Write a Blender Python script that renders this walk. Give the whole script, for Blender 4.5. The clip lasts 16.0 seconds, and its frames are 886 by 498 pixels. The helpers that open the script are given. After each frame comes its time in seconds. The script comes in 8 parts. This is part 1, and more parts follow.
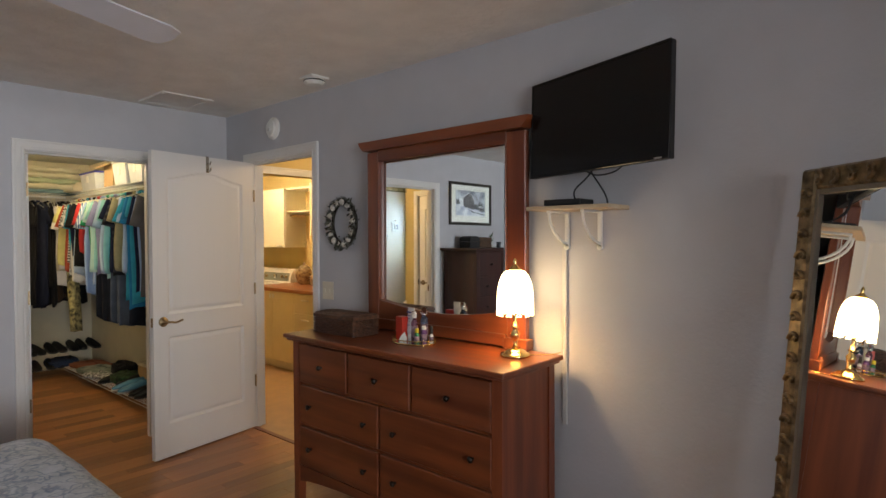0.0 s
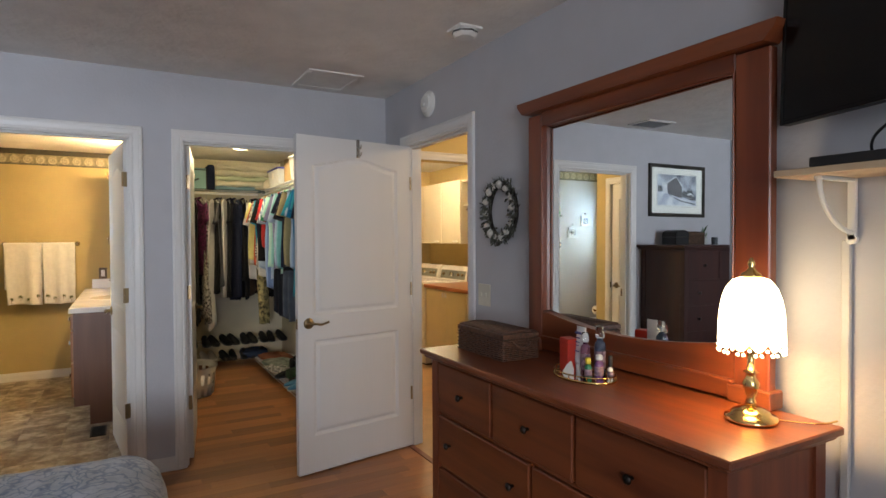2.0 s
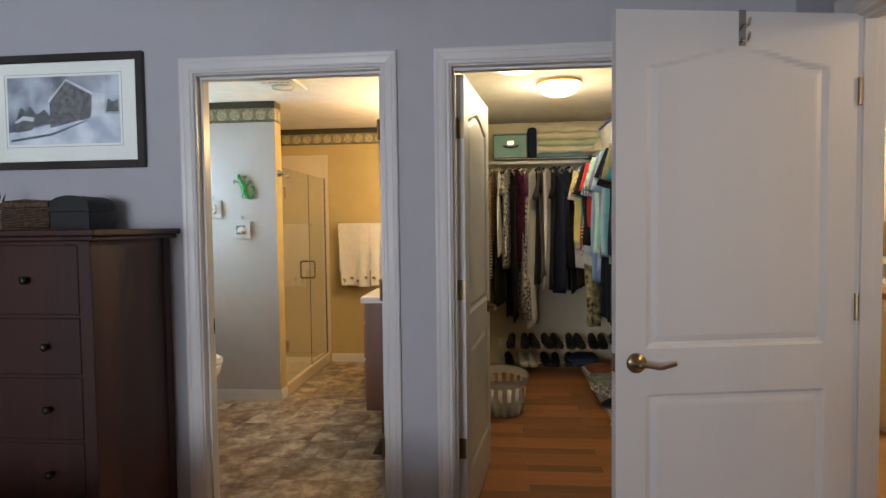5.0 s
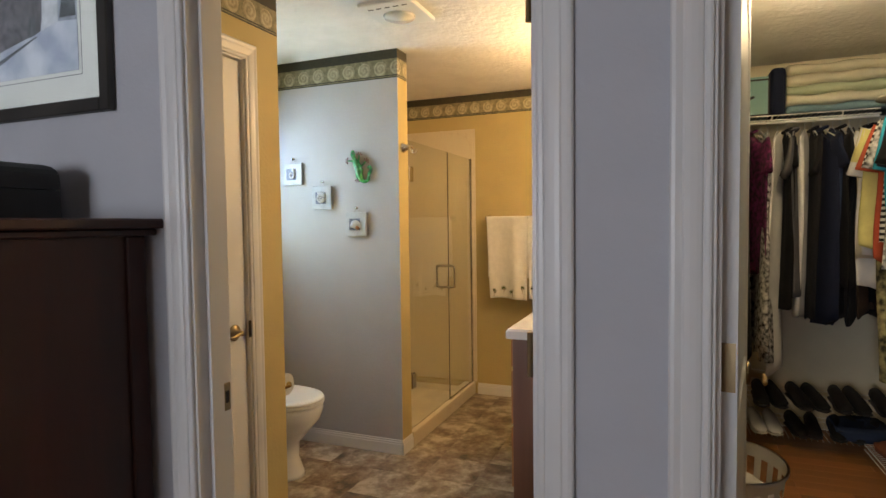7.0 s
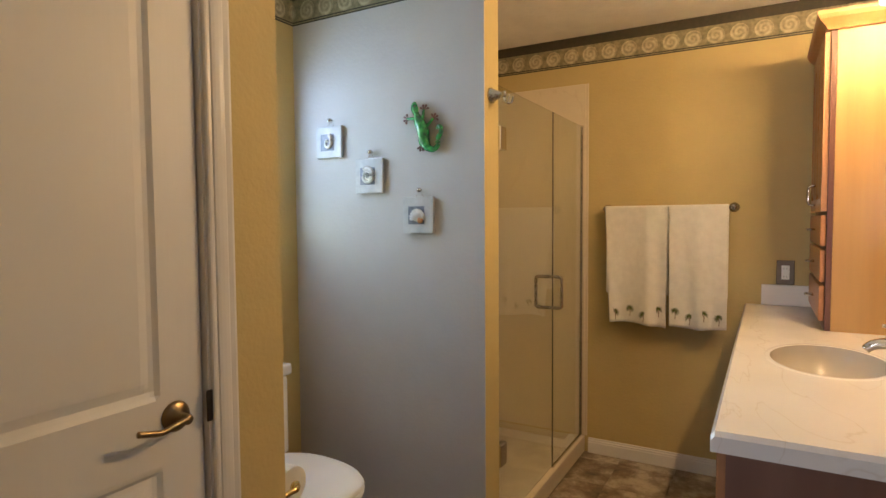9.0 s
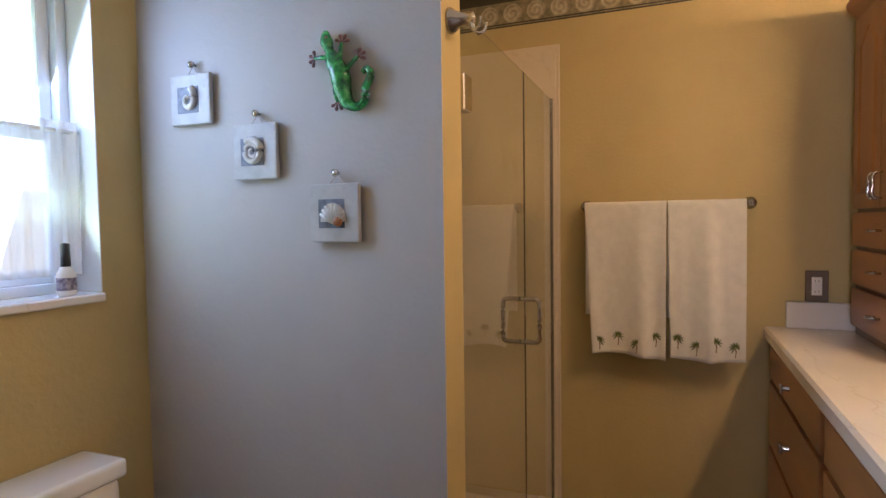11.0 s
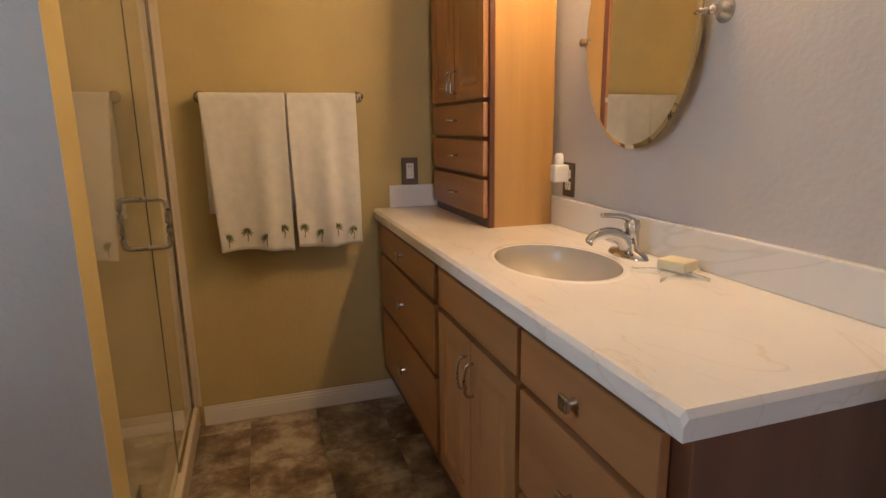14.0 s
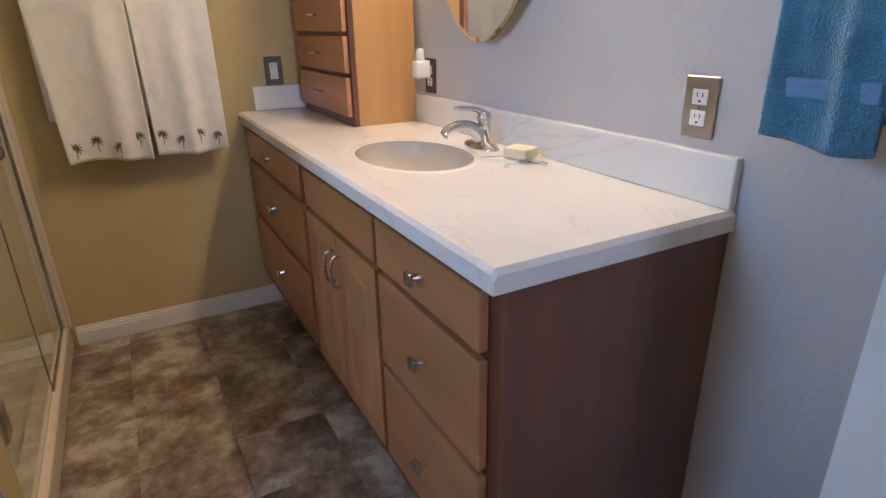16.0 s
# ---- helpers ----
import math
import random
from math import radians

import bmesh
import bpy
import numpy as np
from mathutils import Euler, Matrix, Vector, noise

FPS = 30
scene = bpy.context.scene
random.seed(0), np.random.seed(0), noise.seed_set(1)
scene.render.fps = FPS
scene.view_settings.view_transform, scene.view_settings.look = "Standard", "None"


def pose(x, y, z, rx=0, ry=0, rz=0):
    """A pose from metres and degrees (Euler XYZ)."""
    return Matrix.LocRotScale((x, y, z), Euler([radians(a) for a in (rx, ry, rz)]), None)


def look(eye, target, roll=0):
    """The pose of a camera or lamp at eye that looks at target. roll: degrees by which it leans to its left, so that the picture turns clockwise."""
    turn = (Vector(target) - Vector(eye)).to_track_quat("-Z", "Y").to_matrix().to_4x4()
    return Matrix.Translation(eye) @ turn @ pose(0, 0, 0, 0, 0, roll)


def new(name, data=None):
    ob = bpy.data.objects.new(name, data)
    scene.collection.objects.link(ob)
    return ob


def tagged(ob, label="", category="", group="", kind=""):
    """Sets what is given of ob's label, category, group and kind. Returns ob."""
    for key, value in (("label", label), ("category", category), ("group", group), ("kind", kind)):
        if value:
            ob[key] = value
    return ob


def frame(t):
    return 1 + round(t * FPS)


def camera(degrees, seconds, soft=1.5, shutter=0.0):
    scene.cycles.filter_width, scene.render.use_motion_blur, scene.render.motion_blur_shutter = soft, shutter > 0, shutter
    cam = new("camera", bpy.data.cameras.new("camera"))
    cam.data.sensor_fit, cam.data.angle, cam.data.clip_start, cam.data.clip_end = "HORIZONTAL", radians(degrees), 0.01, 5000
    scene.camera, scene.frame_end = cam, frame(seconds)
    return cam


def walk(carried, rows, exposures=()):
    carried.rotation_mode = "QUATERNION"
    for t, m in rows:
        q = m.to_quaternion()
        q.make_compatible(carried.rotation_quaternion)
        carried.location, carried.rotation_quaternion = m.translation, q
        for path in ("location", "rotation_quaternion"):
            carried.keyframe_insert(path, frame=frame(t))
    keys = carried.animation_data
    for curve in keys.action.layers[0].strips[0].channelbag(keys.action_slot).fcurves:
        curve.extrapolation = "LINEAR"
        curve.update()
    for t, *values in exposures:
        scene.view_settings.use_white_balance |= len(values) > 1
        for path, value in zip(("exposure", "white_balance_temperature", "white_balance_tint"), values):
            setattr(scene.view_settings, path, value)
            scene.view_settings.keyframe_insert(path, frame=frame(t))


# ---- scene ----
cam = camera(75.6, 16.0)
PATH = [
    (0, (-0.782, 0.02, 1.452), (-2.101, 1.523, 1.417), -0.3),
    (0.5, (-0.846, 0.156, 1.44), (-2.279, 1.552, 1.409), -0.2),
    (1, (-0.988, 0.308, 1.422), (-2.543, 1.566, 1.391), -0.1),
    (1.5, (-1.14, 0.472, 1.424), (-2.796, 1.593, 1.389), -0.2),
    (2, (-1.281, 0.674, 1.421), (-3.028, 1.646, 1.383), -0.3),
    (2.5, (-1.435, 0.854, 1.42), (-3.288, 1.606, 1.373), -0.6),
    (3, (-1.644, 1.025, 1.403), (-3.566, 1.576, 1.349), -0.6),
    (3.5, (-1.886, 1.178, 1.412), (-3.852, 1.535, 1.342), -0.7),
    (6, (-3.436, 1.172, 1.343), (-5.376, 0.692, 1.261), -0.4),
    (6.5, (-3.781, 1.033, 1.347), (-5.685, 0.425, 1.261), -0.4),
    (7, (-4.131, 0.931, 1.348), (-5.986, 0.188, 1.259), -0.7),
    (7.5, (-4.423, 0.785, 1.328), (-6.215, -0.098, 1.238), -0.6),
    (8, (-4.683, 0.636, 1.336), (-6.418, -0.353, 1.234), -0.4),
    (10.5, (-5.778, 0.065, 1.321), (-7.544, -0.869, 1.221), -0.7),
    (11, (-5.886, -0.04, 1.324), (-7.739, -0.785, 1.231), -0.8),
    (11.5, (-5.925, -0.163, 1.343), (-7.878, -0.581, 1.241), -0.5),
    (12, (-5.914, -0.223, 1.335), (-7.911, -0.26, 1.231), -0.6),
    (12.5, (-5.89, -0.229, 1.328), (-7.874, 0.002, 1.214), -0.8),
    (13, (-5.888, -0.226, 1.305), (-7.837, 0.193, 1.151), -0.7),
    (13.5, (-5.895, -0.221, 1.283), (-7.802, 0.323, 1.023), -0.7),
    (14, (-5.896, -0.196, 1.261), (-7.755, 0.409, 0.839), -0.8),
    (14.5, (-5.885, -0.18, 1.245), (-7.686, 0.469, 0.668), -0.8),
    (15, (-5.864, -0.169, 1.237), (-7.611, 0.534, 0.562), -0.9),
    (15.5, (-5.829, -0.149, 1.235), (-7.526, 0.621, 0.511), -0.9),
    (16, (-5.79, -0.138, 1.242), (-7.424, 0.752, 0.508), -1.0),
]
EXPOSURES = [
    (0.0, -0.1, 7600, 11), (2.5, -0.1, 6900, 11), (3.5, -0.2, 6900, 13), (6.0, -0.35, 6800, 13), (7.2, -0.5, 7200, 14), (8.0, -0.62, 7200, 15), (9.5, -0.85, 6500, 20), (10.5, -1.08, 6200, 27),
    (11.5, -1.0, 6400, 27), (12.5, -0.98, 7900, 27), (13.5, -1.05, 7500, 24), (14.5, -0.85, 6000, 22), (15.2, -0.68, 5300, 20), (16.0, -0.55, 5100, 19),
]
walk(cam, [(t, look(eye, target, roll)) for t, eye, target, roll in PATH], EXPOSURES)

# ---- light ----
world = bpy.data.worlds.new("world")
scene.world = world
world.use_nodes = True
wn = world.node_tree
sky = wn.nodes.new("ShaderNodeTexSky")
sky.sky_type = "NISHITA"
sky.sun_disc = False
sky.sun_elevation, sky.sun_rotation = radians(50), radians(60)
wn.nodes["Background"].inputs[1].default_value = 0.12
wn.links.new(sky.outputs[0], wn.nodes["Background"].inputs[0])

sun = new("sun", bpy.data.lights.new("sun", "SUN"))
sun.data.energy, sun.data.angle, sun.data.color = 2.5, radians(0.5), (1, 0.95, 0.86)
sun.rotation_euler = (radians(40), 0, radians(150))


def area(name, place, aim, w, h, watts, colour):
    ob = new(name, bpy.data.lights.new(name, "AREA"))
    ob.data.shape, ob.data.size, ob.data.size_y = "RECTANGLE", w, h
    ob.data.energy, ob.data.color = watts, colour
    ob.matrix_world = look(place, aim)
    return ob


def bulb(name, place, watts, colour, size=0.05):
    ob = new(name, bpy.data.lights.new(name, "POINT"))
    ob.data.energy, ob.data.color, ob.data.shadow_soft_size = watts, colour, size
    ob.location = place
    return ob


WARM = (1, 0.69, 0.34)
window_light = area("bedroom_window_sky", (2.12, -0.75, 1.45), (-5, -0.75, 2.3), 1.7, 1.2, 68, (0.74, 0.84, 1.0))
window_light.data.spread = radians(94)
area("bathroom_window_sky", (-6.68, -1.64, 1.57), (-6.69, 0, 0.7), 0.50, 0.8, 27, (0.42, 0.64, 1))
area("bathroom_window_garden", (-6.68, -1.642, 1.57), (-6.69, 0, 2.5), 0.50, 0.8, 11, (0.66, 0.96, 0.72))
bulb("dresser_lamp_bulb", (-2.203, 2.12, 1.166), 8.5, (1, 0.70, 0.38), 0.022)
for i in range(3):
    bulb("vanity_bulb", (-7.47 + 0.20 * i, 0.725, 2.07), 28.0, WARM, 0.025)
bulb("closet_bulb_far", (-6.85, 1.60, 2.22), 24, (1, 0.82, 0.50), 0.12)
bulb("closet_bulb_near", (-6.16, 1.30, 2.22), 7, (1, 0.90, 0.70), 0.12)
bulb("laundry_bulb", (-6.97, 3.5, 2.23), 48, (1, 0.82, 0.56), 0.12)
# Added fill to brighten the hall, where no lamp is known.
bulb("hall_fill", (-4.3, 3.6, 2.2), 26, (1, 0.78, 0.5), 0.12)


# ---- materials ----
def material(name, colour, rough=0.5, metal=0.0, vary=0.08, scale=6.0, bump=0.0, bump_scale=120.0, second=None, stretch=(1, 1, 1),
             clear=0.0, sheen=0.0, by_object=0.0, emit=0.0, transmit=0.0, spec=0.5):
    m = bpy.data.materials.new(name)
    m.use_nodes = True
    t = m.node_tree
    b = t.nodes["Principled BSDF"]
    L = t.links.new
    co = t.nodes.new("ShaderNodeTexCoord")
    mp = t.nodes.new("ShaderNodeMapping")
    mp.inputs["Scale"].default_value = stretch
    L(co.outputs["Object"], mp.inputs[0])
    n1 = t.nodes.new("ShaderNodeTexNoise")
    n1.inputs["Scale"].default_value, n1.inputs["Detail"].default_value = scale, 6
    L(mp.outputs[0], n1.inputs["Vector"])
    mix = t.nodes.new("ShaderNodeMix")
    mix.data_type = "RGBA"
    dark = second or tuple(c * (1 - vary * 2.2) for c in colour)
    mix.inputs[6].default_value = (*dark, 1)
    mix.inputs[7].default_value = (*colour, 1)
    ramp = t.nodes.new("ShaderNodeMapRange")
    ramp.inputs[1].default_value, ramp.inputs[2].default_value = 0.35, 0.65
    L(n1.outputs["Fac"], ramp.inputs[0])
    L(ramp.outputs[0], mix.inputs[0])
    out = mix.outputs[2]
    if by_object:
        info = t.nodes.new("ShaderNodeObjectInfo")
        hsv = t.nodes.new("ShaderNodeHueSaturation")
        r = t.nodes.new("ShaderNodeMapRange")
        r.inputs[3].default_value, r.inputs[4].default_value = 1 - by_object, 1 + by_object
        L(info.outputs["Random"], r.inputs[0])
        L(r.outputs[0], hsv.inputs["Value"])
        L(out, hsv.inputs["Color"])
        out = hsv.outputs[0]
    L(out, b.inputs["Base Color"])
    b.inputs["Roughness"].default_value, b.inputs["Metallic"].default_value = rough, metal
    b.inputs["Coat Weight"].default_value, b.inputs["Sheen Weight"].default_value = clear, sheen
    b.inputs["Transmission Weight"].default_value = transmit
    b.inputs["Specular IOR Level"].default_value = spec
    if not metal and not transmit:
        rr = t.nodes.new("ShaderNodeMapRange")
        rr.inputs[3].default_value, rr.inputs[4].default_value = max(rough - 0.06, 0.02), min(rough + 0.08, 1)
        L(n1.outputs["Fac"], rr.inputs[0])
        L(rr.outputs[0], b.inputs["Roughness"])
    if emit:
        b.inputs["Emission Color"].default_value = (*colour, 1)
        b.inputs["Emission Strength"].default_value = emit
    if bump:
        n2 = t.nodes.new("ShaderNodeTexNoise")
        n2.inputs["Scale"].default_value, n2.inputs["Detail"].default_value = bump_scale, 3
        L(mp.outputs[0], n2.inputs["Vector"])
        bp = t.nodes.new("ShaderNodeBump")
        bp.inputs["Strength"].default_value, bp.inputs["Distance"].default_value = 1.0, bump
        L(n2.outputs["Fac"], bp.inputs["Height"])
        L(bp.outputs[0], b.inputs["Normal"])
    return m


def nodes_of(m):
    return m.node_tree, m.node_tree.nodes["Principled BSDF"]


def wood(name, light, dark, along="z", rough=0.35, clear=0.3, by_object=0.0, fine=9.0, relief=0.0004):
    s = {"x": (0.6, 9, 9), "y": (9, 0.6, 9), "z": (9, 9, 0.6)}[along]
    m = material(name, light, rough, second=dark, scale=1.6, stretch=s, bump=relief, bump_scale=fine, clear=clear, by_object=by_object)
    t, b = nodes_of(m)
    b.inputs["Coat Roughness"].default_value = 0.2
    return m


paint_gray = material("gray_blue_wall_paint", (0.50, 0.505, 0.535), 0.75, vary=0.02, bump=0.0012, bump_scale=70)
paint_gold = material("gold_wall_paint", (0.52, 0.41, 0.185), 0.7, vary=0.03, bump=0.0014, bump_scale=70)
paint_laundry = material("yellow_wall_paint", (0.62, 0.48, 0.22), 0.75, vary=0.03, bump=0.001, bump_scale=70)
paint_closet = material("cream_wall_paint", (0.66, 0.60, 0.45), 0.75, vary=0.03, bump=0.001, bump_scale=70)
paint_lilac = material("pale_lilac_wall_paint", (0.52, 0.50, 0.50), 0.72, vary=0.02, bump=0.0012, bump_scale=70)
ceiling_white = material("textured_ceiling_paint", (0.84, 0.82, 0.79), 0.85, vary=0.04, bump=0.006, bump_scale=26)
trim_white = material("white_trim_paint", (0.74, 0.73, 0.71), 0.35, vary=0.03, scale=3)
door_white = material("white_door_paint", (0.74, 0.735, 0.72), 0.42, vary=0.02, scale=3, bump=0.0004, bump_scale=60, stretch=(1, 1, 0.06))
cherry = wood("cherry_wood", (0.225, 0.060, 0.020), (0.12, 0.028, 0.011), "x", 0.34, 0.2)
cherry_up = wood("cherry_wood_upright", (0.235, 0.060, 0.022), (0.125, 0.028, 0.012), "z", 0.36, 0.18)
dark_cherry = wood("dark_cherry_wood", (0.050, 0.012, 0.008), (0.028, 0.007, 0.005), "z", 0.5, 0.05)
maple = wood("maple_cabinet_wood", (0.45, 0.262, 0.085), (0.39, 0.215, 0.068), "z", 0.32, 0.3)
# Red-brown frame wood, with the shadow between drawer fronts put into its colour.
maple_shaded = wood("shaded_maple_face_frame", (0.13, 0.043, 0.02), (0.085, 0.027, 0.013), "z", 0.4, 0.2)
maple_x = wood("maple_drawer_wood", (0.40, 0.185, 0.074), (0.31, 0.135, 0.05), "x", 0.38, 0.25)
maple_door = wood("maple_door_wood", (0.41, 0.200, 0.076), (0.33, 0.150, 0.056), "z", 0.38, 0.2)
oak = wood("oak_floor_wood", (0.40, 0.175, 0.062), (0.29, 0.115, 0.04), "y", 0.36, 0.18, by_object=0.34, relief=0.00008)
pale_wood = wood("pale_shelf_wood", (0.60, 0.47, 0.32), (0.52, 0.38, 0.24), "x", 0.5, 0.1)
bronze = material("dark_bronze", (0.05, 0.04, 0.035), 0.4, 0.9)
antique = material("antique_brass", (0.34, 0.25, 0.14), 0.30, 1.0)
brass = material("polished_brass", (0.83, 0.60, 0.24), 0.16, 1.0, vary=0.04)
nickel = material("brushed_nickel", (0.60, 0.58, 0.54), 0.25, 1.0, vary=0.04)
chrome = material("chrome", (0.62, 0.62, 0.63), 0.08, 1.0, vary=0.02)
mirror_glass = material("mirror_silver", (0.92, 0.94, 0.93), 0.01, 1.0, vary=0.0)
black_gloss = material("glossy_black_plastic", (0.003, 0.003, 0.0035), 0.2, vary=0.02, spec=0.3)
black_soft = material("matt_black_plastic", (0.015, 0.015, 0.016), 0.5)
white_wire = material("white_coated_wire", (0.78, 0.78, 0.76), 0.4, vary=0.02)
white_plastic = material("white_plastic", (0.78, 0.78, 0.75), 0.35, vary=0.02)
porcelain = material("white_porcelain", (0.82, 0.82, 0.80), 0.12, vary=0.01, clear=0.5)
terry = material("white_terry_cloth", (0.86, 0.84, 0.78), 0.95, vary=0.03, scale=30, bump=0.004, bump_scale=420, sheen=0.4)
appliance = material("white_enamel", (0.76, 0.74, 0.70), 0.25, vary=0.01)
laminate = material("cream_laminate", (0.72, 0.66, 0.50), 0.4, vary=0.02)


# ---- builders ----
AT = {}
ORIGIN = Vector((0.067, 0, 0))


def thing(name, place=(0, 0, 0), label="", category="", group="", world_coords=True):
    """An empty at a place; its parts are given in world metres, or in its own when world_coords is off."""
    ob = new(name)
    ob.empty_display_size = 0.05
    ob.location = Vector(place) + ORIGIN
    AT[ob.name] = Vector(place) if world_coords else Vector((0, 0, 0))
    return tagged(ob, label, category, group)


def part(name, bm, mat, parent=None, label="", smooth=False, kind="", group="", category=""):
    me = bpy.data.meshes.new(name)
    off = AT.get(parent.name, Vector((0, 0, 0))) if parent else Vector((0, 0, 0))
    if off.length:
        bmesh.ops.translate(bm, verts=bm.verts, vec=-off)
    bm.to_mesh(me)
    bm.free()
    me.materials.append(mat)
    if smooth:
        for p in me.polygons:
            p.use_smooth = True
    ob = new(name, me)
    if parent:
        ob.parent = parent
        AT[ob.name] = off
    return tagged(ob, label, category, group, kind)


def box(bm, x0, x1, y0, y1, z0, z1, bevel=0.0, seg=1):
    r = bmesh.ops.create_cube(bm, size=1.0)
    vs = r["verts"]
    c = Vector(((x0 + x1) / 2, (y0 + y1) / 2, (z0 + z1) / 2))
    for v in vs:
        v.co = Vector((v.co.x * (x1 - x0), v.co.y * (y1 - y0), v.co.z * (z1 - z0))) + c
    if bevel:
        es = list({e for v in vs for e in v.link_edges})
        bmesh.ops.bevel(bm, geom=es, offset=min(bevel, 0.45 * min(abs(x1 - x0), abs(y1 - y0), abs(z1 - z0))), segments=seg, affect="EDGES", profile=0.6)
    return bm


def boxes(rows, bevel=0.0, seg=1):
    bm = bmesh.new()
    for r in rows:
        box(bm, *r, bevel, seg)
    return bm


def lathe(profile, place=(0, 0, 0), n=24, bm=None, axis="z", squash=(1, 1)):
    """Turns a profile of (radius, height) round an axis."""
    bm = bm or bmesh.new()
    rings = []
    for r, h in profile:
        ring = []
        for i in range(n):
            a = 2 * math.pi * i / n
            u, v = max(r, 1e-4) * math.cos(a) * squash[0], max(r, 1e-4) * math.sin(a) * squash[1]
            p = {"z": (u, v, h), "y": (u, h, v), "x": (h, u, v)}[axis]
            ring.append(bm.verts.new(Vector(p) + Vector(place)))
        rings.append(ring)
    for a, b in zip(rings, rings[1:]):
        for i in range(n):
            bm.faces.new((a[i], a[(i + 1) % n], b[(i + 1) % n], b[i]))
    bm.faces.new(rings[0][::-1])
    bm.faces.new(rings[-1])
    bmesh.ops.recalc_face_normals(bm, faces=bm.faces)
    return bm


def tube(points, r, n=8, bm=None, closed=False):
    """A round bar along points; r may be a list."""
    bm = bm or bmesh.new()
    pts = [Vector(p) for p in points]
    m = len(pts)
    rings = []
    for i, p in enumerate(pts):
        if closed:
            d = pts[(i + 1) % m] - pts[i - 1]
        else:
            d = pts[min(i + 1, m - 1)] - pts[max(i - 1, 0)]
        q = d.normalized().to_track_quat("Z", "Y").to_matrix() if d.length else Matrix.Identity(3)
        rad = r[i] if isinstance(r, (list, tuple)) else r
        rings.append([bm.verts.new(p + q @ Vector((rad * math.cos(2 * math.pi * k / n), rad * math.sin(2 * math.pi * k / n), 0))) for k in range(n)])
    pairs = list(zip(rings, rings[1:])) + ([(rings[-1], rings[0])] if closed else [])
    for a, b in pairs:
        s = 0
        if closed and a is rings[-1]:
            s = min(range(n), key=lambda k: (b[k].co - a[0].co).length)
        for i in range(n):
            bm.faces.new((a[i], a[(i + 1) % n], b[(i + 1 + s) % n], b[(i + s) % n]))
    if not closed:
        bm.faces.new(rings[0][::-1])
        bm.faces.new(rings[-1])
    bmesh.ops.recalc_face_normals(bm, faces=bm.faces)
    return bm


def outline(pts, depth, axis="y", at=0.0, bm=None):
    """A flat plate with the outline pts, in the plane across an axis, from at to at + depth."""
    bm = bm or bmesh.new()
    def put(u, v, d):
        return {"y": (u, d, v), "x": (d, u, v), "z": (u, v, d)}[axis]
    a = [bm.verts.new(put(u, v, at)) for u, v in pts]
    b = [bm.verts.new(put(u, v, at + depth)) for u, v in pts]
    fs = [bm.faces.new(a), bm.faces.new(b[::-1])]
    for i in range(len(pts)):
        j = (i + 1) % len(pts)
        fs.append(bm.faces.new((a[j], a[i], b[i], b[j])))
    bmesh.ops.recalc_face_normals(bm, faces=fs)
    return bm


def frame_ring(x0, x1, z0, z1, w, y0, y1, axis="y", bevel=0.002, sill=True):
    """Four mitre-free bars round an opening, as one mesh."""
    rows = [(x0, x0 + w, z0, z1), (x1 - w, x1, z0, z1), (x0 + w, x1 - w, z1 - w, z1)]
    if sill:
        rows.append((x0 + w, x1 - w, z0, z0 + w))
    bm = bmesh.new()
    for a, b, c, d in rows:
        box(bm, *((a, b, y0, y1, c, d) if axis == "y" else (y0, y1, a, b, c, d)), bevel)
    return bm


def panel_slab(w, h, t, panels, step=0.01, both=True, deep=0.009, rise=0.003, edge=0.003):
    """A moulded door leaf in x 0..w, y 0..t, z 0..h. panels: (x0, x1, z0, z1, arch)."""
    nx, nz = max(2, round(w / step)), max(2, round(h / step))
    X, Z = np.meshgrid(np.linspace(0, w, nx + 1), np.linspace(0, h, nz + 1))
    D = np.zeros_like(X)
    for x0, x1, z0, z1, arch in panels:
        u = np.clip((X - (x0 + x1) / 2) / ((x1 - x0) / 2), -1, 1)
        top = z1 - arch + arch * (0.5 + 0.5 * np.cos(math.pi * u))
        d = np.minimum(np.minimum(X - x0, x1 - X), np.minimum(Z - z0, top - Z))
        k = np.interp(d, [0, edge * 2.5, edge * 5, edge * 12], [0, -deep, -deep, -deep + rise + deep * 0.4])
        D = np.where(d > 0, k, D)
    verts, faces = [], []
    for side in ((0, 1) if both else (0,)):
        y = (-D if side == 0 else t + D)
        base = len(verts)
        verts += [(float(a), float(b), float(c)) for a, b, c in zip(X.ravel(), y.ravel(), Z.ravel())]
        for i in range(nz):
            for j in range(nx):
                a = base + i * (nx + 1) + j
                q = (a, a + 1, a + nx + 2, a + nx + 1)
                faces.append(q if side == 0 else q[::-1])
    b0 = len(verts)
    rim = [(0, 0), (w, 0), (w, h), (0, h)]
    verts += [(x, 0, z) for x, z in rim] + [(x, t, z) for x, z in rim]
    for i in range(4):
        j = (i + 1) % 4
        faces.append((b0 + j, b0 + i, b0 + 4 + i, b0 + 4 + j))
    if not both:
        faces.append((b0 + 4, b0 + 5, b0 + 6, b0 + 7))
    me = bpy.data.meshes.new("slab")
    me.from_pydata(verts, [], faces)
    bm = bmesh.new()
    bm.from_mesh(me)
    bpy.data.meshes.remove(me)
    bmesh.ops.recalc_face_normals(bm, faces=bm.faces)
    return bm


def turned(bm, m):
    bmesh.ops.transform(bm, matrix=m, verts=bm.verts)
    return bm


# ---- structure ----
W, N, CEIL, BCEIL = -5.15, 2.35, 2.44, 2.345
BX0, BX1, BY0, BY1 = -8.385, -5.262, -1.45, 0.84
PX, PY = -7.09, -0.522
T = 0.056


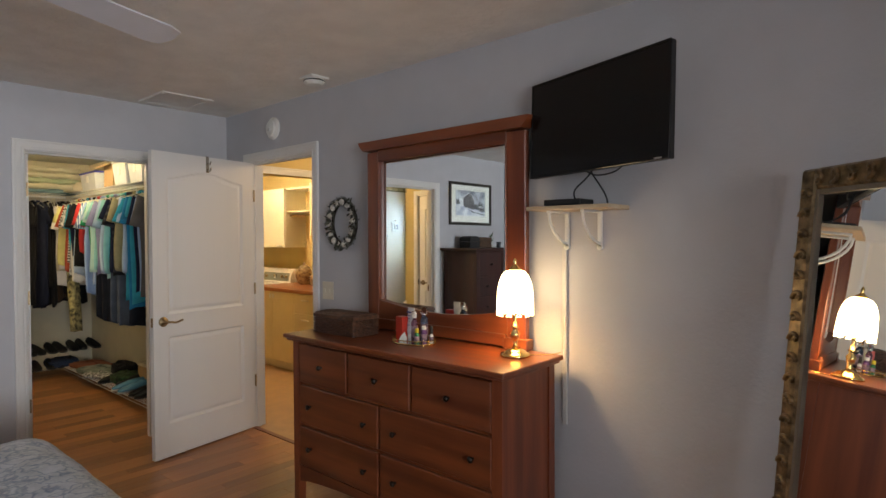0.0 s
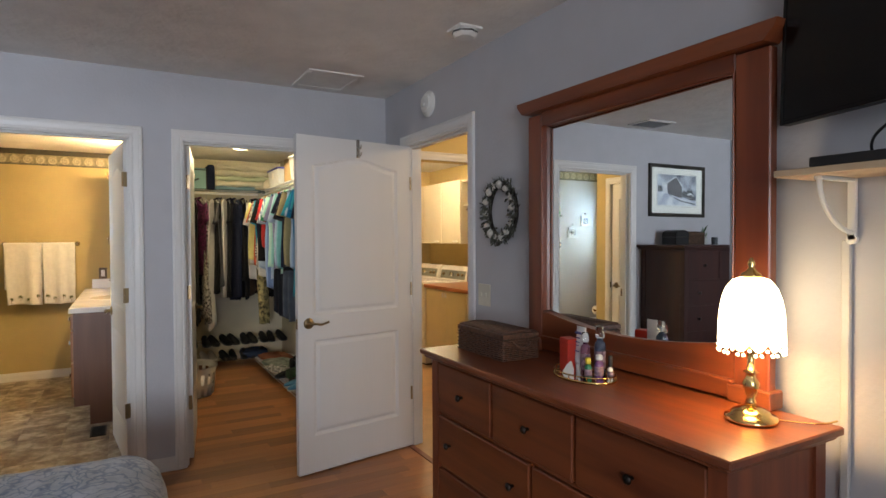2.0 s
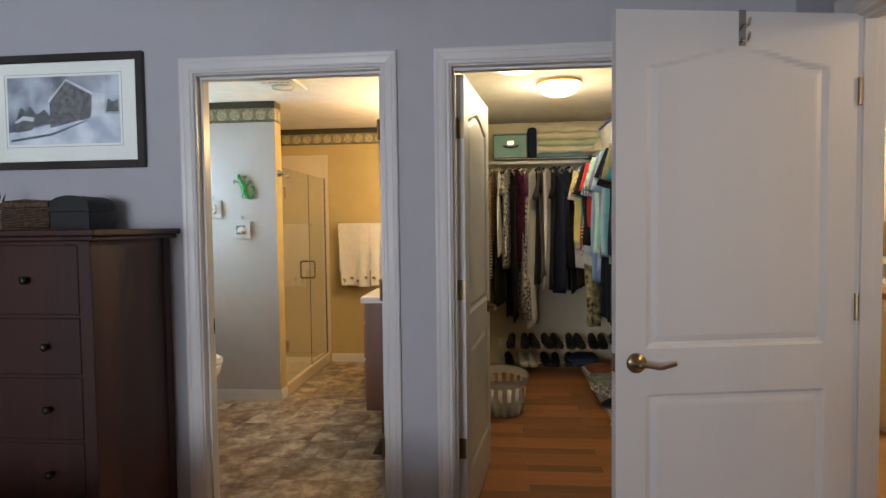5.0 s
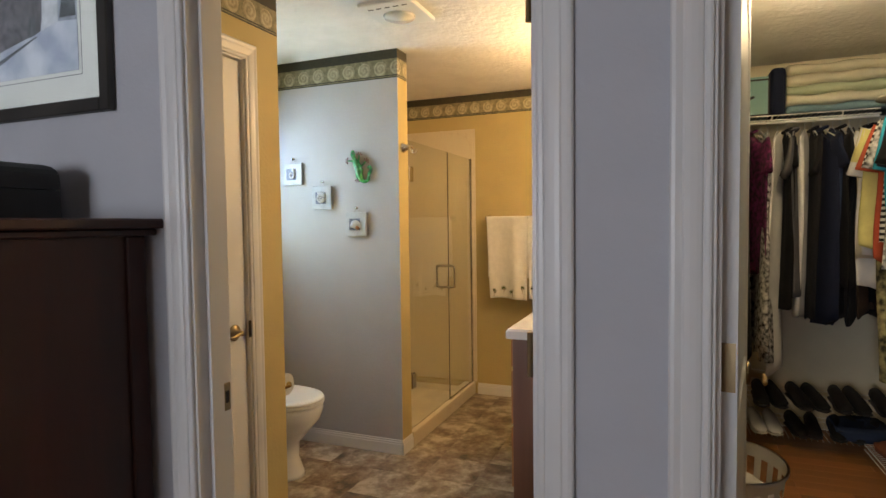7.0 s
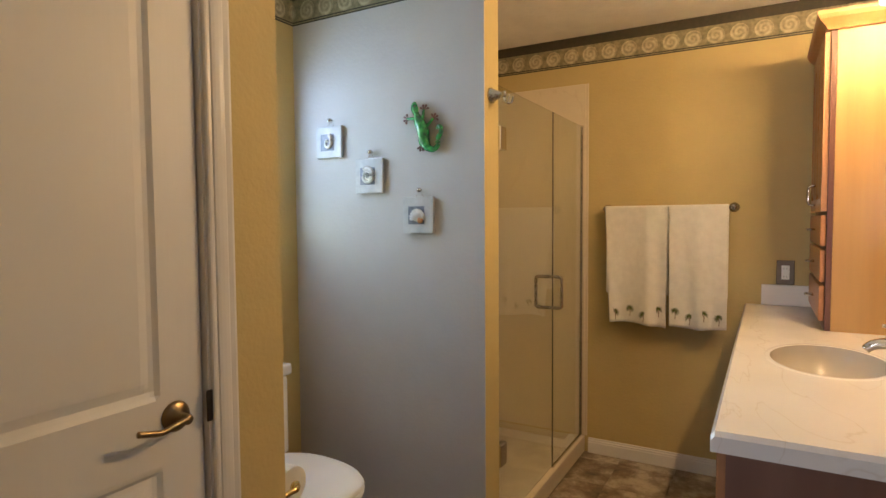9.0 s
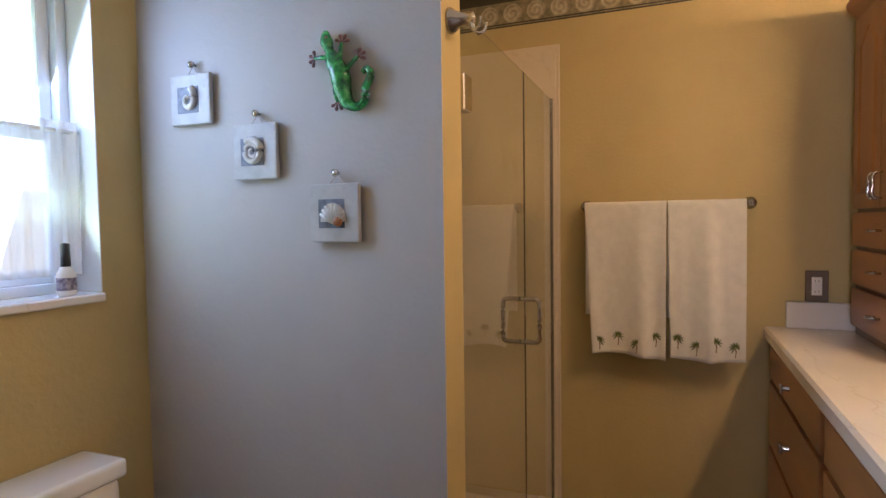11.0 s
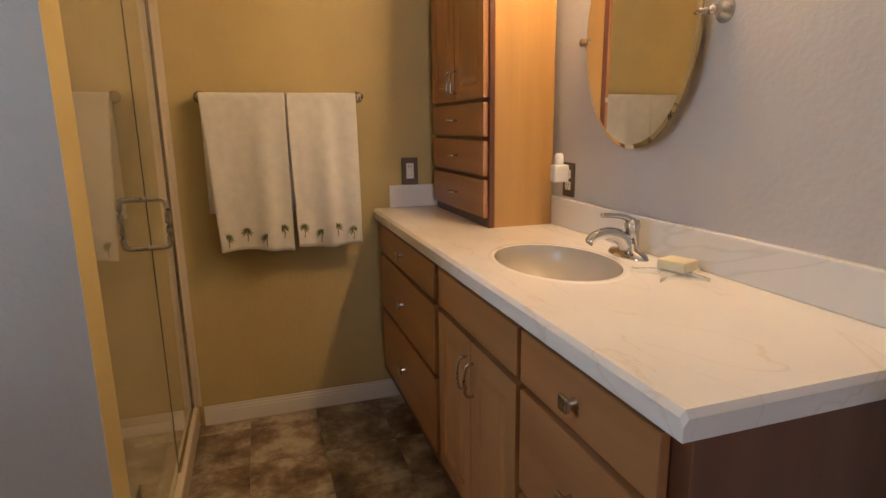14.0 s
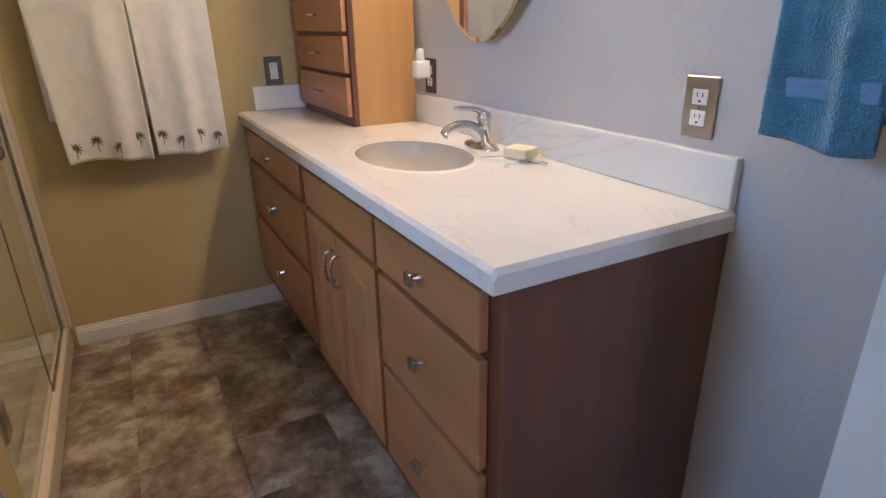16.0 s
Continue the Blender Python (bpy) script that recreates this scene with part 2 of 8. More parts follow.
def wall(name, mat, axis, a0, a1, at0, at1, z0, z1, holes=()):
    """A wall along an axis from a0 to a1, thick from at0 to at1, with holes (a, b, z, z)."""
    bm = bmesh.new()
    cuts = sorted({a0, a1, *[h[0] for h in holes], *[h[1] for h in holes]})
    for p, q in zip(cuts, cuts[1:]):
        zs = [(z0, z1)]
        for h in holes:
            if h[0] <= p + 1e-6 and h[1] >= q - 1e-6:
                zs = [(z0, h[2]), (h[3], z1)]
        for u, v in zs:
            if v - u > 1e-4:
                box(bm, *((p, q, at0, at1, u, v) if axis == "x" else (at0, at1, p, q, u, v)))
    bmesh.ops.remove_doubles(bm, verts=bm.verts, dist=1e-5)
    return part(name, bm, mat, kind="structure")


EX = 2.2
SY = -1.80
BD = (-0.112, 0.706)
CD = (0.993, 1.76)
LD = (-4.803, -3.993)
wall("wall_bedroom_west", paint_gray, "y", SY, N + T, W - T, W, -0.03, CEIL, [(*BD, -0.03, 2.03), (*CD, -0.03, 2.03)])
wall("wall_bedroom_north", paint_gray, "x", W, EX, N, N + T, -0.03, CEIL, [(*LD, -0.03, 2.045)])
wall("wall_bedroom_south", paint_gray, "x", W, EX, SY - T, SY, -0.03, CEIL)
wall("wall_bedroom_east", paint_gray, "y", SY - T, N + T, EX, EX + 0.15, -0.03, CEIL, [(-1.65, 0.15, 0.8, 2.1)])
wall("wall_bathroom_east", paint_gold, "y", BY0, BY1, BX1, BX1 + T, -0.03, BCEIL, [(*BD, -0.03, 2.03)])
wall("wall_bathroom_north", paint_lilac, "x", BX0, BX1, BY1, BY1 + T, -0.03, BCEIL)
wall("wall_bathroom_west", paint_gold, "y", BY0 - 0.15, BY1 + T, BX0 - T, BX0, -0.03, BCEIL)
wall("wall_bathroom_south", paint_gold, "x", BX0, BX1, BY0 - 0.17, BY0, -0.03, BCEIL, [(-6.955, -6.40, 1.15, 2.0)])
wall("wall_partition", paint_gold, "y", BY0, PY, PX - 0.125, PX - 0.004, -0.03, BCEIL)
wall("wall_partition_face", paint_lilac, "y", BY0, PY, PX - 0.004, PX, -0.03, BCEIL)
wall("wall_linen_front", paint_gold, "x", -6.25, BX1, -0.80, -0.70, -0.03, BCEIL, [(-6.030, -5.423, -0.03, 2.03)])
wall("wall_linen_side", paint_gold, "y", BY0, -0.80, -6.25, -6.15, -0.03, BCEIL)
wall("wall_closet_south", paint_closet, "x", BX0, W - T, BY1 + T, BY1 + 2 * T, -0.03, BCEIL)
wall("wall_closet_north", paint_closet, "x", BX0, W - T, N, N + T, -0.03, BCEIL)
wall("wall_closet_west", paint_closet, "y", BY1 + 2 * T, N, BX0 - T, BX0, -0.03, BCEIL)
wall("wall_closet_east", paint_closet, "y", BY1 + 2 * T, N, W - 2 * T, W - T, -0.03, BCEIL, [(*CD, -0.03, 2.03)])
wall("wall_laundry_south", paint_laundry, "x", BX0, W - T, N + T, N + 2 * T, -0.03, CEIL)
wall("wall_hall_south", paint_laundry, "x", W - T, EX, N + T, N + 2 * T, -0.03, CEIL, [(*LD, -0.03, 2.045)])
wall("wall_laundry_north", paint_laundry, "x", BX0, EX, 4.42, 4.54, -0.03, CEIL)
wall("wall_laundry_west", paint_laundry, "y", N + T, 4.54, BX0 - T, BX0, -0.03, CEIL)
wall("wall_laundry_opening", paint_laundry, "y", N + 2 * T, 4.42, -5.42, -5.30, -0.03, CEIL, [(2.6, 4.30, -0.03, 2.04)])
wall("wall_hall_east", paint_laundry, "y", N + 2 * T, 4.42, EX - 0.1, EX, -0.03, CEIL)

part("ceiling_bedroom", boxes([(W, EX, SY, N, CEIL, CEIL + 0.1)]), ceiling_white, kind="structure")
part("ceiling_bathroom", boxes([(BX0, BX1 + T, BY0, BY1, BCEIL, BCEIL + 0.1)]), ceiling_white, kind="structure")
part("ceiling_closet", boxes([(BX0, W - T, BY1 + 2 * T, N, BCEIL, BCEIL + 0.1)]), ceiling_white, kind="structure")
part("ceiling_laundry", boxes([(BX0, -5.42, N + 2 * T, 4.42, 2.345, 2.44)]), ceiling_white, kind="structure")
part("ceiling_hall", boxes([(-5.42, EX, N + T, 4.54, CEIL, CEIL + 0.1)]), ceiling_white, kind="structure")
part("roof", boxes([(BX0 - 0.3, EX + 0.4, BY0 - 0.7, 4.8, 2.62, 2.72)]), ceiling_white, kind="structure")
soil = material("dark_subfloor", (0.03, 0.02, 0.015), 0.9)
part("floor_slab", boxes([(BX0 - 0.3, EX + 0.4, SY - 0.3, 4.8, -0.16, -0.022)]), soil, kind="structure")
grass = material("lawn_green", (0.05, 0.09, 0.03), 0.9, vary=0.2, scale=2)
part("ground", boxes([(-400, 400, -400, 400, -0.4, -0.3)]), grass, kind="structure")
tan_tile = material("tan_vinyl_floor", (0.45, 0.27, 0.14), 0.4, vary=0.08, scale=8)
part("floor_laundry", boxes([(BX0, EX, 2.375, 4.42, -0.02, -0.002)]), tan_tile, kind="structure")


CASING_PROFILE = [(0, 0), (0, 0.007), (0.002, 0.010), (0.006, 0.0115), (0.012, 0.0115), (0.0145, 0.0095), (0.017, 0.0125), (0.024, 0.0145), (0.034, 0.016), (0.043, 0.0165),
                  (0.0465, 0.0145), (0.050, 0.0155), (0.057, 0.0175), (0.063, 0.0165), (0.066, 0.013), (0.066, 0)]


def casing(name, a0, a1, ztop, face, out, axis, foot=0.0):
    """A moulded casing mitred round an opening on one face of a wall; out is +1 or -1, the way it stands proud."""
    bm = bmesh.new()
    rings = []
    for corner in range(4):
        ring = []
        for u, d in CASING_PROFILE:
            along, z = ((a0 - u, foot), (a0 - u, ztop + u), (a1 + u, ztop + u), (a1 + u, foot))[corner]
            ring.append(bm.verts.new((along, face + out * d, z) if axis == "x" else (face + out * d, along, z)))
        rings.append(ring)
    n = len(CASING_PROFILE)
    for p, q in zip(rings, rings[1:]):
        for i in range(n):
            bm.faces.new((p[i], p[(i + 1) % n], q[(i + 1) % n], q[i]))
    bm.faces.new(rings[0])
    bm.faces.new(rings[3])
    bmesh.ops.recalc_face_normals(bm, faces=bm.faces)
    return part(name, bm, trim_white, kind="structure")


def jamb(name, a0, a1, ztop, f0, f1, axis):
    bm = bmesh.new()
    m = (f0 + f1) / 2
    for lo, hi, z0, z1 in ((a0 - 0.002, a0 + 0.006, 0, ztop), (a1 - 0.006, a1 + 0.002, 0, ztop), (a0 + 0.006, a1 - 0.006, ztop - 0.006, ztop + 0.002)):
        box(bm, *((lo, hi, f0, f1, z0, z1) if axis == "x" else (f0, f1, lo, hi, z0, z1)), 0.001)
    for lo, hi, z0, z1 in ((a0 + 0.006, a0 + 0.017, 0, ztop - 0.017), (a1 - 0.017, a1 - 0.006, 0, ztop - 0.017), (a0 + 0.006, a1 - 0.006, ztop - 0.017, ztop - 0.006)):
        box(bm, *((lo, hi, m - 0.02, m + 0.02, z0, z1) if axis == "x" else (m - 0.02, m + 0.02, lo, hi, z0, z1)), 0.001)
    return part(name, bm, trim_white, kind="structure")


casing("casing_bathroom_door", *BD, 2.03, W, 1, "y")
casing("casing_bathroom_door_inside", *BD, 2.03, BX1, -1, "y")
jamb("jamb_bathroom_door", *BD, 2.03, BX1, W, "y")
casing("casing_closet_door", *CD, 2.03, W, 1, "y")
casing("casing_closet_door_inside", *CD, 2.03, BX1, -1, "y")
jamb("jamb_closet_door", *CD, 2.03, BX1, W, "y")
casing("casing_laundry_door", *LD, 2.045, N, -1, "x")
jamb("jamb_laundry_door", *LD, 2.045, N, N + 2 * T, "x")
casing("casing_laundry_opening", 2.6, 4.30, 2.04, -5.30, 1, "y")
casing("casing_linen_door", -6.030, -5.423, 2.03, -0.70, 1, "x")
jamb("jamb_linen_door", -6.030, -5.423, 2.03, -0.80, -0.70, "x")


def baseboard(name, axis, a0, a1, face, out, h=0.085, mat=trim_white):
    bm = bmesh.new()
    for d, z1 in ((0.013, h * 0.72), (0.010, h * 0.86), (0.006, h)):
        f0, f1 = sorted((face, face + out * d))
        box(bm, *((a0, a1, f0, f1, 0, z1) if axis == "x" else (f0, f1, a0, a1, 0, z1)), 0.001)
    return part(name, bm, mat, kind="structure")


for nm, ax, a, b, f, o in (("baseboard_bedroom_west", "y", BD[1] + 0.066, CD[0] - 0.066, W, 1), ("baseboard_bedroom_west_corner", "y", CD[1] + 0.066, N, W, 1),
                           ("baseboard_bedroom_west_south", "y", SY, BD[0] - 0.066, W, 1),
                           ("baseboard_bedroom_north", "x", LD[1] + 0.066, EX, N, -1), ("baseboard_towel_wall", "y", -0.485, 0.42, BX0, 1),
                           ("baseboard_partition", "y", BY0, PY, PX, 1), ("baseboard_partition_end", "x", PX - 0.125, PX + 0.013, PY, 1),
                           ("baseboard_linen", "x", -6.25, -6.096, -0.70, 1), ("baseboard_linen_side", "y", BY0, -0.70, -6.25, -1),
                           ("baseboard_vanity_side", "x", -6.44, BX1, BY1, -1), ("baseboard_alcove", "x", PX, -6.25, BY0, 1)):
    baseboard(nm, ax, a, b, f, o)
for z in (0.37, 1.08, 1.79):
    part("hinge_plate", boxes([(BX1 + 0.002, BX1 + 0.033, BD[1] - 0.0085, BD[1] - 0.0055, z - 0.045, z + 0.045)], 0.001), bronze, kind="structure")
    part("hinge_plate", boxes([(-5.258, -5.228, CD[0] + 0.0055, CD[0] + 0.0085, z - 0.045, z + 0.045)], 0.001), bronze, kind="structure")
part("strike_plate", boxes([(BX1 + 0.006, BX1 + 0.036, BD[0] + 0.0055, BD[0] + 0.0085, 0.885, 0.955)], 0.001), antique, kind="structure")
part("strike_hole", boxes([(BX1 + 0.012, BX1 + 0.024, BD[0] + 0.0083, BD[0] + 0.0092, 0.905, 0.935)]), bronze, kind="structure")
part("strike_plate", boxes([(-5.256, -5.226, CD[1] - 0.0085, CD[1] - 0.0055, 0.885, 0.955)], 0.001), antique, kind="structure")
part("strike_plate_linen", boxes([(-6.036, -6.016, -0.6985, -0.694, 0.885, 0.955)], 0.001), bronze, kind="structure")

# ---- bedroom things ----
def knob_part(parent, place, axis="y", r=0.014, mat=bronze, out=-1, name="knob"):
    prof = [(0.006, 0), (0.006, 0.010), (r * 0.7, 0.014), (r, 0.019), (r, 0.023), (r * 0.6, 0.028), (0.001, 0.030)]
    return part(name, lathe([(a, b * out) for a, b in prof], place, 14, axis=axis), mat, parent, smooth=True)


def make_dresser():
    d = thing("dresser", (-2.86, 2.05, 0), "reddish cherry wood dresser with seven drawers and dark round knobs", "dresser")
    x0, x1, y0, y1 = -3.575, -2.155, 1.855, 2.26
    part("tabletop", boxes([(-3.612, -2.118, 1.812, 2.277, 0.910, 0.932), (-3.598, -2.132, 1.826, 2.27, 0.896, 0.910)], 0.004), cherry, d)
    part("side_panel", boxes([(x0 + 0.008, x0 + 0.028, y0 + 0.05, y1 - 0.04, 0.12, 0.895)]), cherry_up, d)
    part("side_panel", boxes([(x1 - 0.028, x1 - 0.008, y0 + 0.05, y1 - 0.04, 0.12, 0.895)]), cherry_up, d)
    part("back_panel", boxes([(x0 + 0.04, x1 - 0.04, y1 - 0.02, y1 - 0.008, 0.15, 0.895)]), cherry_up, d)
    for x in (x0, x1 - 0.05):
        for y in (y0, y1 - 0.045):
            part("leg", outline([(x, 0.895), (x + 0.05, 0.895), (x + 0.05, 0.17), (x + (0.043 if x == x0 else 0.05), 0), (x + (0 if x == x0 else 0.007), 0), (x, 0.17)], 0.045, "y", y), cherry_up, d)
    rails = [(x0 + 0.05, x1 - 0.05, y0 + 0.012, y0 + 0.03, a, b) for a, b in ((0.882, 0.895), (0.655, 0.667), (0.428, 0.440))]
    for rail in rails + [(-3.118, -3.106, y0 + 0.012, y0 + 0.03, 0.667, 0.882), (-2.668, -2.656, y0 + 0.012, y0 + 0.03, 0.667, 0.882),
                                 (-2.883, -2.871, y0 + 0.012, y0 + 0.03, 0.20, 0.655)]:
        part("rail", boxes([rail], 0.001), cherry, d)
    n = 16
    arch = [(x0 + 0.05, 0.205)] + [(x1 - 0.05, 0.205)] + [(x1 - 0.05 - (x1 - x0 - 0.1) * i / n, 0.115 + 0.045 * math.sin(math.pi * i / n) ** 0.6) for i in range(n + 1)]
    part("apron", outline(arch, 0.022, "y", y0 + 0.004), cherry, d)
    rows = [(-3.521, -3.120, 0.669, 0.880, [0.5]), (-3.104, -2.670, 0.669, 0.880, [0.5]), (-2.654, -2.209, 0.669, 0.880, [0.5]),
            (-3.521, -2.885, 0.442, 0.653, [0.16, 0.86]), (-2.869, -2.209, 0.442, 0.653, [0.16, 0.86]),
            (-3.521, -2.885, 0.208, 0.426, [0.16, 0.86]), (-2.869, -2.209, 0.208, 0.426, [0.16, 0.86])]
    for a, b, c, e, ks in rows:
        dr = part("drawer", boxes([(a, b, y0 + 0.000, y0 + 0.03, c + 0.001, e - 0.001)], 0.004), cherry, d)
        for k in ks:
            knob_part(dr, (a + (b - a) * k, y0 + 0.000, (c + e) / 2))
    return d


make_dresser()


def make_dresser_mirror():
    m = thing("dresser_mirror", (-2.84, 2.27, 0.933), "cherry wood framed mirror with a flared top, on the dresser", "mirror")
    y0, y1 = 2.250, 2.285
    part("post", boxes([(-3.395, -3.303, y0, y1, 0.933, 1.955)], 0.004), cherry_up, m)
    part("post", boxes([(-2.407, -2.300, y0, y1, 0.933, 1.955)], 0.004), cherry_up, m)
    part("post_block", boxes([(-2.418, -2.285, y0 - 0.018, y1 + 0.01, 0.933, 0.985)], 0.004), cherry, m)
    part("post_block", boxes([(-3.412, -3.29, y0 - 0.018, y1 + 0.01, 0.933, 0.985)], 0.004), cherry, m)
    part("top_rail", boxes([(-3.303, -2.407, y0, y1, 1.905, 1.962)], 0.003), cherry, m)
    crown = [(-3.395, 1.962), (-2.300, 1.962), (-2.268, 1.996), (-2.262, 2.014), (-3.433, 2.014), (-3.427, 1.996)]
    part("crown", outline(crown, 0.075, "y", 2.215), cherry, m)
    n = 18
    low = [(-3.303, 0.955), (-2.407, 0.955)] + [(-2.407 - 0.896 * i / n, 1.105 - 0.045 * math.sin(math.pi * i / n)) for i in range(n + 1)]
    part("bottom_rail", outline(low, y1 - y0 - 0.004, "y", y0 + 0.002), cherry, m)
    part("lower_moulding", boxes([(-3.303, -2.407, y0 - 0.012, y0 + 0.02, 0.940, 0.998)], 0.006, 2), cherry, m)
    part("bead", boxes([(-3.303, -3.297, y0 - 0.004, y0 + 0.006, 1.10, 1.905), (-2.413, -2.407, y0 - 0.004, y0 + 0.006, 1.10, 1.905), (-3.297, -2.413, y0 - 0.004, y0 + 0.006, 1.899, 1.905)], 0.002), cherry, m)
    bm = bmesh.new()
    loops = []
    for inset, deep in ((0.0, 0.0012), (0.020, 0.0)):
        ring = []
        for x, z in ((-3.302 + inset, 1.03 + inset), (-2.408 - inset, 1.03 + inset), (-2.408 - inset, 1.904 - inset), (-3.302 + inset, 1.904 - inset)):
            ring.append(bm.verts.new((x, y0 + 0.0265 - 0.0185 * (x + 3.302) / 0.894 + 0.0035 * (z - 1.03) + deep, z)))
        loops.append(ring)
    for j in range(4):
        bm.faces.new((loops[0][j], loops[0][(j + 1) % 4], loops[1][(j + 1) % 4], loops[1][j]))
    bm.faces.new(loops[1])
    part("mirror_pane", bm, mirror_glass, m)
    part("backing", boxes([(-3.302, -2.408, y0 + 0.0335, y0 + 0.040, 1.0, 1.904)]), dark_cherry, m)


make_dresser_mirror()


def make_tv():
    t = thing("television", (-1.92, 2.15, 1.70), "flat black television on a bracket on the gray wall", "television", world_coords=False)
    w, h = 0.727, 0.425
    part("casing", boxes([(-w / 2, w / 2, 0, 0.028, 0, h)], 0.006, 2), black_soft, t)
    part("bezel", frame_ring(-w / 2, w / 2, 0, h, 0.011, -0.006, 0.002), black_gloss, t)
    part("screen", boxes([(-w / 2 + 0.010, w / 2 - 0.010, -0.003, 0.001, 0.010, h - 0.010)]), black_gloss, t)
    part("back_bulge", boxes([(-0.22, 0.22, 0.028, 0.075, 0.04, 0.30)], 0.015, 2), black_soft, t)
    part("badge", boxes([(w / 2 - 0.060, w / 2 - 0.028, -0.0075, -0.005, 0.003, 0.009)]), nickel, t)
    part("bracket", boxes([(-0.03, 0.03, 0.075, 0.13, 0.16, 0.24), (-0.08, 0.08, 0.075, 0.085, 0.1, 0.3)], 0.003), black_soft, t)
    t.matrix_world = pose(-1.855, 2.15, 1.727, -2.5, -0.6, -16.0)


make_tv()


def make_tv_shelf():
    s = thing("wall_shelf", (-2.03, 2.25, 1.58), "pale wooden wall shelf on two white curved brackets below the television", "shelf")
    part("shelf_board", boxes([(-2.225, -1.845, 2.14, 2.347, 1.572, 1.590)], 0.002), pale_wood, s)
    for x in (-2.135, -1.975):
        bm = boxes([(x - 0.010, x + 0.010, 2.334, 2.347, 1.410, 1.572), (x - 0.010, x + 0.010, 2.175, 2.334, 1.562, 1.572)], 0.002)
        tube([(x, 2.336 - 0.155 * math.sin(a) ** 1.3, 1.43 + 0.135 * (1 - math.cos(a))) for a in np.linspace(0, math.pi / 2, 9)], 0.0065, 8, bm)
        lathe([(0.013, 0), (0.013, 0.013)], (x, 2.334, 1.412), 12, bm, "y")
        part("bracket", bm, white_plastic, s)
    r = thing("set_top_box", (-2.07, 2.22, 1.591), "small flat black receiver box on the wall shelf", "receiver")
    part("case", boxes([(-2.155, -1.98, 2.17, 2.29, 1.593, 1.618)], 0.003), black_soft, r)
    part("foot", boxes([(-2.14, -1.995, 2.18, 2.28, 1.590, 1.593)]), black_soft, r)
    for pts in ([(-1.93, 2.19, 1.735), (-1.97, 2.2, 1.70), (-2.03, 2.22, 1.66), (-2.06, 2.27, 1.63), (-2.05, 2.295, 1.605)],
                [(-1.95, 2.19, 1.74), (-1.93, 2.2, 1.70), (-1.90, 2.21, 1.65), (-1.90, 2.25, 1.61), (-1.93, 2.30, 1.594), (-1.99, 2.31, 1.594)],
                [(-1.98, 2.19, 1.74), (-1.93, 2.21, 1.712), (-1.85, 2.21, 1.72), (-1.80, 2.2, 1.75)]):
        c = thing("cable", pts[0], "black cable hanging between television and receiver", "cable", "cables below the television")
        part("lead", tube(spline(pts), 0.0035, 8), black_soft, c, smooth=True)
    c = thing("cable_cover", (-2.145, 2.34, 0.6), "slim pale painted cable channel running down the wall", "cable cover")
    part("channel", boxes([(-2.160, -2.137, 2.336, 2.3495, 0.60, 1.41)], 0.003), material("pale_channel_paint", (0.60, 0.59, 0.57), 0.5), c)


def spline(pts, n=6):
    pts = [Vector(p) for p in pts]
    out = []
    for i in range(len(pts) - 1):
        p0, p1, p2, p3 = pts[max(i - 1, 0)], pts[i], pts[i + 1], pts[min(i + 2, len(pts) - 1)]
        for k in range(n):
            t = k / n
            out.append(0.5 * ((2 * p1) + (p2 - p0) * t + (2 * p0 - 5 * p1 + 4 * p2 - p3) * t * t + (3 * p1 - p0 - 3 * p2 + p3) * t ** 3))
    return out + [pts[-1]]


make_tv_shelf()

shade_glow = material("lit_white_glass_shade", (1.0, 0.80, 0.50), 0.4, vary=0.05, emit=11.0)


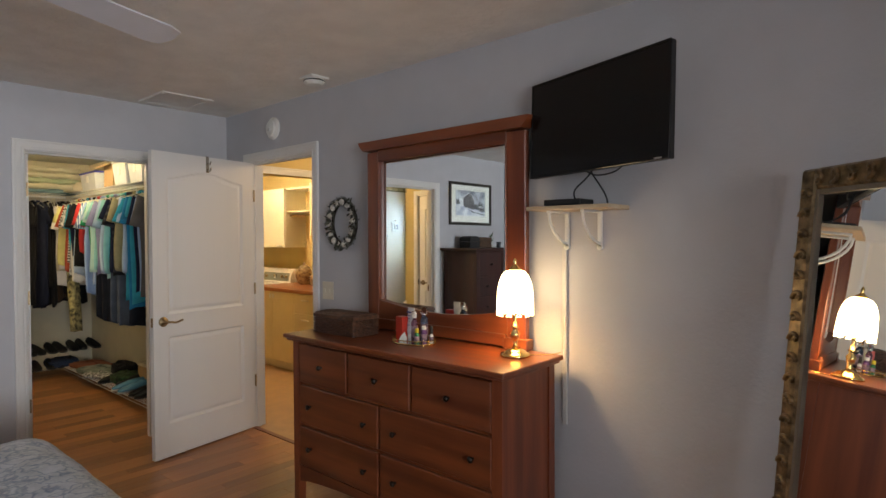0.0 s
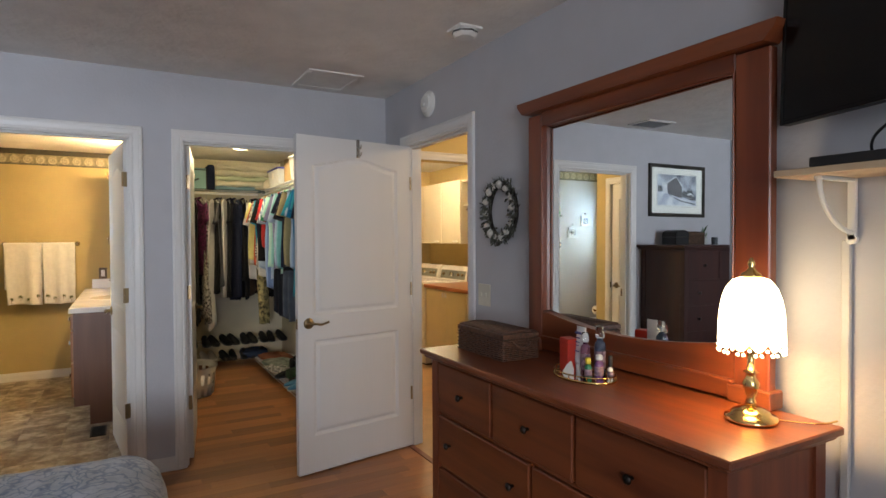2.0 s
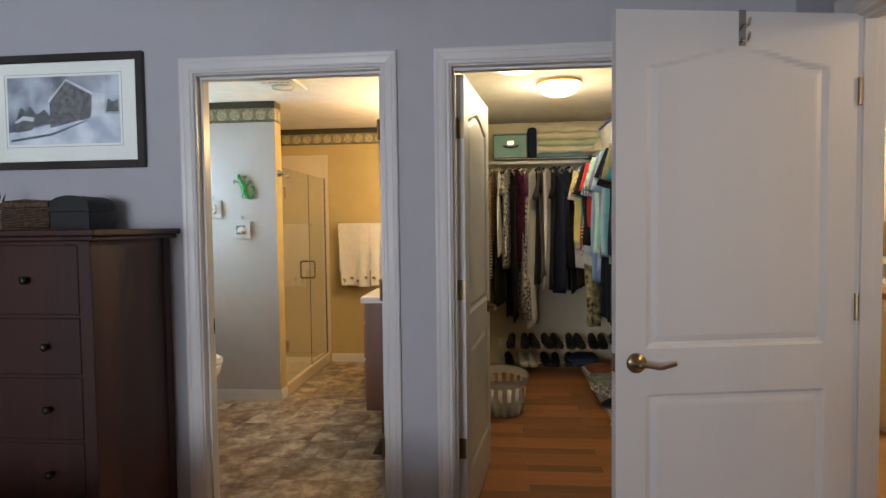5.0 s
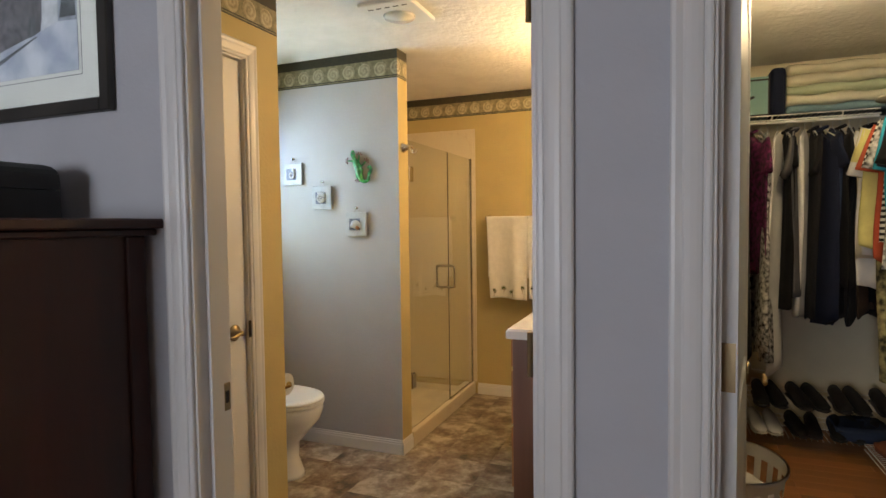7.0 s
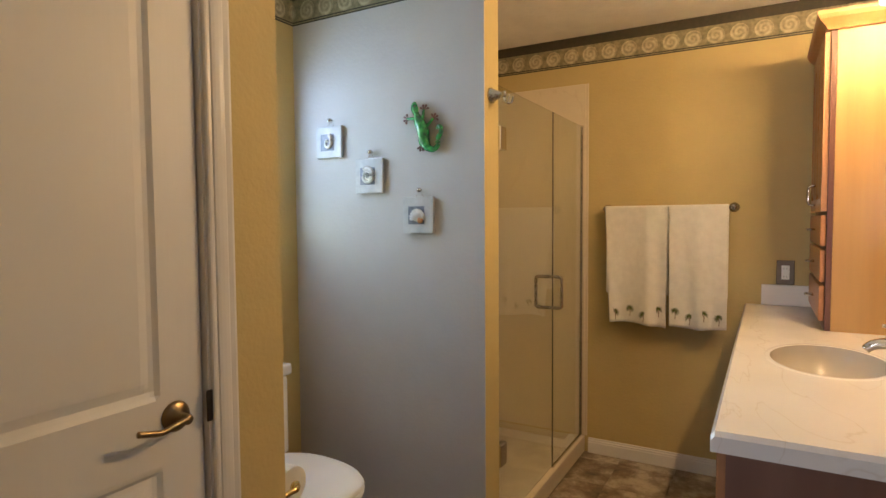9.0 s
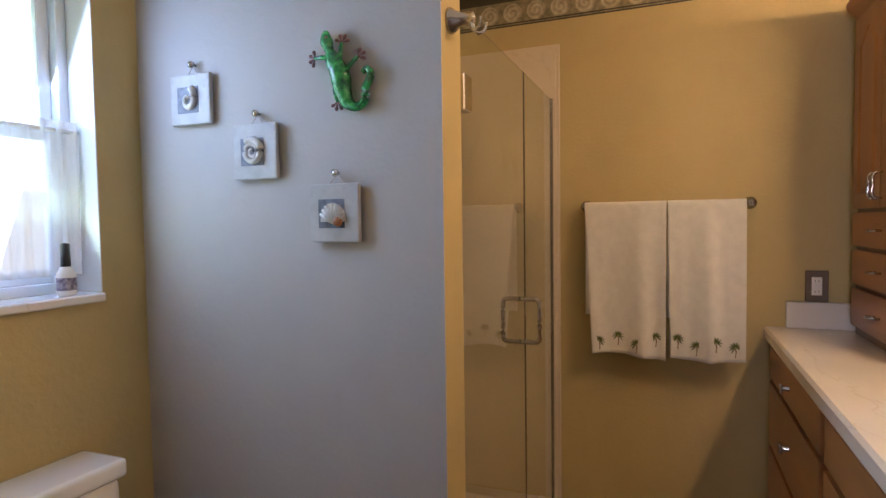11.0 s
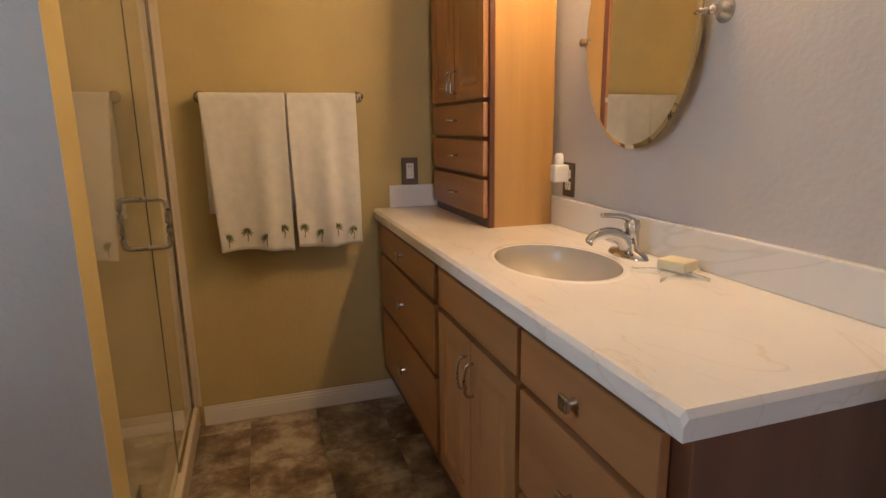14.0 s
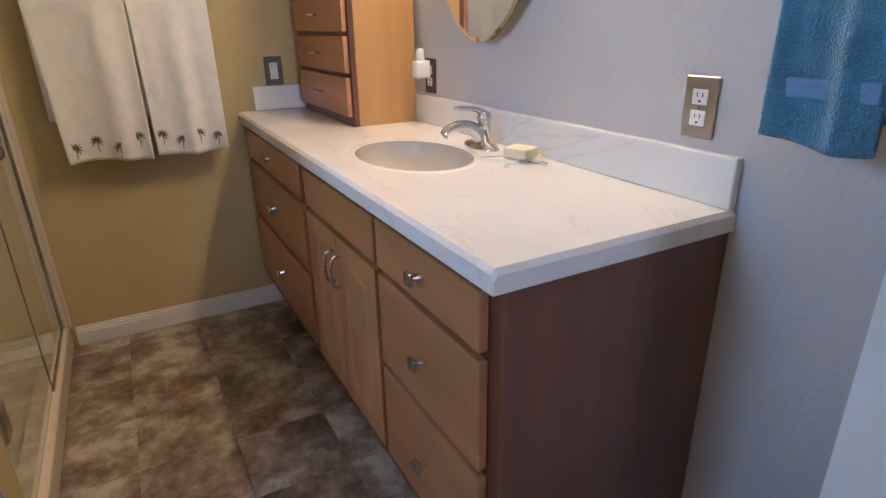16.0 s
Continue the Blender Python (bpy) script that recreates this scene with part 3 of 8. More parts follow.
def make_lamp():
    l = thing("table_lamp", (-2.27, 2.12, 0.933), "lit brass lamp with a beaded white glass shade, on the dresser", "lamp")
    c = (-2.27, 2.12, 0.933)
    part("base", lathe([(0.064, 0), (0.067, 0.006), (0.063, 0.014), (0.050, 0.018), (0.046, 0.026), (0.034, 0.032), (0.018, 0.040), (0.001, 0.041)], c, 32), brass, l, smooth=True)
    part("stem", lathe([(0.012, 0.038), (0.014, 0.05), (0.010, 0.06), (0.018, 0.085), (0.022, 0.10), (0.012, 0.115), (0.010, 0.125), (0.020, 0.130), (0.010, 0.136),
                        (0.009, 0.18), (0.013, 0.195), (0.008, 0.21), (0.008, 0.34)], c, 20), brass, l, smooth=True)
    bm = bmesh.new()
    n, rings = 96, []
    prof = [(0.024, 0.382), (0.044, 0.374), (0.060, 0.354), (0.070, 0.325), (0.0755, 0.29), (0.078, 0.25), (0.079, 0.215)]
    for r, h in prof:
        ring = []
        for i in range(n):
            a = 2 * math.pi * i / n
            k = r * (1 + 0.03 * math.cos(a * 12) * min(1, (0.4 - h) * 9))
            z = h - (0.022 * abs(math.sin(a * 6)) if h == 0.215 else 0) - (0.010 * abs(math.sin(a * 6)) if h == 0.25 else 0)
            ring.append(bm.verts.new((c[0] + k * math.cos(a), c[1] + k * math.sin(a), c[2] + z)))
        rings.append(ring)
    for a, b in zip(rings, rings[1:]):
        for i in range(n):
            bm.faces.new((a[i], a[(i + 1) % n], b[(i + 1) % n], b[i]))
    shade = part("shade", bm, shade_glow, l, smooth=True)
    bm = bmesh.new()
    for i in range(36):
        a = 2 * math.pi * i / 36
        h = 0.190 + 0.008 * math.cos(a * 12)
        bmesh.ops.create_icosphere(bm, subdivisions=1, radius=0.0048, matrix=Matrix.Translation((c[0] + 0.079 * math.cos(a), c[1] + 0.079 * math.sin(a), c[2] + h)))
    part("beads", bm, shade_glow, shade)
    part("cap", lathe([(0.028, 0.380), (0.024, 0.390), (0.012, 0.398), (0.007, 0.408), (0.010, 0.416), (0.005, 0.428), (0.001, 0.434)], c, 20), brass, l, smooth=True)
    part("cord", tube(spline([(-2.24, 2.16, 0.938), (-2.19, 2.2, 0.937), (-2.15, 2.24, 0.938), (-2.14, 2.285, 0.94)]), 0.0025, 6), brass, l, smooth=True)


make_lamp()

gilt = material("worn_dark_gilt", (0.36, 0.26, 0.145), 0.34, 0.75, vary=0.32, scale=26, bump=0.004, bump_scale=38)
cream_liner = material("cream_mirror_liner", (0.20, 0.175, 0.14), 0.5, vary=0.1)


def make_floor_mirror():
    m = thing("floor_mirror", (-0.9, 1.9, 0), "tall mirror in carved dark gilt frame, leaning on gray wall", "mirror", world_coords=False)
    w, h = 0.70, 1.68
    part("frame", frame_ring(0, w, 0, h, 0.070, 0, 0.03, bevel=0.008), gilt, m)
    part("liner", frame_ring(0.070, w - 0.070, 0.070, h - 0.070, 0.016, 0.004, 0.026), cream_liner, m)
    part("mirror_pane", boxes([(0.08, w - 0.08, 0.014, 0.019, 0.08, h - 0.08)]), mirror_glass, m)
    part("backing", boxes([(0.02, w - 0.02, 0.031, 0.037, 0.02, h - 0.02)]), black_soft, m)
    runs = [((0.035, 0.05), (0, 1), h - 0.1), ((w - 0.035, 0.05), (0, 1), h - 0.1), ((0.05, h - 0.035), (1, 0), w - 0.1), ((0.05, 0.035), (1, 0), w - 0.1)]
    for (ox, oz), (dx, dz), length in runs:
        k = int(length / 0.066)
        for i in range(k):
            s = (i + 0.5) * length / k
            f = -1 if i % 2 else 1
            pts = []
            for j in range(13):
                a = j / 12 * 2.0 * math.pi * 0.85
                rr = 0.026 * (1 - j / 15)
                along, across = s + rr * math.sin(a) + 0.010 * (j / 12 - 0.5), f * (rr * math.cos(a) - 0.004)
                pts.append((ox + dx * along + dz * across, -0.002, oz + dz * along + dx * across))
            part("scroll", tube(pts, [0.0088 * (1 - j / 22) for j in range(13)], 8), gilt, m, smooth=True)
    m.matrix_world = pose(-1.250, 2.165, 0.004, -5.1, 0, -43.9)


make_floor_mirror()


def make_wreath():
    wr = thing("wreath", (-3.712, 2.33, 1.554), "oval wreath of gray-green leaves with white shells and starfish", "wreath")
    leafm = material("dry_gray_green_leaf", (0.14, 0.145, 0.11), 0.8, second=(0.05, 0.045, 0.035), scale=30)
    shellm = material("white_shell", (0.74, 0.70, 0.63), 0.5, vary=0.15, scale=60)
    rnd = random.Random(4)
    a0, b0 = 0.116, 0.134
    part("twig_ring", tube([(-3.712 + a0 * math.cos(a), 2.336, 1.554 + b0 * math.sin(a)) for a in np.linspace(0, 2 * math.pi, 40, endpoint=False)], 0.010, 7, closed=True), bronze, wr, smooth=True)
    bm = bmesh.new()
    for i in range(900):
        a = rnd.uniform(0, 2 * math.pi)
        k = 1 + rnd.uniform(-0.26, 0.28)
        p = Vector((-3.712 + a0 * k * math.cos(a), 2.333 - rnd.uniform(0.0, 0.035), 1.554 + b0 * (1 + (k - 1) * 0.7) * math.sin(a)))
        d = Vector((math.cos(a + rnd.uniform(-1.6, 1.6)), -rnd.uniform(0, 0.8), math.sin(a + rnd.uniform(-1.6, 1.6)))).normalized()
        s = d.cross(Vector((rnd.random(), rnd.random(), rnd.random()))).normalized()
        l, w = rnd.uniform(0.016, 0.034), rnd.uniform(0.004, 0.008)
        vs = [bm.verts.new(p), bm.verts.new(p + d * l * 0.5 + s * w), bm.verts.new(p + d * l), bm.verts.new(p + d * l * 0.5 - s * w)]
        bm.faces.new(vs)
    part("leaves", bm, leafm, wr)
    for i, a in enumerate((0.1, 0.5, 0.95, 1.45, 1.9, 2.3, 2.75, 3.2, 3.7, 4.1, 4.6, 5.0, 5.4, 5.85)):
        p = (-3.712 + a0 * math.cos(a), 2.300, 1.554 + b0 * math.sin(a))
        if i % 3 == 1:
            star = [(p[0] + (0.022 if j % 2 == 0 else 0.008) * math.cos(a + j * math.pi / 5), p[2] + (0.022 if j % 2 == 0 else 0.008) * math.sin(a + j * math.pi / 5)) for j in range(10)]
            part("starfish", outline(star, 0.006, "y", p[1]), shellm, wr)
        else:
            bm = lathe([(0.002, -0.014), (0.012, -0.010), (0.020, 0), (0.017, 0.009), (0.002, 0.013)], p, 14, axis="y", squash=(1, 0.8 + 0.3 * (i % 2)))
            part("shell", bm, shellm, wr, smooth=True)


make_wreath()

quilt = material("blue_white_paisley_quilt", (0.34, 0.40, 0.50), 0.9, second=(0.075, 0.12, 0.21), scale=16, bump=0.006, bump_scale=26, sheen=0.3)


def quilt_nodes():
    t, b = nodes_of(quilt)
    v = t.nodes.new("ShaderNodeTexVoronoi")
    v.feature = "DISTANCE_TO_EDGE"
    v.inputs["Scale"].default_value = 17
    co = t.nodes.new("ShaderNodeTexCoord")
    n = t.nodes.new("ShaderNodeTexNoise")
    n.inputs["Scale"].default_value = 9
    add = t.nodes.new("ShaderNodeMix")
    add.data_type = "RGBA"
    add.inputs[0].default_value = 0.22
    t.links.new(co.outputs["Object"], n.inputs["Vector"])
    t.links.new(co.outputs["Object"], add.inputs[6])
    t.links.new(n.outputs["Color"], add.inputs[7])
    t.links.new(add.outputs[2], v.inputs["Vector"])
    mr = t.nodes.new("ShaderNodeMapRange")
    mr.inputs[1].default_value, mr.inputs[2].default_value = 0.02, 0.10
    t.links.new(v.outputs["Distance"], mr.inputs[0])
    mix = t.nodes.new("ShaderNodeMix")
    mix.data_type = "RGBA"
    old = b.inputs["Base Color"].links[0].from_socket
    mix.inputs[7].default_value = (0.48, 0.52, 0.58, 1)
    mix.inputs[6].default_value = (0.10, 0.15, 0.25, 1)
    t.links.new(mr.outputs[0], mix.inputs[0])
    m2 = t.nodes.new("ShaderNodeMix")
    m2.data_type = "RGBA"
    m2.inputs[0].default_value = 0.5
    t.links.new(old, m2.inputs[6])
    t.links.new(mix.outputs[2], m2.inputs[7])
    t.links.new(m2.outputs[2], b.inputs["Base Color"])


quilt_nodes()


def make_bed():
    b = thing("bed", (-3.0, -0.4, 0), "made bed under a blue and white patterned quilt", "bed")
    x0, x1, y0, y1, h = -3.93, -2.28, -1.72, 0.80, 0.61
    nx, ny = 70, 100
    bm = bmesh.new()
    grid = []
    for i in range(nx + 1):
        row = []
        for j in range(ny + 1):
            u, v = x0 + (x1 - x0) * i / nx, y0 + (y1 - y0) * j / ny
            dx, dy = min(u - x0, x1 - u), y1 - v
            r = 0.16
            ex, ey = max(0, r - dx), max(0, r - dy)
            e = min(r, math.hypot(ex, ey))
            z = h - (r - math.sqrt(max(0, r * r - e * e))) * 0.9
            z += 0.008 * noise.noise(Vector((u * 5, v * 5, 0))) + 0.004 * noise.noise(Vector((u * 19, v * 19, 3)))
            cx, cy = u, v
            if math.hypot(ex, ey) > r:
                k = r / math.hypot(ex, ey)
                cx = u + (ex - ex * k) * (1 if u < (x0 + x1) / 2 else -1)
                cy = v - (ey - ey * k)
            row.append(bm.verts.new((cx, cy, z)))
        grid.append(row)
    for i in range(nx):
        for j in range(ny):
            bm.faces.new((grid[i][j], grid[i + 1][j], grid[i + 1][j + 1], grid[i][j + 1]))
    rim = [grid[0][j] for j in range(ny + 1)] + [grid[i][ny] for i in range(1, nx + 1)] + [grid[nx][j] for j in range(ny - 1, -1, -1)]
    prev = rim
    for k in range(1, 7):
        cur = []
        for idx, v in enumerate(rim):
            s = idx * 0.09
            o = 0.018 * math.sin(s * 2.3) * k / 6 + 0.010 * math.sin(s * 5.1 + 1)
            base = v.co
            c = Vector(((x0 + x1) / 2, (y0 + y1) / 2, 0))
            d = Vector((base.x - c.x, (base.y - c.y) * 0.6, 0)).normalized()
            cur.append(bm.verts.new(Vector((base.x, base.y, base.z - 0.075 * k)) + d * (o + 0.004 * k)))
        for a in range(len(rim) - 1):
            bm.faces.new((prev[a], prev[a + 1], cur[a + 1], cur[a]))
        prev = cur
    bmesh.ops.recalc_face_normals(bm, faces=bm.faces)
    part("quilt", bm, quilt, b, smooth=True)
    part("mattress", boxes([(x0 + 0.09, x1 - 0.09, y0 + 0.02, y1 - 0.09, 0.30, 0.55)], 0.04, 2), terry, b)
    part("bed_base", boxes([(x0 + 0.08, x1 - 0.08, y0 + 0.02, y1 - 0.08, 0.10, 0.295)], 0.01), dark_cherry, b)
    for x in (x0 + 0.12, x1 - 0.17):
        for y in (y0 + 0.05, y1 - 0.17):
            part("leg", boxes([(x, x + 0.05, y, y + 0.05, 0, 0.10)], 0.004), dark_cherry, b)


make_bed()


def make_chest():
    c = thing("chest_of_drawers", (-4.95, -0.68, 0), "tall dark cherry wood chest of drawers beside the bathroom door", "chest of drawers")
    x0, x1, y0, y1 = -5.20, -4.71, -1.13, -0.235
    part("top", boxes([(-5.222, -4.675, -1.165, -0.195, 1.345, 1.368), (-5.215, -4.69, -1.15, -0.212, 1.328, 1.345)], 0.004), dark_cherry, c)
    part("side_panel", boxes([(x0 + 0.03, x1 - 0.04, y1 - 0.028, y1 - 0.008, 0.12, 1.327)]), dark_cherry, c)
    part("side_panel", boxes([(x0 + 0.03, x1 - 0.04, y0 + 0.008, y0 + 0.028, 0.12, 1.327)]), dark_cherry, c)
    part("back_panel", boxes([(x0 + 0.005, x0 + 0.015, y0 + 0.04, y1 - 0.04, 0.12, 1.327)]), dark_cherry, c)
    for x in (x0, x1 - 0.05):
        for y in (y0, y1 - 0.05):
            part("leg", boxes([(x, x + 0.05, y, y + 0.05, 0, 1.327)], 0.003), dark_cherry, c)
    zs = [0.14, 0.375, 0.61, 0.845, 1.06, 1.32]
    for i, (a, b) in enumerate(zip(zs, zs[1:])):
        cols = [(y0 + 0.055, (y0 + y1) / 2 - 0.006), ((y0 + y1) / 2 + 0.006, y1 - 0.055)] if i == 4 else [(y0 + 0.055, y1 - 0.055)]
        for p, q in cols:
            dr = part("drawer", boxes([(x1 - 0.03, x1 - 0.006, p, q, a + 0.006, b - 0.006)], 0.003), dark_cherry, c)
            for k in ((0.5,) if i == 4 else (0.16, 0.84)):
                knob_part(dr, (x1 - 0.006, p + (q - p) * k, (a + b) / 2), "x", out=1)
        part("rail", boxes([(x1 - 0.03, x1 - 0.008, y0 + 0.05, y1 - 0.05, b - 0.006, b + 0.006)]), dark_cherry, c)


make_chest()


# ---- doors ----
def lever(parent, x, z, side, way, mat=antique, t=0.035):
    """A lever handle with its rose on one side of a leaf: side 0 is y=0, 1 is y=t; way is the lever's direction along x."""
    s = -1 if side == 0 else 1
    y = 0 if side == 0 else t
    bm = lathe([(0.033, 0), (0.033, 0.004 * s), (0.028, 0.010 * s), (0.012, 0.012 * s), (0.011, 0.045 * s), (0.001, 0.047 * s)], (x, y, z), 24, axis="y")
    tube(spline([(x, y + 0.042 * s, z), (x + way * 0.03, y + 0.046 * s, z - 0.002), (x + way * 0.06, y + 0.046 * s, z - 0.008), (x + way * 0.09, y + 0.046 * s, z - 0.002), (x + way * 0.112, y + 0.046 * s, z + 0.004)]),
         0.0065, 8, bm)
    return part("handle", bm, mat, parent, "curved lever handle", smooth=True)


def make_door(name, label, w, h, m, arch=0.055, handle_sides=(0, 1), t=0.035, stop=False):
    """A leaf hinged at x=0, its latch at x=w."""
    d = thing(name, (0, 0, 0), label, "door", world_coords=False)
    e = 0.105
    leaf = part("leaf", panel_slab(w, h, t, [(e, w - e, 0.225, 0.800, 0.0), (e, w - e, 0.955, h - 0.115, arch)]), door_white, d, smooth=False)
    for s in handle_sides:
        lever(d, w - 0.068, 0.905, s, -1)
    part("latch_plate", boxes([(w - 0.0005, w + 0.0015, 0.006, t - 0.006, 0.875, 0.935)], 0.0005), antique, d)
    for z in (0.36, 1.07, 1.78):
        bm = tube([(-0.006, t + 0.004, z - 0.045), (-0.006, t + 0.004, z + 0.045)], 0.0065, 10)
        box(bm, -0.0022, -0.0003, 0.003, t + 0.004, z - 0.045, z + 0.045)
        part("hinge", bm, antique, d)
    if stop:
        part("door_stop", boxes([(w - 0.215, w - 0.195, 0.012, t - 0.002, -0.0095, -0.0005)], 0.001), bronze, d)
    d.matrix_world = m
    return d


laundry_door = make_door("door_laundry", "open white arched-panel door with brass lever, beside the closet", 0.815, 2.03,
                         pose(-4.811, 2.355, 0.010, 0, 0, -80.0), stop=True)
hook = thing("over_door_hook", (-4.82, 1.96, 2.04), "silvery metal double hook over the top of the open door", "hook", world_coords=False)
bm = boxes([(-0.012, 0.012, -0.0035, 0.0385, 2.031, 2.0335), (-0.012, 0.012, -0.0035, -0.001, 1.98, 2.031), (-0.012, 0.012, 0.036, 0.0385, 1.92, 2.031)], 0.0005)
part("plate", bm, nickel, hook)
for z in (1.985, 1.94):
    part("prong", tube(spline([(0, 0.038, z), (0, 0.065, z - 0.01), (0, 0.077, z + 0.012)]), 0.0045, 8), nickel, hook, smooth=True)
hook.matrix_world = pose(-4.811, 2.355, 0.010, 0, 0, -80.0) @ Matrix.Translation((0.40, 0, 0))

make_door("door_bathroom", "white panel door standing open, with a bronze lever handle", 0.80, 2.01, pose(-5.275, 0.704, 0.010, 0, 0, 186.6))
make_door("door_closet", "white arched-panel door standing open into the closet", 0.735, 2.01, pose(-5.275, 1.043, 0.010, 0, 0, 172.5))
make_door("door_linen", "closed narrow white arched-panel door in the gold bathroom wall", 0.585, 2.008, pose(-5.434, -0.715, 0.010, 0, 0, 180.0) @ Matrix.Identity(4), arch=0.05)

# ---- bathroom ----
ORIGIN = Vector((0, 0, 0))
NY = BY1


def border_material():
    m = material("shell_wallpaper_border", (0.36, 0.31, 0.20), 0.6, vary=0.15, scale=30)
    t, b = nodes_of(m)
    L = t.links.new

    def math_node(op, a, c=None, d=None):
        n = t.nodes.new("ShaderNodeMath")
        n.operation = op
        for i, v in enumerate((a, c, d)):
            if v is None:
                continue
            if isinstance(v, (int, float)):
                n.inputs[i].default_value = v
            else:
                L(v, n.inputs[i])
        return n.outputs[0]

    co = t.nodes.new("ShaderNodeTexCoord")
    sep = t.nodes.new("ShaderNodeSeparateXYZ")
    L(co.outputs["Object"], sep.inputs[0])
    u = math_node("ADD", sep.outputs[0], sep.outputs[1])
    z = sep.outputs[2]
    pu = math_node("MULTIPLY", math_node("SUBTRACT", math_node("FRACT", math_node("DIVIDE", u, 0.105)), 0.5), 0.105)
    dz = math_node("SUBTRACT", z, 2.240)
    d = math_node("SQRT", math_node("ADD", math_node("MULTIPLY", pu, pu), math_node("MULTIPLY", dz, dz)))
    nz = t.nodes.new("ShaderNodeTexNoise")
    nz.inputs["Scale"].default_value = 45
    L(co.outputs["Object"], nz.inputs["Vector"])
    ang = math_node("ARCTAN2", dz, pu)
    ring = math_node("SINE", math_node("ADD", math_node("MULTIPLY", d, 300.0), math_node("MULTIPLY", ang, 1.0)))
    ring = math_node("ADD", math_node("MULTIPLY", ring, 0.17), math_node("MULTIPLY", nz.outputs["Fac"], 1.1))
    inside = math_node("LESS_THAN", d, 0.041)
    ramp = t.nodes.new("ShaderNodeMix")
    ramp.data_type = "RGBA"
    ramp.inputs[6].default_value, ramp.inputs[7].default_value = (0.15, 0.12, 0.07, 1), (0.56, 0.50, 0.34, 1)
    L(ring, ramp.inputs[0])
    ground = t.nodes.new("ShaderNodeMix")
    ground.data_type = "RGBA"
    ground.inputs[6].default_value, ground.inputs[7].default_value = (0.05, 0.07, 0.035, 1), (0.34, 0.29, 0.18, 1)
    L(math_node("MULTIPLY", nz.outputs["Fac"], 1.2), ground.inputs[0])
    m1 = t.nodes.new("ShaderNodeMix")
    m1.data_type = "RGBA"
    L(inside, m1.inputs[0])
    L(ground.outputs[2], m1.inputs[6])
    L(ramp.outputs[2], m1.inputs[7])
    top = math_node("GREATER_THAN", z, 2.292)
    low = math_node("LESS_THAN", z, 2.200)
    line = math_node("LESS_THAN", math_node("ABSOLUTE", math_node("SUBTRACT", z, 2.192)), 0.0025)
    dark = t.nodes.new("ShaderNodeMix")
    dark.data_type = "RGBA"
    dark.inputs[6].default_value, dark.inputs[7].default_value = (0.022, 0.026, 0.016, 1), (0.06, 0.046, 0.03, 1)
    L(nz.outputs["Fac"], dark.inputs[0])
    m2 = t.nodes.new("ShaderNodeMix")
    m2.data_type = "RGBA"
    L(math_node("SUBTRACT", math_node("MAXIMUM", top, low), line), m2.inputs[0])
    L(m1.outputs[2], m2.inputs[6])
    L(dark.outputs[2], m2.inputs[7])
    L(m2.outputs[2], b.inputs["Base Color"])
    return m


border = border_material()
BZ0, BZ1, TH = 2.184, BCEIL, 0.0015
for nm, r in (("border_west", (BX0, BX0 + TH, BY0, BY1, BZ0, BZ1)), ("border_partition", (PX, PX + TH, BY0, PY, BZ0, BZ1)),
              ("border_partition_end", (PX - 0.125, PX + TH, PY, PY + TH, BZ0, BZ1)), ("border_linen", (-6.25, BX1, -0.70, -0.70 + TH, BZ0, BZ1)),
              ("border_linen_side", (-6.25 - TH, -6.25, BY0, -0.70, BZ0, BZ1)), ("border_north", (BX0 + TH, BX1, BY1 - TH, BY1, BZ0, BZ1)),
              ("border_south", (PX, -6.25, BY0, BY0 + TH, BZ0, BZ1)), ("border_east", (BX1 - TH, BX1, -0.7, BY1, BZ0, BZ1))):
    part(nm, boxes([r]), border, kind="structure")


def veined(name, base, vein, scale=3.0, rough=0.22):
    m = material(name, base, rough, vary=0.02, scale=4, clear=0.3)
    t, b = nodes_of(m)
    old = b.inputs["Base Color"].links[0].from_socket
    co = t.nodes.new("ShaderNodeTexCoord")
    n = t.nodes.new("ShaderNodeTexNoise")
    n.inputs["Scale"].default_value, n.inputs["Detail"].default_value, n.inputs["Distortion"].default_value = scale, 4, 1.6
    mp = t.nodes.new("ShaderNodeMapping")
    mp.inputs["Rotation"].default_value, mp.inputs["Scale"].default_value = (0.2, 0.3, 0.6), (0.5, 1.5, 1)
    t.links.new(co.outputs["Object"], mp.inputs[0])
    t.links.new(mp.outputs[0], n.inputs["Vector"])
    a = t.nodes.new("ShaderNodeMath")
    a.operation = "SUBTRACT"
    a.inputs[1].default_value = 0.5
    ab = t.nodes.new("ShaderNodeMath")
    ab.operation = "ABSOLUTE"
    r = t.nodes.new("ShaderNodeMapRange")
    r.inputs[1].default_value, r.inputs[2].default_value, r.inputs[3].default_value, r.inputs[4].default_value = 0.0, 0.009, 0.26, 0.0
    mix = t.nodes.new("ShaderNodeMix")
    mix.data_type = "RGBA"
    mix.inputs[7].default_value = (*vein, 1)
    t.links.new(n.outputs["Fac"], a.inputs[0])
    t.links.new(a.outputs[0], ab.inputs[0])
    t.links.new(ab.outputs[0], r.inputs[0])
    t.links.new(r.outputs[0], mix.inputs[0])
    t.links.new(old, mix.inputs[6])
    t.links.new(mix.outputs[2], b.inputs["Base Color"])
    return m


cultured = veined("white_cultured_marble", (0.80, 0.775, 0.745), (0.50, 0.40, 0.28), 2.2)
surround = veined("cream_shower_marble", (0.66, 0.58, 0.44), (0.45, 0.36, 0.24), 2.0, 0.3)


def glass_material():
    m = material("clear_glass", (0.93, 0.97, 0.95), 0.0, vary=0.0, transmit=1.0)
    t, b = nodes_of(m)
    b.inputs["IOR"].default_value = 1.45
    return m


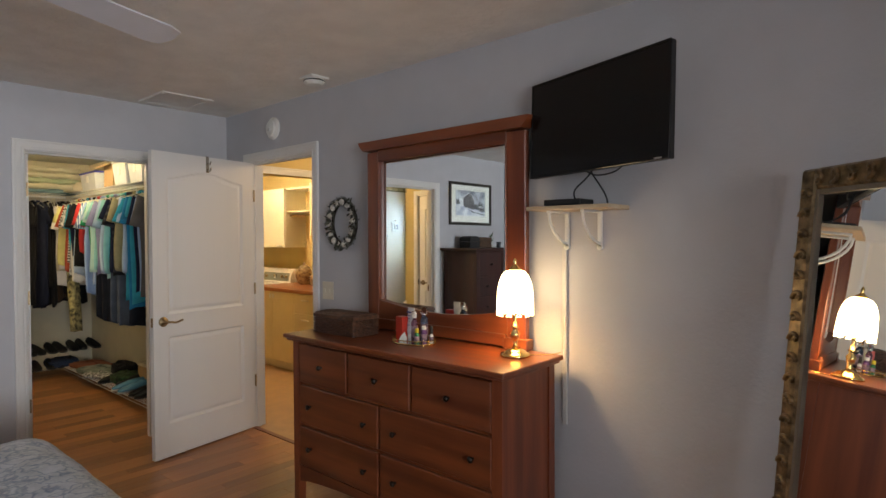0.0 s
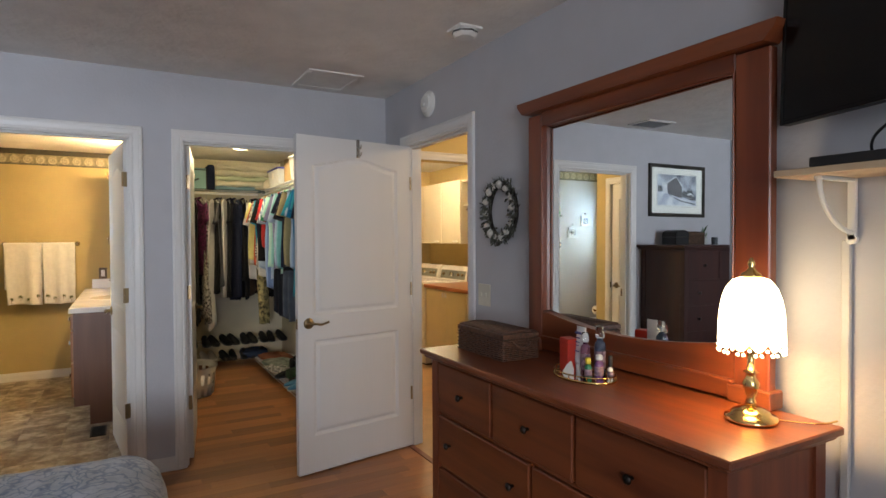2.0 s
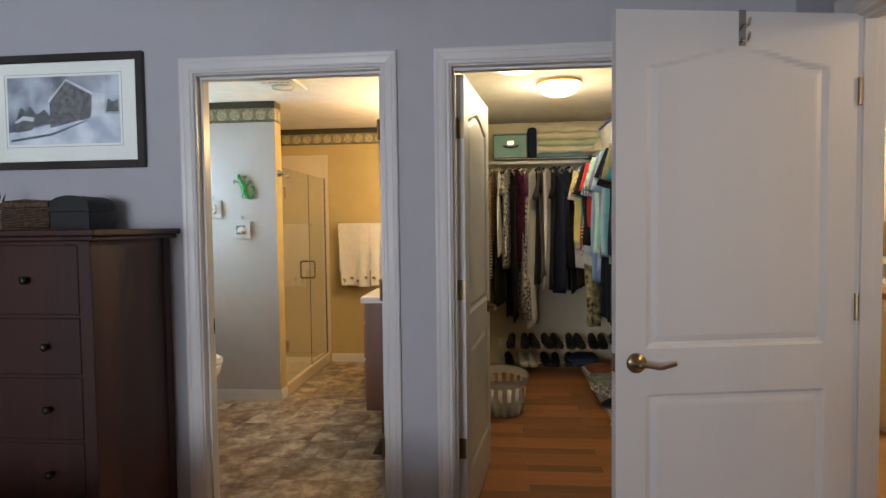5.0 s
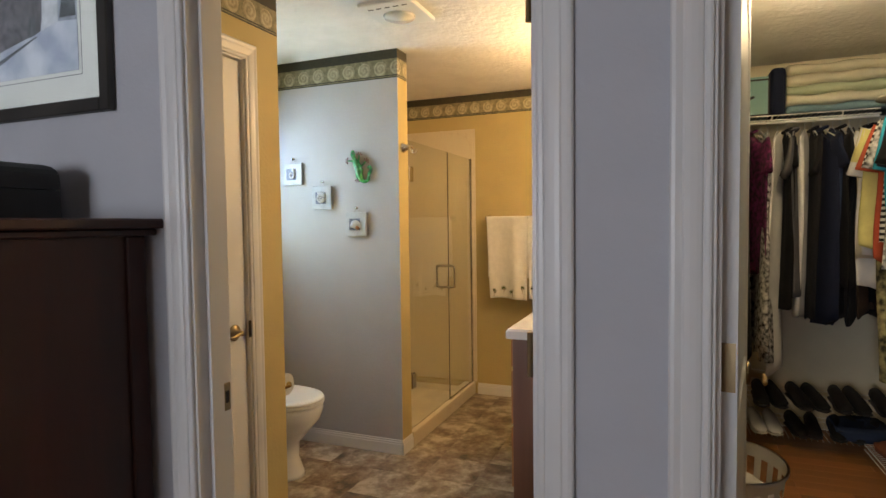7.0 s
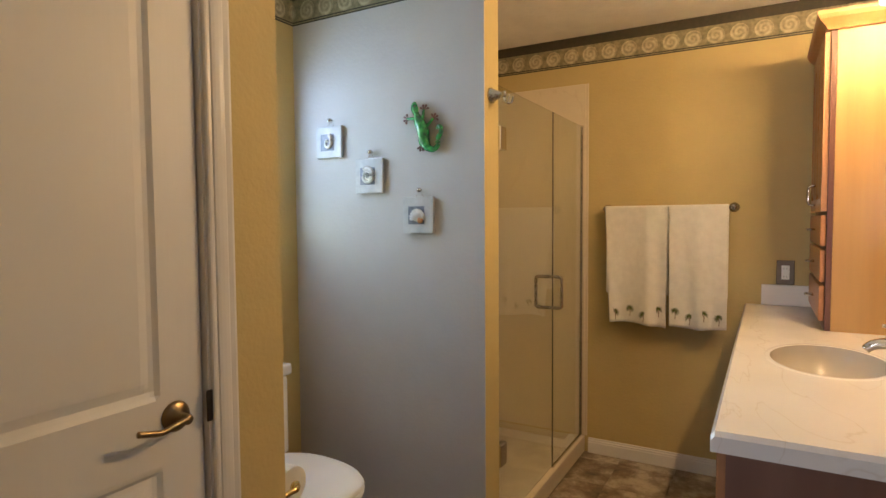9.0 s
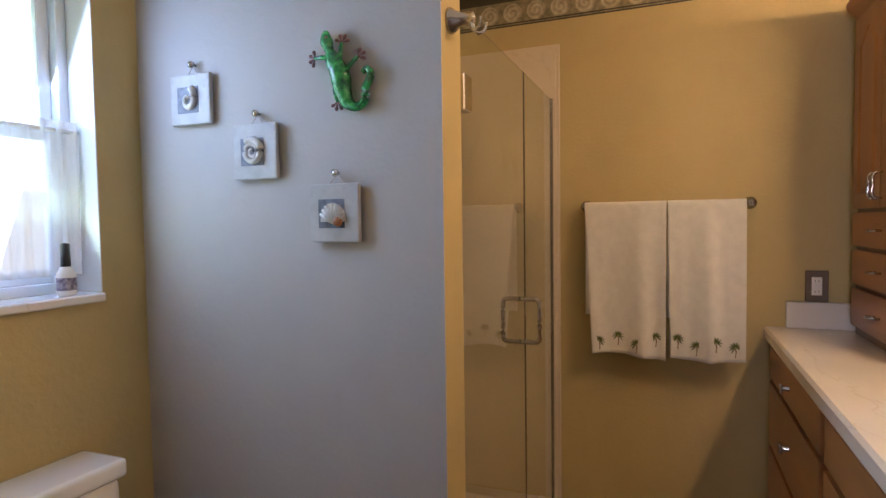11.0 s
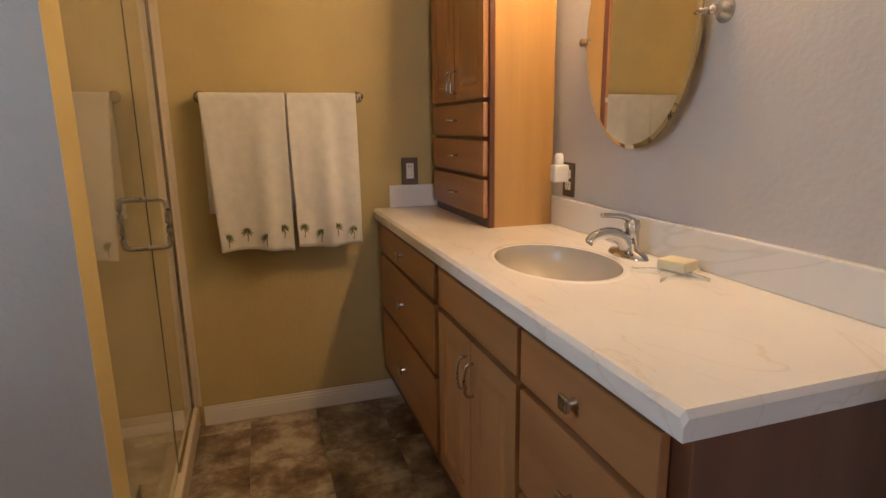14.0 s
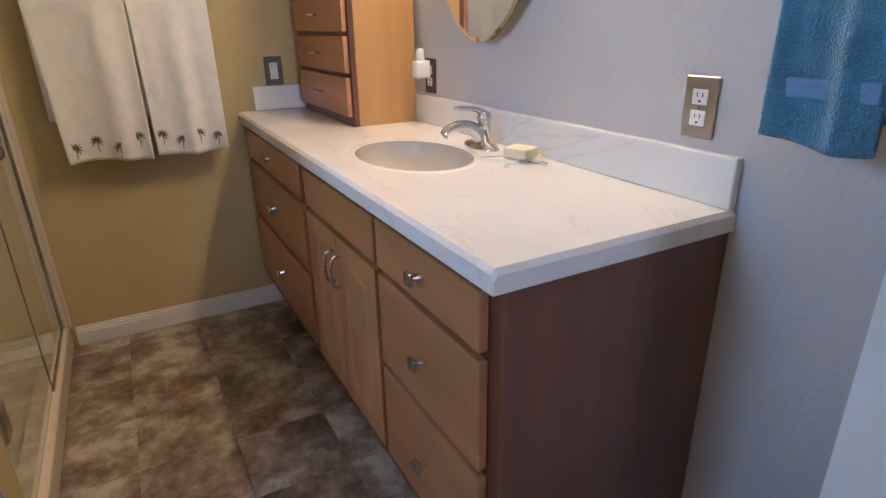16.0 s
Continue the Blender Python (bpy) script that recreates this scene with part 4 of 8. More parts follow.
glass = glass_material()
seam_dark = material("dark_rubber_seal", (0.05, 0.04, 0.03), 0.5)

sh = thing("shower", (-7.80, -0.97, 0), "cream marble shower stall behind a frameless glass screen and low curb", "shower")
part("pan", boxes([(BX0, PX - 0.125, BY0, -0.60, -0.002, 0.045)], 0.004), surround, sh)
part("curb", boxes([(BX0, PX - 0.125, -0.60, -0.505, 0.0, 0.092)], 0.008, 2), surround, sh)
part("surround_panel", boxes([(BX0, BX0 + 0.010, BY0 + 0.01, -0.508, 0.093, 2.08)], 0.003), surround, sh)
part("surround_panel", boxes([(BX0 + 0.01, PX - 0.125, BY0, BY0 + 0.010, 0.046, 2.08)], 0.003), surround, sh)
part("surround_panel", boxes([(PX - 0.135, PX - 0.125, BY0 + 0.01, -0.56, 0.093, 2.08)], 0.003), surround, sh)
part("drain", lathe([(0.045, 0), (0.045, 0.003), (0.001, 0.003)], (-7.75, -1.0, 0.045), 20), chrome, sh)
dr = part("glass_door", boxes([(-7.870, PX - 0.128, -0.534, -0.526, 0.105, 1.845)]), glass, sh, "frameless clear glass door")
fx = part("fixed_panel", boxes([(BX0 + 0.014, -7.877, -0.534, -0.526, 0.096, 1.845)]), glass, sh, "clear fixed glass panel")
dr.visible_shadow = fx.visible_shadow = False
part("surround_flange", boxes([(BX0 + 0.0005, BX0 + 0.009, -0.5075, -0.492, 0.093, 2.08)], 0.002), surround, sh)
part("seal", boxes([(-7.877, -7.870, -0.535, -0.525, 0.10, 1.846)]), seam_dark, sh)
part("wall_channel", boxes([(BX0 + 0.010, BX0 + 0.022, -0.540, -0.520, 0.093, 1.85)], 0.001), nickel, sh)
part("bottom_channel", boxes([(BX0 + 0.012, -7.875, -0.539, -0.521, 0.0925, 0.104)], 0.001), nickel, sh)
for z in (0.35, 1.6):
    part("hinge", boxes([(PX - 0.185, PX - 0.126, -0.547, -0.513, z, z + 0.09)], 0.003), nickel, sh)
bm = bmesh.new()
hx = -7.815
for s in (-1, 1):
    y0, y1 = -0.530 + s * 0.004, -0.530 + s * 0.068
    tube(spline([(hx, y0, 0.905), (hx, y1 - s * 0.018, 0.905), (hx, y1 - s * 0.004, 0.910), (hx, y1, 0.925), (hx, y1, 0.98), (hx, y1, 1.035), (hx, y1 - s * 0.004, 1.050), (hx, y1 - s * 0.018, 1.055), (hx, y0, 1.055)], 4), 0.0085, 10, bm)
part("handle", bm, nickel, dr, "C-shaped nickel pull handle", smooth=True)

hk = thing("robe_hook", (PX - 0.06, PY, 1.785), "brushed nickel robe hook on the end of the partition wall", "hook")
c = (PX - 0.055, PY + 0.001, 1.79)
part("flange", lathe([(0.030, 0), (0.030, 0.005), (0.020, 0.018), (0.011, 0.040), (0.010, 0.055), (0.013, 0.058), (0.001, 0.062)], c, 22, axis="y"), nickel, hk, smooth=True)
for s in (-1, 1):
    part("prong", tube(spline([(c[0], c[1] + 0.052, c[2] - 0.004), (c[0] + s * 0.012, c[1] + 0.060, c[2] - 0.030), (c[0] + s * 0.018, c[1] + 0.076, c[2] - 0.028), (c[0] + s * 0.02, c[1] + 0.082, c[2] - 0.008)]), 0.0042, 8), chrome, hk, smooth=True)


# towel bar and towels
tb = thing("towel_bar", (BX0, -0.07, 1.385), "brushed nickel towel bar on the gold wall", "towel bar")
part("bar", tube([(-8.315, -0.385, 1.383), (-8.315, 0.245, 1.383)], 0.0075, 12), nickel, tb, smooth=True)
for y in (-0.378, 0.238):
    part("post", lathe([(0.024, 0), (0.024, 0.006), (0.011, 0.018), (0.010, 0.060), (0.014, 0.066), (0.014, 0.080), (0.001, 0.082)], (BX0 + 0.001, y, 1.383), 18, axis="x"), nickel, tb, smooth=True)

palm_green = material("palm_embroidery_thread", (0.12, 0.15, 0.04), 0.9)
palm_brown = material("brown_embroidery_thread", (0.30, 0.20, 0.11), 0.9)


def draped(y0, y1, ztop, zbot, x, back_z, seed, flare=0.0, amp=0.012, thick=0.006, folds=6, axis="y", sign=1):
    """A towel over a bar: a sheet down the front, over the top and down the back."""
    n_u, path = 46, []
    for k in range(36):
        path.append((x + sign * 0.014, zbot + (ztop - 0.012 - zbot) * k / 35, 1 - k / 35))
    for k in range(1, 6):
        a = math.pi * k / 6
        path.append((x + sign * 0.014 * math.cos(a), ztop - 0.012 + 0.012 * math.sin(a), 0))
    for k in range(14):
        path.append((x - sign * 0.014, ztop - 0.012 - (ztop - 0.012 - back_z) * k / 13, 0.0))
    bm = bmesh.new()
    layers = []
    for off in (0, 1):
        rows = []
        for i, (px, pz, drop) in enumerate(path):
            row = []
            for j in range(n_u + 1):
                s = j / n_u
                y = y0 + (y1 - y0) * s + flare * drop * (1 - s)
                w = s + 0.07 * math.sin(s * 7 + seed)
                f = amp * drop ** 0.7 * (0.7 * math.sin(w * folds * math.pi + seed + 0.5 * math.sin(drop * 2 + seed)) + 0.5 * noise.noise(Vector((s * 5, drop * 0.8, seed * 3))))
                f += 0.002 * noise.noise(Vector((s * 8, pz * 12, seed)))
                sag = 0.008 * math.sin(s * 4 + seed * 1.3) * drop ** 4
                o = sign * (f + amp * drop + (thick if off else 0) * (1 if i < 38 else -1))
                zz = pz + (sag if i < 36 else 0)
                row.append(bm.verts.new((px + o, y, zz) if axis == "y" else (y, px + o, zz)))
            rows.append(row)
        layers.append(rows)
    for rows in layers:
        for a, b in zip(rows, rows[1:]):
            for j in range(n_u):
                bm.faces.new((a[j], a[j + 1], b[j + 1], b[j]))
    a, b = layers
    for i in range(len(path) - 1):
        for j in (0, n_u):
            bm.faces.new((a[i][j], a[i + 1][j], b[i + 1][j], b[i][j]))
    for i in (0, len(path) - 1):
        for j in range(n_u):
            bm.faces.new((a[i][j], a[i][j + 1], b[i][j + 1], b[i][j]))
    bmesh.ops.recalc_face_normals(bm, faces=bm.faces)
    return bm


def towel_face(y, z, y0, y1, ztop, zbot, seed, flare, amp, thick, folds):
    """The x of a bar towel's front at y and z."""
    drop = 1 - (z - zbot) / (ztop - 0.012 - zbot)
    s = (y - y0 - flare * drop) / (y1 - y0 - flare * drop)
    w = s + 0.07 * math.sin(s * 7 + seed)
    f = amp * drop ** 0.7 * (0.7 * math.sin(w * folds * math.pi + seed + 0.5 * math.sin(drop * 2 + seed)) + 0.5 * noise.noise(Vector((s * 5, drop * 0.8, seed * 3))))
    return -8.315 + 0.014 + f + amp * drop + thick


def palm(y, z, x, s, lean):
    """A little embroidered palm crown on a plane x: arching fronds round a heart."""
    bm = bmesh.new()
    for k in range(9):
        a = math.pi * (-0.22 + 0.18 * k) + lean
        d = Vector((0, math.cos(a), math.sin(a)))
        q = Vector((0, -d.z, d.y))
        up = Vector((0, 0, 1))
        p0 = Vector((x + 0.0004 * (k % 2), y, z))
        spine = [p0 + d * s * t - up * s * 0.22 * t * t for t in (0.0, 0.35, 0.7, 1.0)]
        rim = [bm.verts.new(p) for p in (spine[0], spine[1] + q * s * 0.10, spine[2] + q * s * 0.10, spine[3], spine[2] - q * s * 0.09, spine[1] - q * s * 0.11)]
        bm.faces.new(rim)
    return bm


for i, (a, b, seed, flare) in enumerate(((-0.378, -0.062, 0.4, 0.034), (-0.058, 0.218, 2.1, 0.012))):
    tw = thing("towel", (-8.30, (a + b) / 2, 1.39), ("white bath towel with embroidered palm trees, hanging over the towel bar", "white bath towel with palm trees along its hem, hanging folded")[i], "towel", "towels on the bar")
    part("cloth", draped(a, b, 1.398, 0.775 + 0.004 * i, -8.315, 0.93, seed, flare, 0.020, 0.006, 3.6), terry, tw, smooth=True)
    for k in range(4):
        y = a + flare + (b - a - flare) * (0.10 + 0.255 * k)
        z = 0.836 + 0.018 * ((k + i) % 2) + 0.006 * math.sin(k * 2.7 + i)
        xx = towel_face(y, z, a, b, 1.398, 0.775 + 0.004 * i, seed, flare, 0.020, 0.006, 3.6) + 0.004
        s = part("palm_motif", palm(y, z, xx, 0.025, 0.15 * (k - 1)), palm_green, tw)
        part("palm_trunk", tube([(xx, y, z - 0.004), (xx, y + 0.003, z - 0.020), (xx - 0.001, y + 0.001, z - 0.040)], 0.0026, 5), palm_brown, s)


# plaques
plaque_mat = material("white_ceramic_plaque", (0.53, 0.53, 0.54), 0.4, vary=0.08, scale=20, bump=0.003, bump_scale=40)
plaque_blue = material("gray_blue_glaze", (0.20, 0.22, 0.29), 0.4, vary=0.2, scale=60)
pearl = material("pearly_shell_glaze", (0.70, 0.68, 0.66), 0.25, vary=0.08, scale=50)
rust = material("rust_shell_glaze", (0.42, 0.17, 0.07), 0.35)
for i, (y0, y1, z0, z1) in enumerate(((-0.868, -0.730, 1.279, 1.421), (-1.100, -0.963, 1.441, 1.582), (-1.309, -1.172, 1.595, 1.729))):
    names = ("scallop shell", "snail shell", "conch shell")
    pq = thing("wall_plaque", (PX, (y0 + y1) / 2, z0), "square white ceramic plaque with a %s, hung by cord" % names[i], "plaque", "shell plaques in the bathroom")
    cy, cz, w = (y0 + y1) / 2, (z0 + z1) / 2, (y1 - y0) / 2
    part("tile", boxes([(PX + 0.006, PX + 0.020, y0, y1, z0, z1)], 0.004, 2), plaque_mat, pq)
    part("inset", boxes([(PX + 0.0195, PX + 0.0212, cy - 0.043, cy + 0.030, cz - 0.036, cz + 0.034)], 0.0005), plaque_blue, pq)
    bm = bmesh.new()
    if i == 0:
        for k in range(9):
            a = math.pi * (0.14 + 0.09 * k)
            tube([(PX + 0.0215, cy, cz - 0.026), (PX + 0.026, cy + 0.022 * math.cos(a), cz - 0.024 + 0.024 * math.sin(a)), (PX + 0.0215, cy - 0.004 + 0.036 * math.cos(a), cz - 0.022 + 0.046 * math.sin(a))], [0.002, 0.0052, 0.004], 6, bm)
        outline([(cy + 0.036 * math.cos(a), cz - 0.026 + 0.050 * max(0.0, math.sin(a)) ** 0.8) for a in np.linspace(math.pi * 0.02, math.pi * 0.98, 14)], 0.003, "x", PX + 0.0205, bm)
        part("scallop", bm, pearl, pq, smooth=True, kind="")
        part("blush", lathe([(0.001, 0), (0.013, 0.001), (0.011, 0.006), (0.001, 0.008)], (PX + 0.024, cy + 0.014, cz - 0.02), 14, axis="x"), rust, pq, smooth=True)
    else:
        n = 46
        pts, rad = [], []
        for k in range(n):
            a = k / n * 2 * math.pi * (2.4 if i == 1 else 1.2)
            r = 0.032 * (k / n) ** 0.8 if i == 1 else 0.026 * k / n
            pts.append((PX + 0.0235, cy - 0.004 + r * math.cos(a), cz + r * math.sin(a) * (1 if i == 1 else 1.3)))
            rad.append(0.003 + 0.007 * k / n)
        part("snail" if i == 1 else "conch", tube(pts, rad, 8), pearl, pq, smooth=True)
    part("cord", tube([(PX + 0.008, cy - 0.020, z1 - 0.004), (PX + 0.008, cy + 0.004, z1 + 0.024), (PX + 0.008, cy + 0.022, z1 - 0.004)], 0.0008, 5), palm_brown, pq)
    part("knob", lathe([(0.004, 0), (0.004, 0.010), (0.009, 0.013), (0.009, 0.020), (0.001, 0.024)], (PX + 0.0005, cy + 0.004, z1 + 0.026), 14, axis="x"), nickel, pq, smooth=True)


# lizard
liz_green = material("bright_green_enamel", (0.03, 0.46, 0.12), 0.25, second=(0.01, 0.10, 0.06), scale=75, clear=0.4, bump=0.004, bump_scale=70)
liz_red = material("dark_red_enamel", (0.20, 0.09, 0.09), 0.35)
lz = thing("lizard_ornament", (PX, -0.77, 1.69), "glossy green metal lizard ornament with curled tail on the bathroom wall", "ornament")
X = PX + 0.016
spine = spline([(X, -0.812, 1.783), (X + 0.004, -0.808, 1.757), (X + 0.002, -0.800, 1.735), (X + 0.006, -0.786, 1.706), (X + 0.006, -0.771, 1.675), (X + 0.003, -0.767, 1.645), (X, -0.757, 1.613), (X, -0.732, 1.599), (X, -0.710, 1.612),
                (X, -0.708, 1.640), (X, -0.697, 1.658), (X, -0.694, 1.676), (X, -0.704, 1.686), (X, -0.714, 1.676)], 5)
rad = list(np.interp(np.linspace(0, 1, len(spine)), [0, 0.07, 0.15, 0.22, 0.33, 0.42, 0.55, 0.8, 1], [0.007, 0.016, 0.011, 0.021, 0.025, 0.019, 0.010, 0.009, 0.006]))
part("body", tube(spine, [float(r) for r in rad], 10), liz_green, lz, smooth=True)
for pts in ([(X, -0.795, 1.716), (X + 0.006, -0.82, 1.722), (X, -0.845, 1.724)], [(X, -0.793, 1.722), (X + 0.008, -0.772, 1.716), (X + 0.002, -0.768, 1.752)],
            [(X, -0.770, 1.672), (X + 0.006, -0.748, 1.692), (X, -0.727, 1.716)], [(X, -0.772, 1.66), (X + 0.006, -0.786, 1.644), (X, -0.784, 1.615)]):
    lg = part("leg", tube(spline(pts), [0.009, 0.008, 0.0075, 0.007, 0.0065, 0.006, 0.006, 0.0055, 0.005, 0.005, 0.005, 0.004, 0.004][:len(spline(pts))], 8), liz_green, lz, smooth=True)
    end, way = Vector(pts[-1]), (Vector(pts[-1]) - Vector(pts[1])).normalized()
    for k in (-1.2, -0.4, 0.4, 1.2):
        d = Matrix.Rotation(k, 3, "X") @ way
        part("toe", tube([end + d * u for u in (0, 0.008, 0.0125, 0.0165, 0.0205, 0.022)], [0.0024, 0.0022, 0.0034, 0.0048, 0.0034, 0.001], 8), liz_red, lg, smooth=True)
part("eye", lathe([(0.001, 0), (0.005, 0.001), (0.004, 0.005), (0.001, 0.007)], (X + 0.010, -0.803, 1.764), 10, axis="x"), liz_red, lz)


# toilet
def ring_loft(sections, n=36, cap=True):
    """Ellipse-like rings: (cx, cy, z, rx, ry_front, ry_back); front is +y."""
    bm = bmesh.new()
    rings = []
    for cx, cy, z, rx, rf, rb in sections:
        ring = []
        for i in range(n):
            a = 2 * math.pi * i / n
            s, c = math.sin(a), math.cos(a)
            ring.append(bm.verts.new((cx + rx * math.copysign(abs(c) ** 0.9, c), cy + (rf if s > 0 else rb) * math.copysign(abs(s) ** 0.9, s), z)))
        rings.append(ring)
    for a, b in zip(rings, rings[1:]):
        for i in range(n):
            bm.faces.new((a[i], a[(i + 1) % n], b[(i + 1) % n], b[i]))
    if cap:
        bm.faces.new(rings[0][::-1])
        bm.faces.new(rings[-1])
    bmesh.ops.recalc_face_normals(bm, faces=bm.faces)
    return bm


tx = -6.635
to = thing("toilet", (tx, -1.1, 0), "white porcelain toilet with its lid closed, under the bathroom window", "toilet")
part("pedestal", ring_loft([(tx, -1.10, 0.0, 0.115, 0.20, 0.24), (tx, -1.10, 0.02, 0.113, 0.195, 0.235), (tx, -1.10, 0.10, 0.095, 0.165, 0.22), (tx, -1.10, 0.18, 0.105, 0.17, 0.22), (tx, -1.095, 0.25, 0.145, 0.23, 0.23),
                            (tx, -1.08, 0.32, 0.178, 0.275, 0.23), (tx, -1.075, 0.37, 0.187, 0.285, 0.23), (tx, -1.075, 0.395, 0.185, 0.282, 0.23)]), porcelain, to, smooth=True)
part("seat", ring_loft([(tx, -1.075, 0.396, 0.186, 0.288, 0.20), (tx, -1.075, 0.402, 0.190, 0.292, 0.205), (tx, -1.075, 0.412, 0.190, 0.292, 0.205), (tx, -1.075, 0.416, 0.185, 0.287, 0.20)]), white_plastic, to, smooth=True)
part("lid", ring_loft([(tx, -1.075, 0.418, 0.188, 0.290, 0.20), (tx, -1.075, 0.424, 0.190, 0.292, 0.205), (tx, -1.075, 0.434, 0.184, 0.285, 0.20), (tx, -1.075, 0.438, 0.150, 0.25, 0.16)]), white_plastic, to, smooth=True)
part("tank", boxes([(tx - 0.235, tx + 0.235, -1.435, -1.297, 0.385, 0.708)], 0.022, 3), porcelain, to, smooth=True)
part("tank_lid", boxes([(tx - 0.245, tx + 0.245, -1.442, -1.285, 0.709, 0.756)], 0.014, 3), porcelain, to, smooth=True)

# paper holder
ph = thing("toilet_paper_holder", (-6.25, -0.80, 0.60), "brass toilet paper holder with a white roll on the linen wall", "paper holder")
part("roll", lathe([(0.02, -0.05), (0.052, -0.05), (0.052, 0.05), (0.02, 0.05)], (-6.322, -0.795, 0.60), 24, axis="y"), terry, ph, smooth=False)
part("arm", tube(spline([(-6.252, -0.725, 0.60), (-6.29, -0.722, 0.60), (-6.322, -0.735, 0.60), (-6.322, -0.87, 0.60)]), 0.008, 8), brass, ph, smooth=True)
part("end_knob", lathe([(0.001, 0), (0.014, 0.003), (0.016, 0.010), (0.010, 0.018), (0.001, 0.021)], (-6.322, -0.744, 0.60), 16, axis="y"), brass, ph, smooth=True)

# window
wx0, wx1, wz0, wz1 = -6.955, -6.40, 1.15, 2.0
win = thing("window_1", (-6.69, -1.55, 1.15))
win["kind"] = "structure"
vinyl = material("white_window_vinyl", (0.72, 0.76, 0.80), 0.35, vary=0.02)
part("window_frame", frame_ring(wx0, wx1, wz0, wz1, 0.030, -1.60, -1.545), vinyl, win)
part("lower_sash", frame_ring(wx0 + 0.03, wx1 - 0.03, wz0 + 0.03, 1.585, 0.036, -1.572, -1.55), vinyl, win)
part("upper_sash", frame_ring(wx0 + 0.03, wx1 - 0.03, 1.555, wz1 - 0.03, 0.032, -1.595, -1.574), vinyl, win)
for r in ((wx0 + 0.06, wx1 - 0.06, -1.563, -1.559, wz0 + 0.06, 1.555), (wx0 + 0.06, wx1 - 0.06, -1.586, -1.582, 1.585, wz1 - 0.06)):
    p = part("pane", boxes([r]), glass, win)
    p.visible_shadow = False
part("window_sill", boxes([(wx0 + 0.002, wx1 + 0.012, -1.546, BY0 + 0.018, wz0 - 0.022, wz0 + 0.001)], 0.004), cultured, win)
for nm, q in (("window_reveal_side", (wx0 + 0.0005, wx0 + 0.004, -1.544, BY0 + 0.001, wz0 + 0.002, wz1 - 0.001)), ("window_reveal_side", (wx1 - 0.004, wx1 - 0.0005, -1.544, BY0 + 0.001, wz0 + 0.002, wz1 - 0.001)),
              ("window_reveal_head", (wx0 + 0.005, wx1 - 0.005, -1.544, BY0 + 0.001, wz1 - 0.005, wz1 - 0.001))):
    part(nm, boxes([q]), trim_white, kind="structure")
cur = thing("cafe_curtain", (-6.69, -1.52, 1.59), "sheer white cafe curtain on a thin rod across the lower window", "curtain")
part("rod", tube([(wx0 + 0.002, -1.515, 1.575), (wx1 - 0.002, -1.515, 1.575)], 0.006, 10), white_plastic, cur, smooth=True)
sheer = material("sheer_white_curtain", (0.85, 0.86, 0.86), 0.9, vary=0.02)
t_, b_ = nodes_of(sheer)
b_.inputs["Alpha"].default_value = 0.62
b_.inputs["Subsurface Weight"].default_value = 0.0
bm = bmesh.new()
rows = []
for k in range(22):
    z = 1.60 - 0.40 * k / 21
    rows.append([bm.verts.new((wx0 + 0.006 + (wx1 - wx0 - 0.012) * j / 90, -1.515 + 0.009 * math.sin(j * 0.9 + 0.4 * math.sin(k * 0.3)) + 0.003 * math.sin(j * 2.1), z)) for j in range(91)])
for a, b in zip(rows, rows[1:]):
    for j in range(90):
        bm.faces.new((a[j], a[j + 1], b[j + 1], b[j]))
part("panel", bm, sheer, cur, smooth=True)
bt = thing("polish_bottle", (-6.872, -1.470, 1.152), "white nail polish bottle with black cap on the window sill", "bottle")
part("bottle", lathe([(0.019, 0), (0.022, 0.004), (0.022, 0.054), (0.015, 0.068), (0.010, 0.074)], (-6.872, -1.470, 1.1515), 20), white_plastic, bt, smooth=True)
part("label", lathe([(0.0224, 0.014), (0.0224, 0.046)], (-6.872, -1.470, 1.1515), 20), material("printed_gray_label", (0.45, 0.42, 0.48), 0.5, second=(0.12, 0.1, 0.16), scale=120), bt)
part("cap", lathe([(0.0115, 0.074), (0.0115, 0.080), (0.0105, 0.132), (0.001, 0.134)], (-6.872, -1.470, 1.1515), 16), black_soft, bt, smooth=True)


rb = thing("patterned_box", (-6.62, -1.475, 1.152), "small red and black patterned box on the window sill", "box")
part("carton", boxes([(-6.665, -6.60, -1.500, -1.455, 1.1515, 1.262)], 0.003), material("red_printed_card", (0.62, 0.03, 0.06), 0.4, vary=0.05), rb)
for z in (1.172, 1.215):
    part("print_bar", boxes([(-6.655, -6.612, -1.4548, -1.4542, z, z + 0.022)]), black_soft, rb)
# Glowing board added behind the window; the outdoor brightness is its emission.
part("backdrop_outside", boxes([(-12.5, -1.5, -7.05, -7.0, -1.0, 7.0)]), material("glowing_garden_backdrop", (0.86, 0.95, 1.0), 1.0, vary=0.06, scale=0.9, second=(0.62, 0.86, 0.70), emit=2.6), kind="structure")


# vanity
def cabinet_front(w, h, arch=0.0, t=0.019, raised=True, e=0.05):
    return panel_slab(w, h, t, [(e, w - e, e, h - e, arch)] if raised else [], 0.008, both=False, deep=0.006, rise=0.004, edge=0.0022)


def bar_pull(parent, place, length=0.06, r=0.004, name="pull"):
    x, y, z = place
    bm = tube(spline([(x - length / 2, y, z), (x - length / 2, y - 0.024, z), (x, y - 0.028, z), (x + length / 2, y - 0.024, z), (x + length / 2, y, z)], 4), r, 8)
    return part(name, bm, nickel, parent, smooth=True)


def square_knob(parent, place):
    x, y, z = place
    bm = boxes([(x - 0.014, x + 0.014, y - 0.027, y - 0.018, z - 0.014, z + 0.014)], 0.003, 2)
    lathe([(0.008, 0), (0.006, -0.018)], (x, y, z), 12, bm, "y")
    return part("knob", bm, nickel, parent)


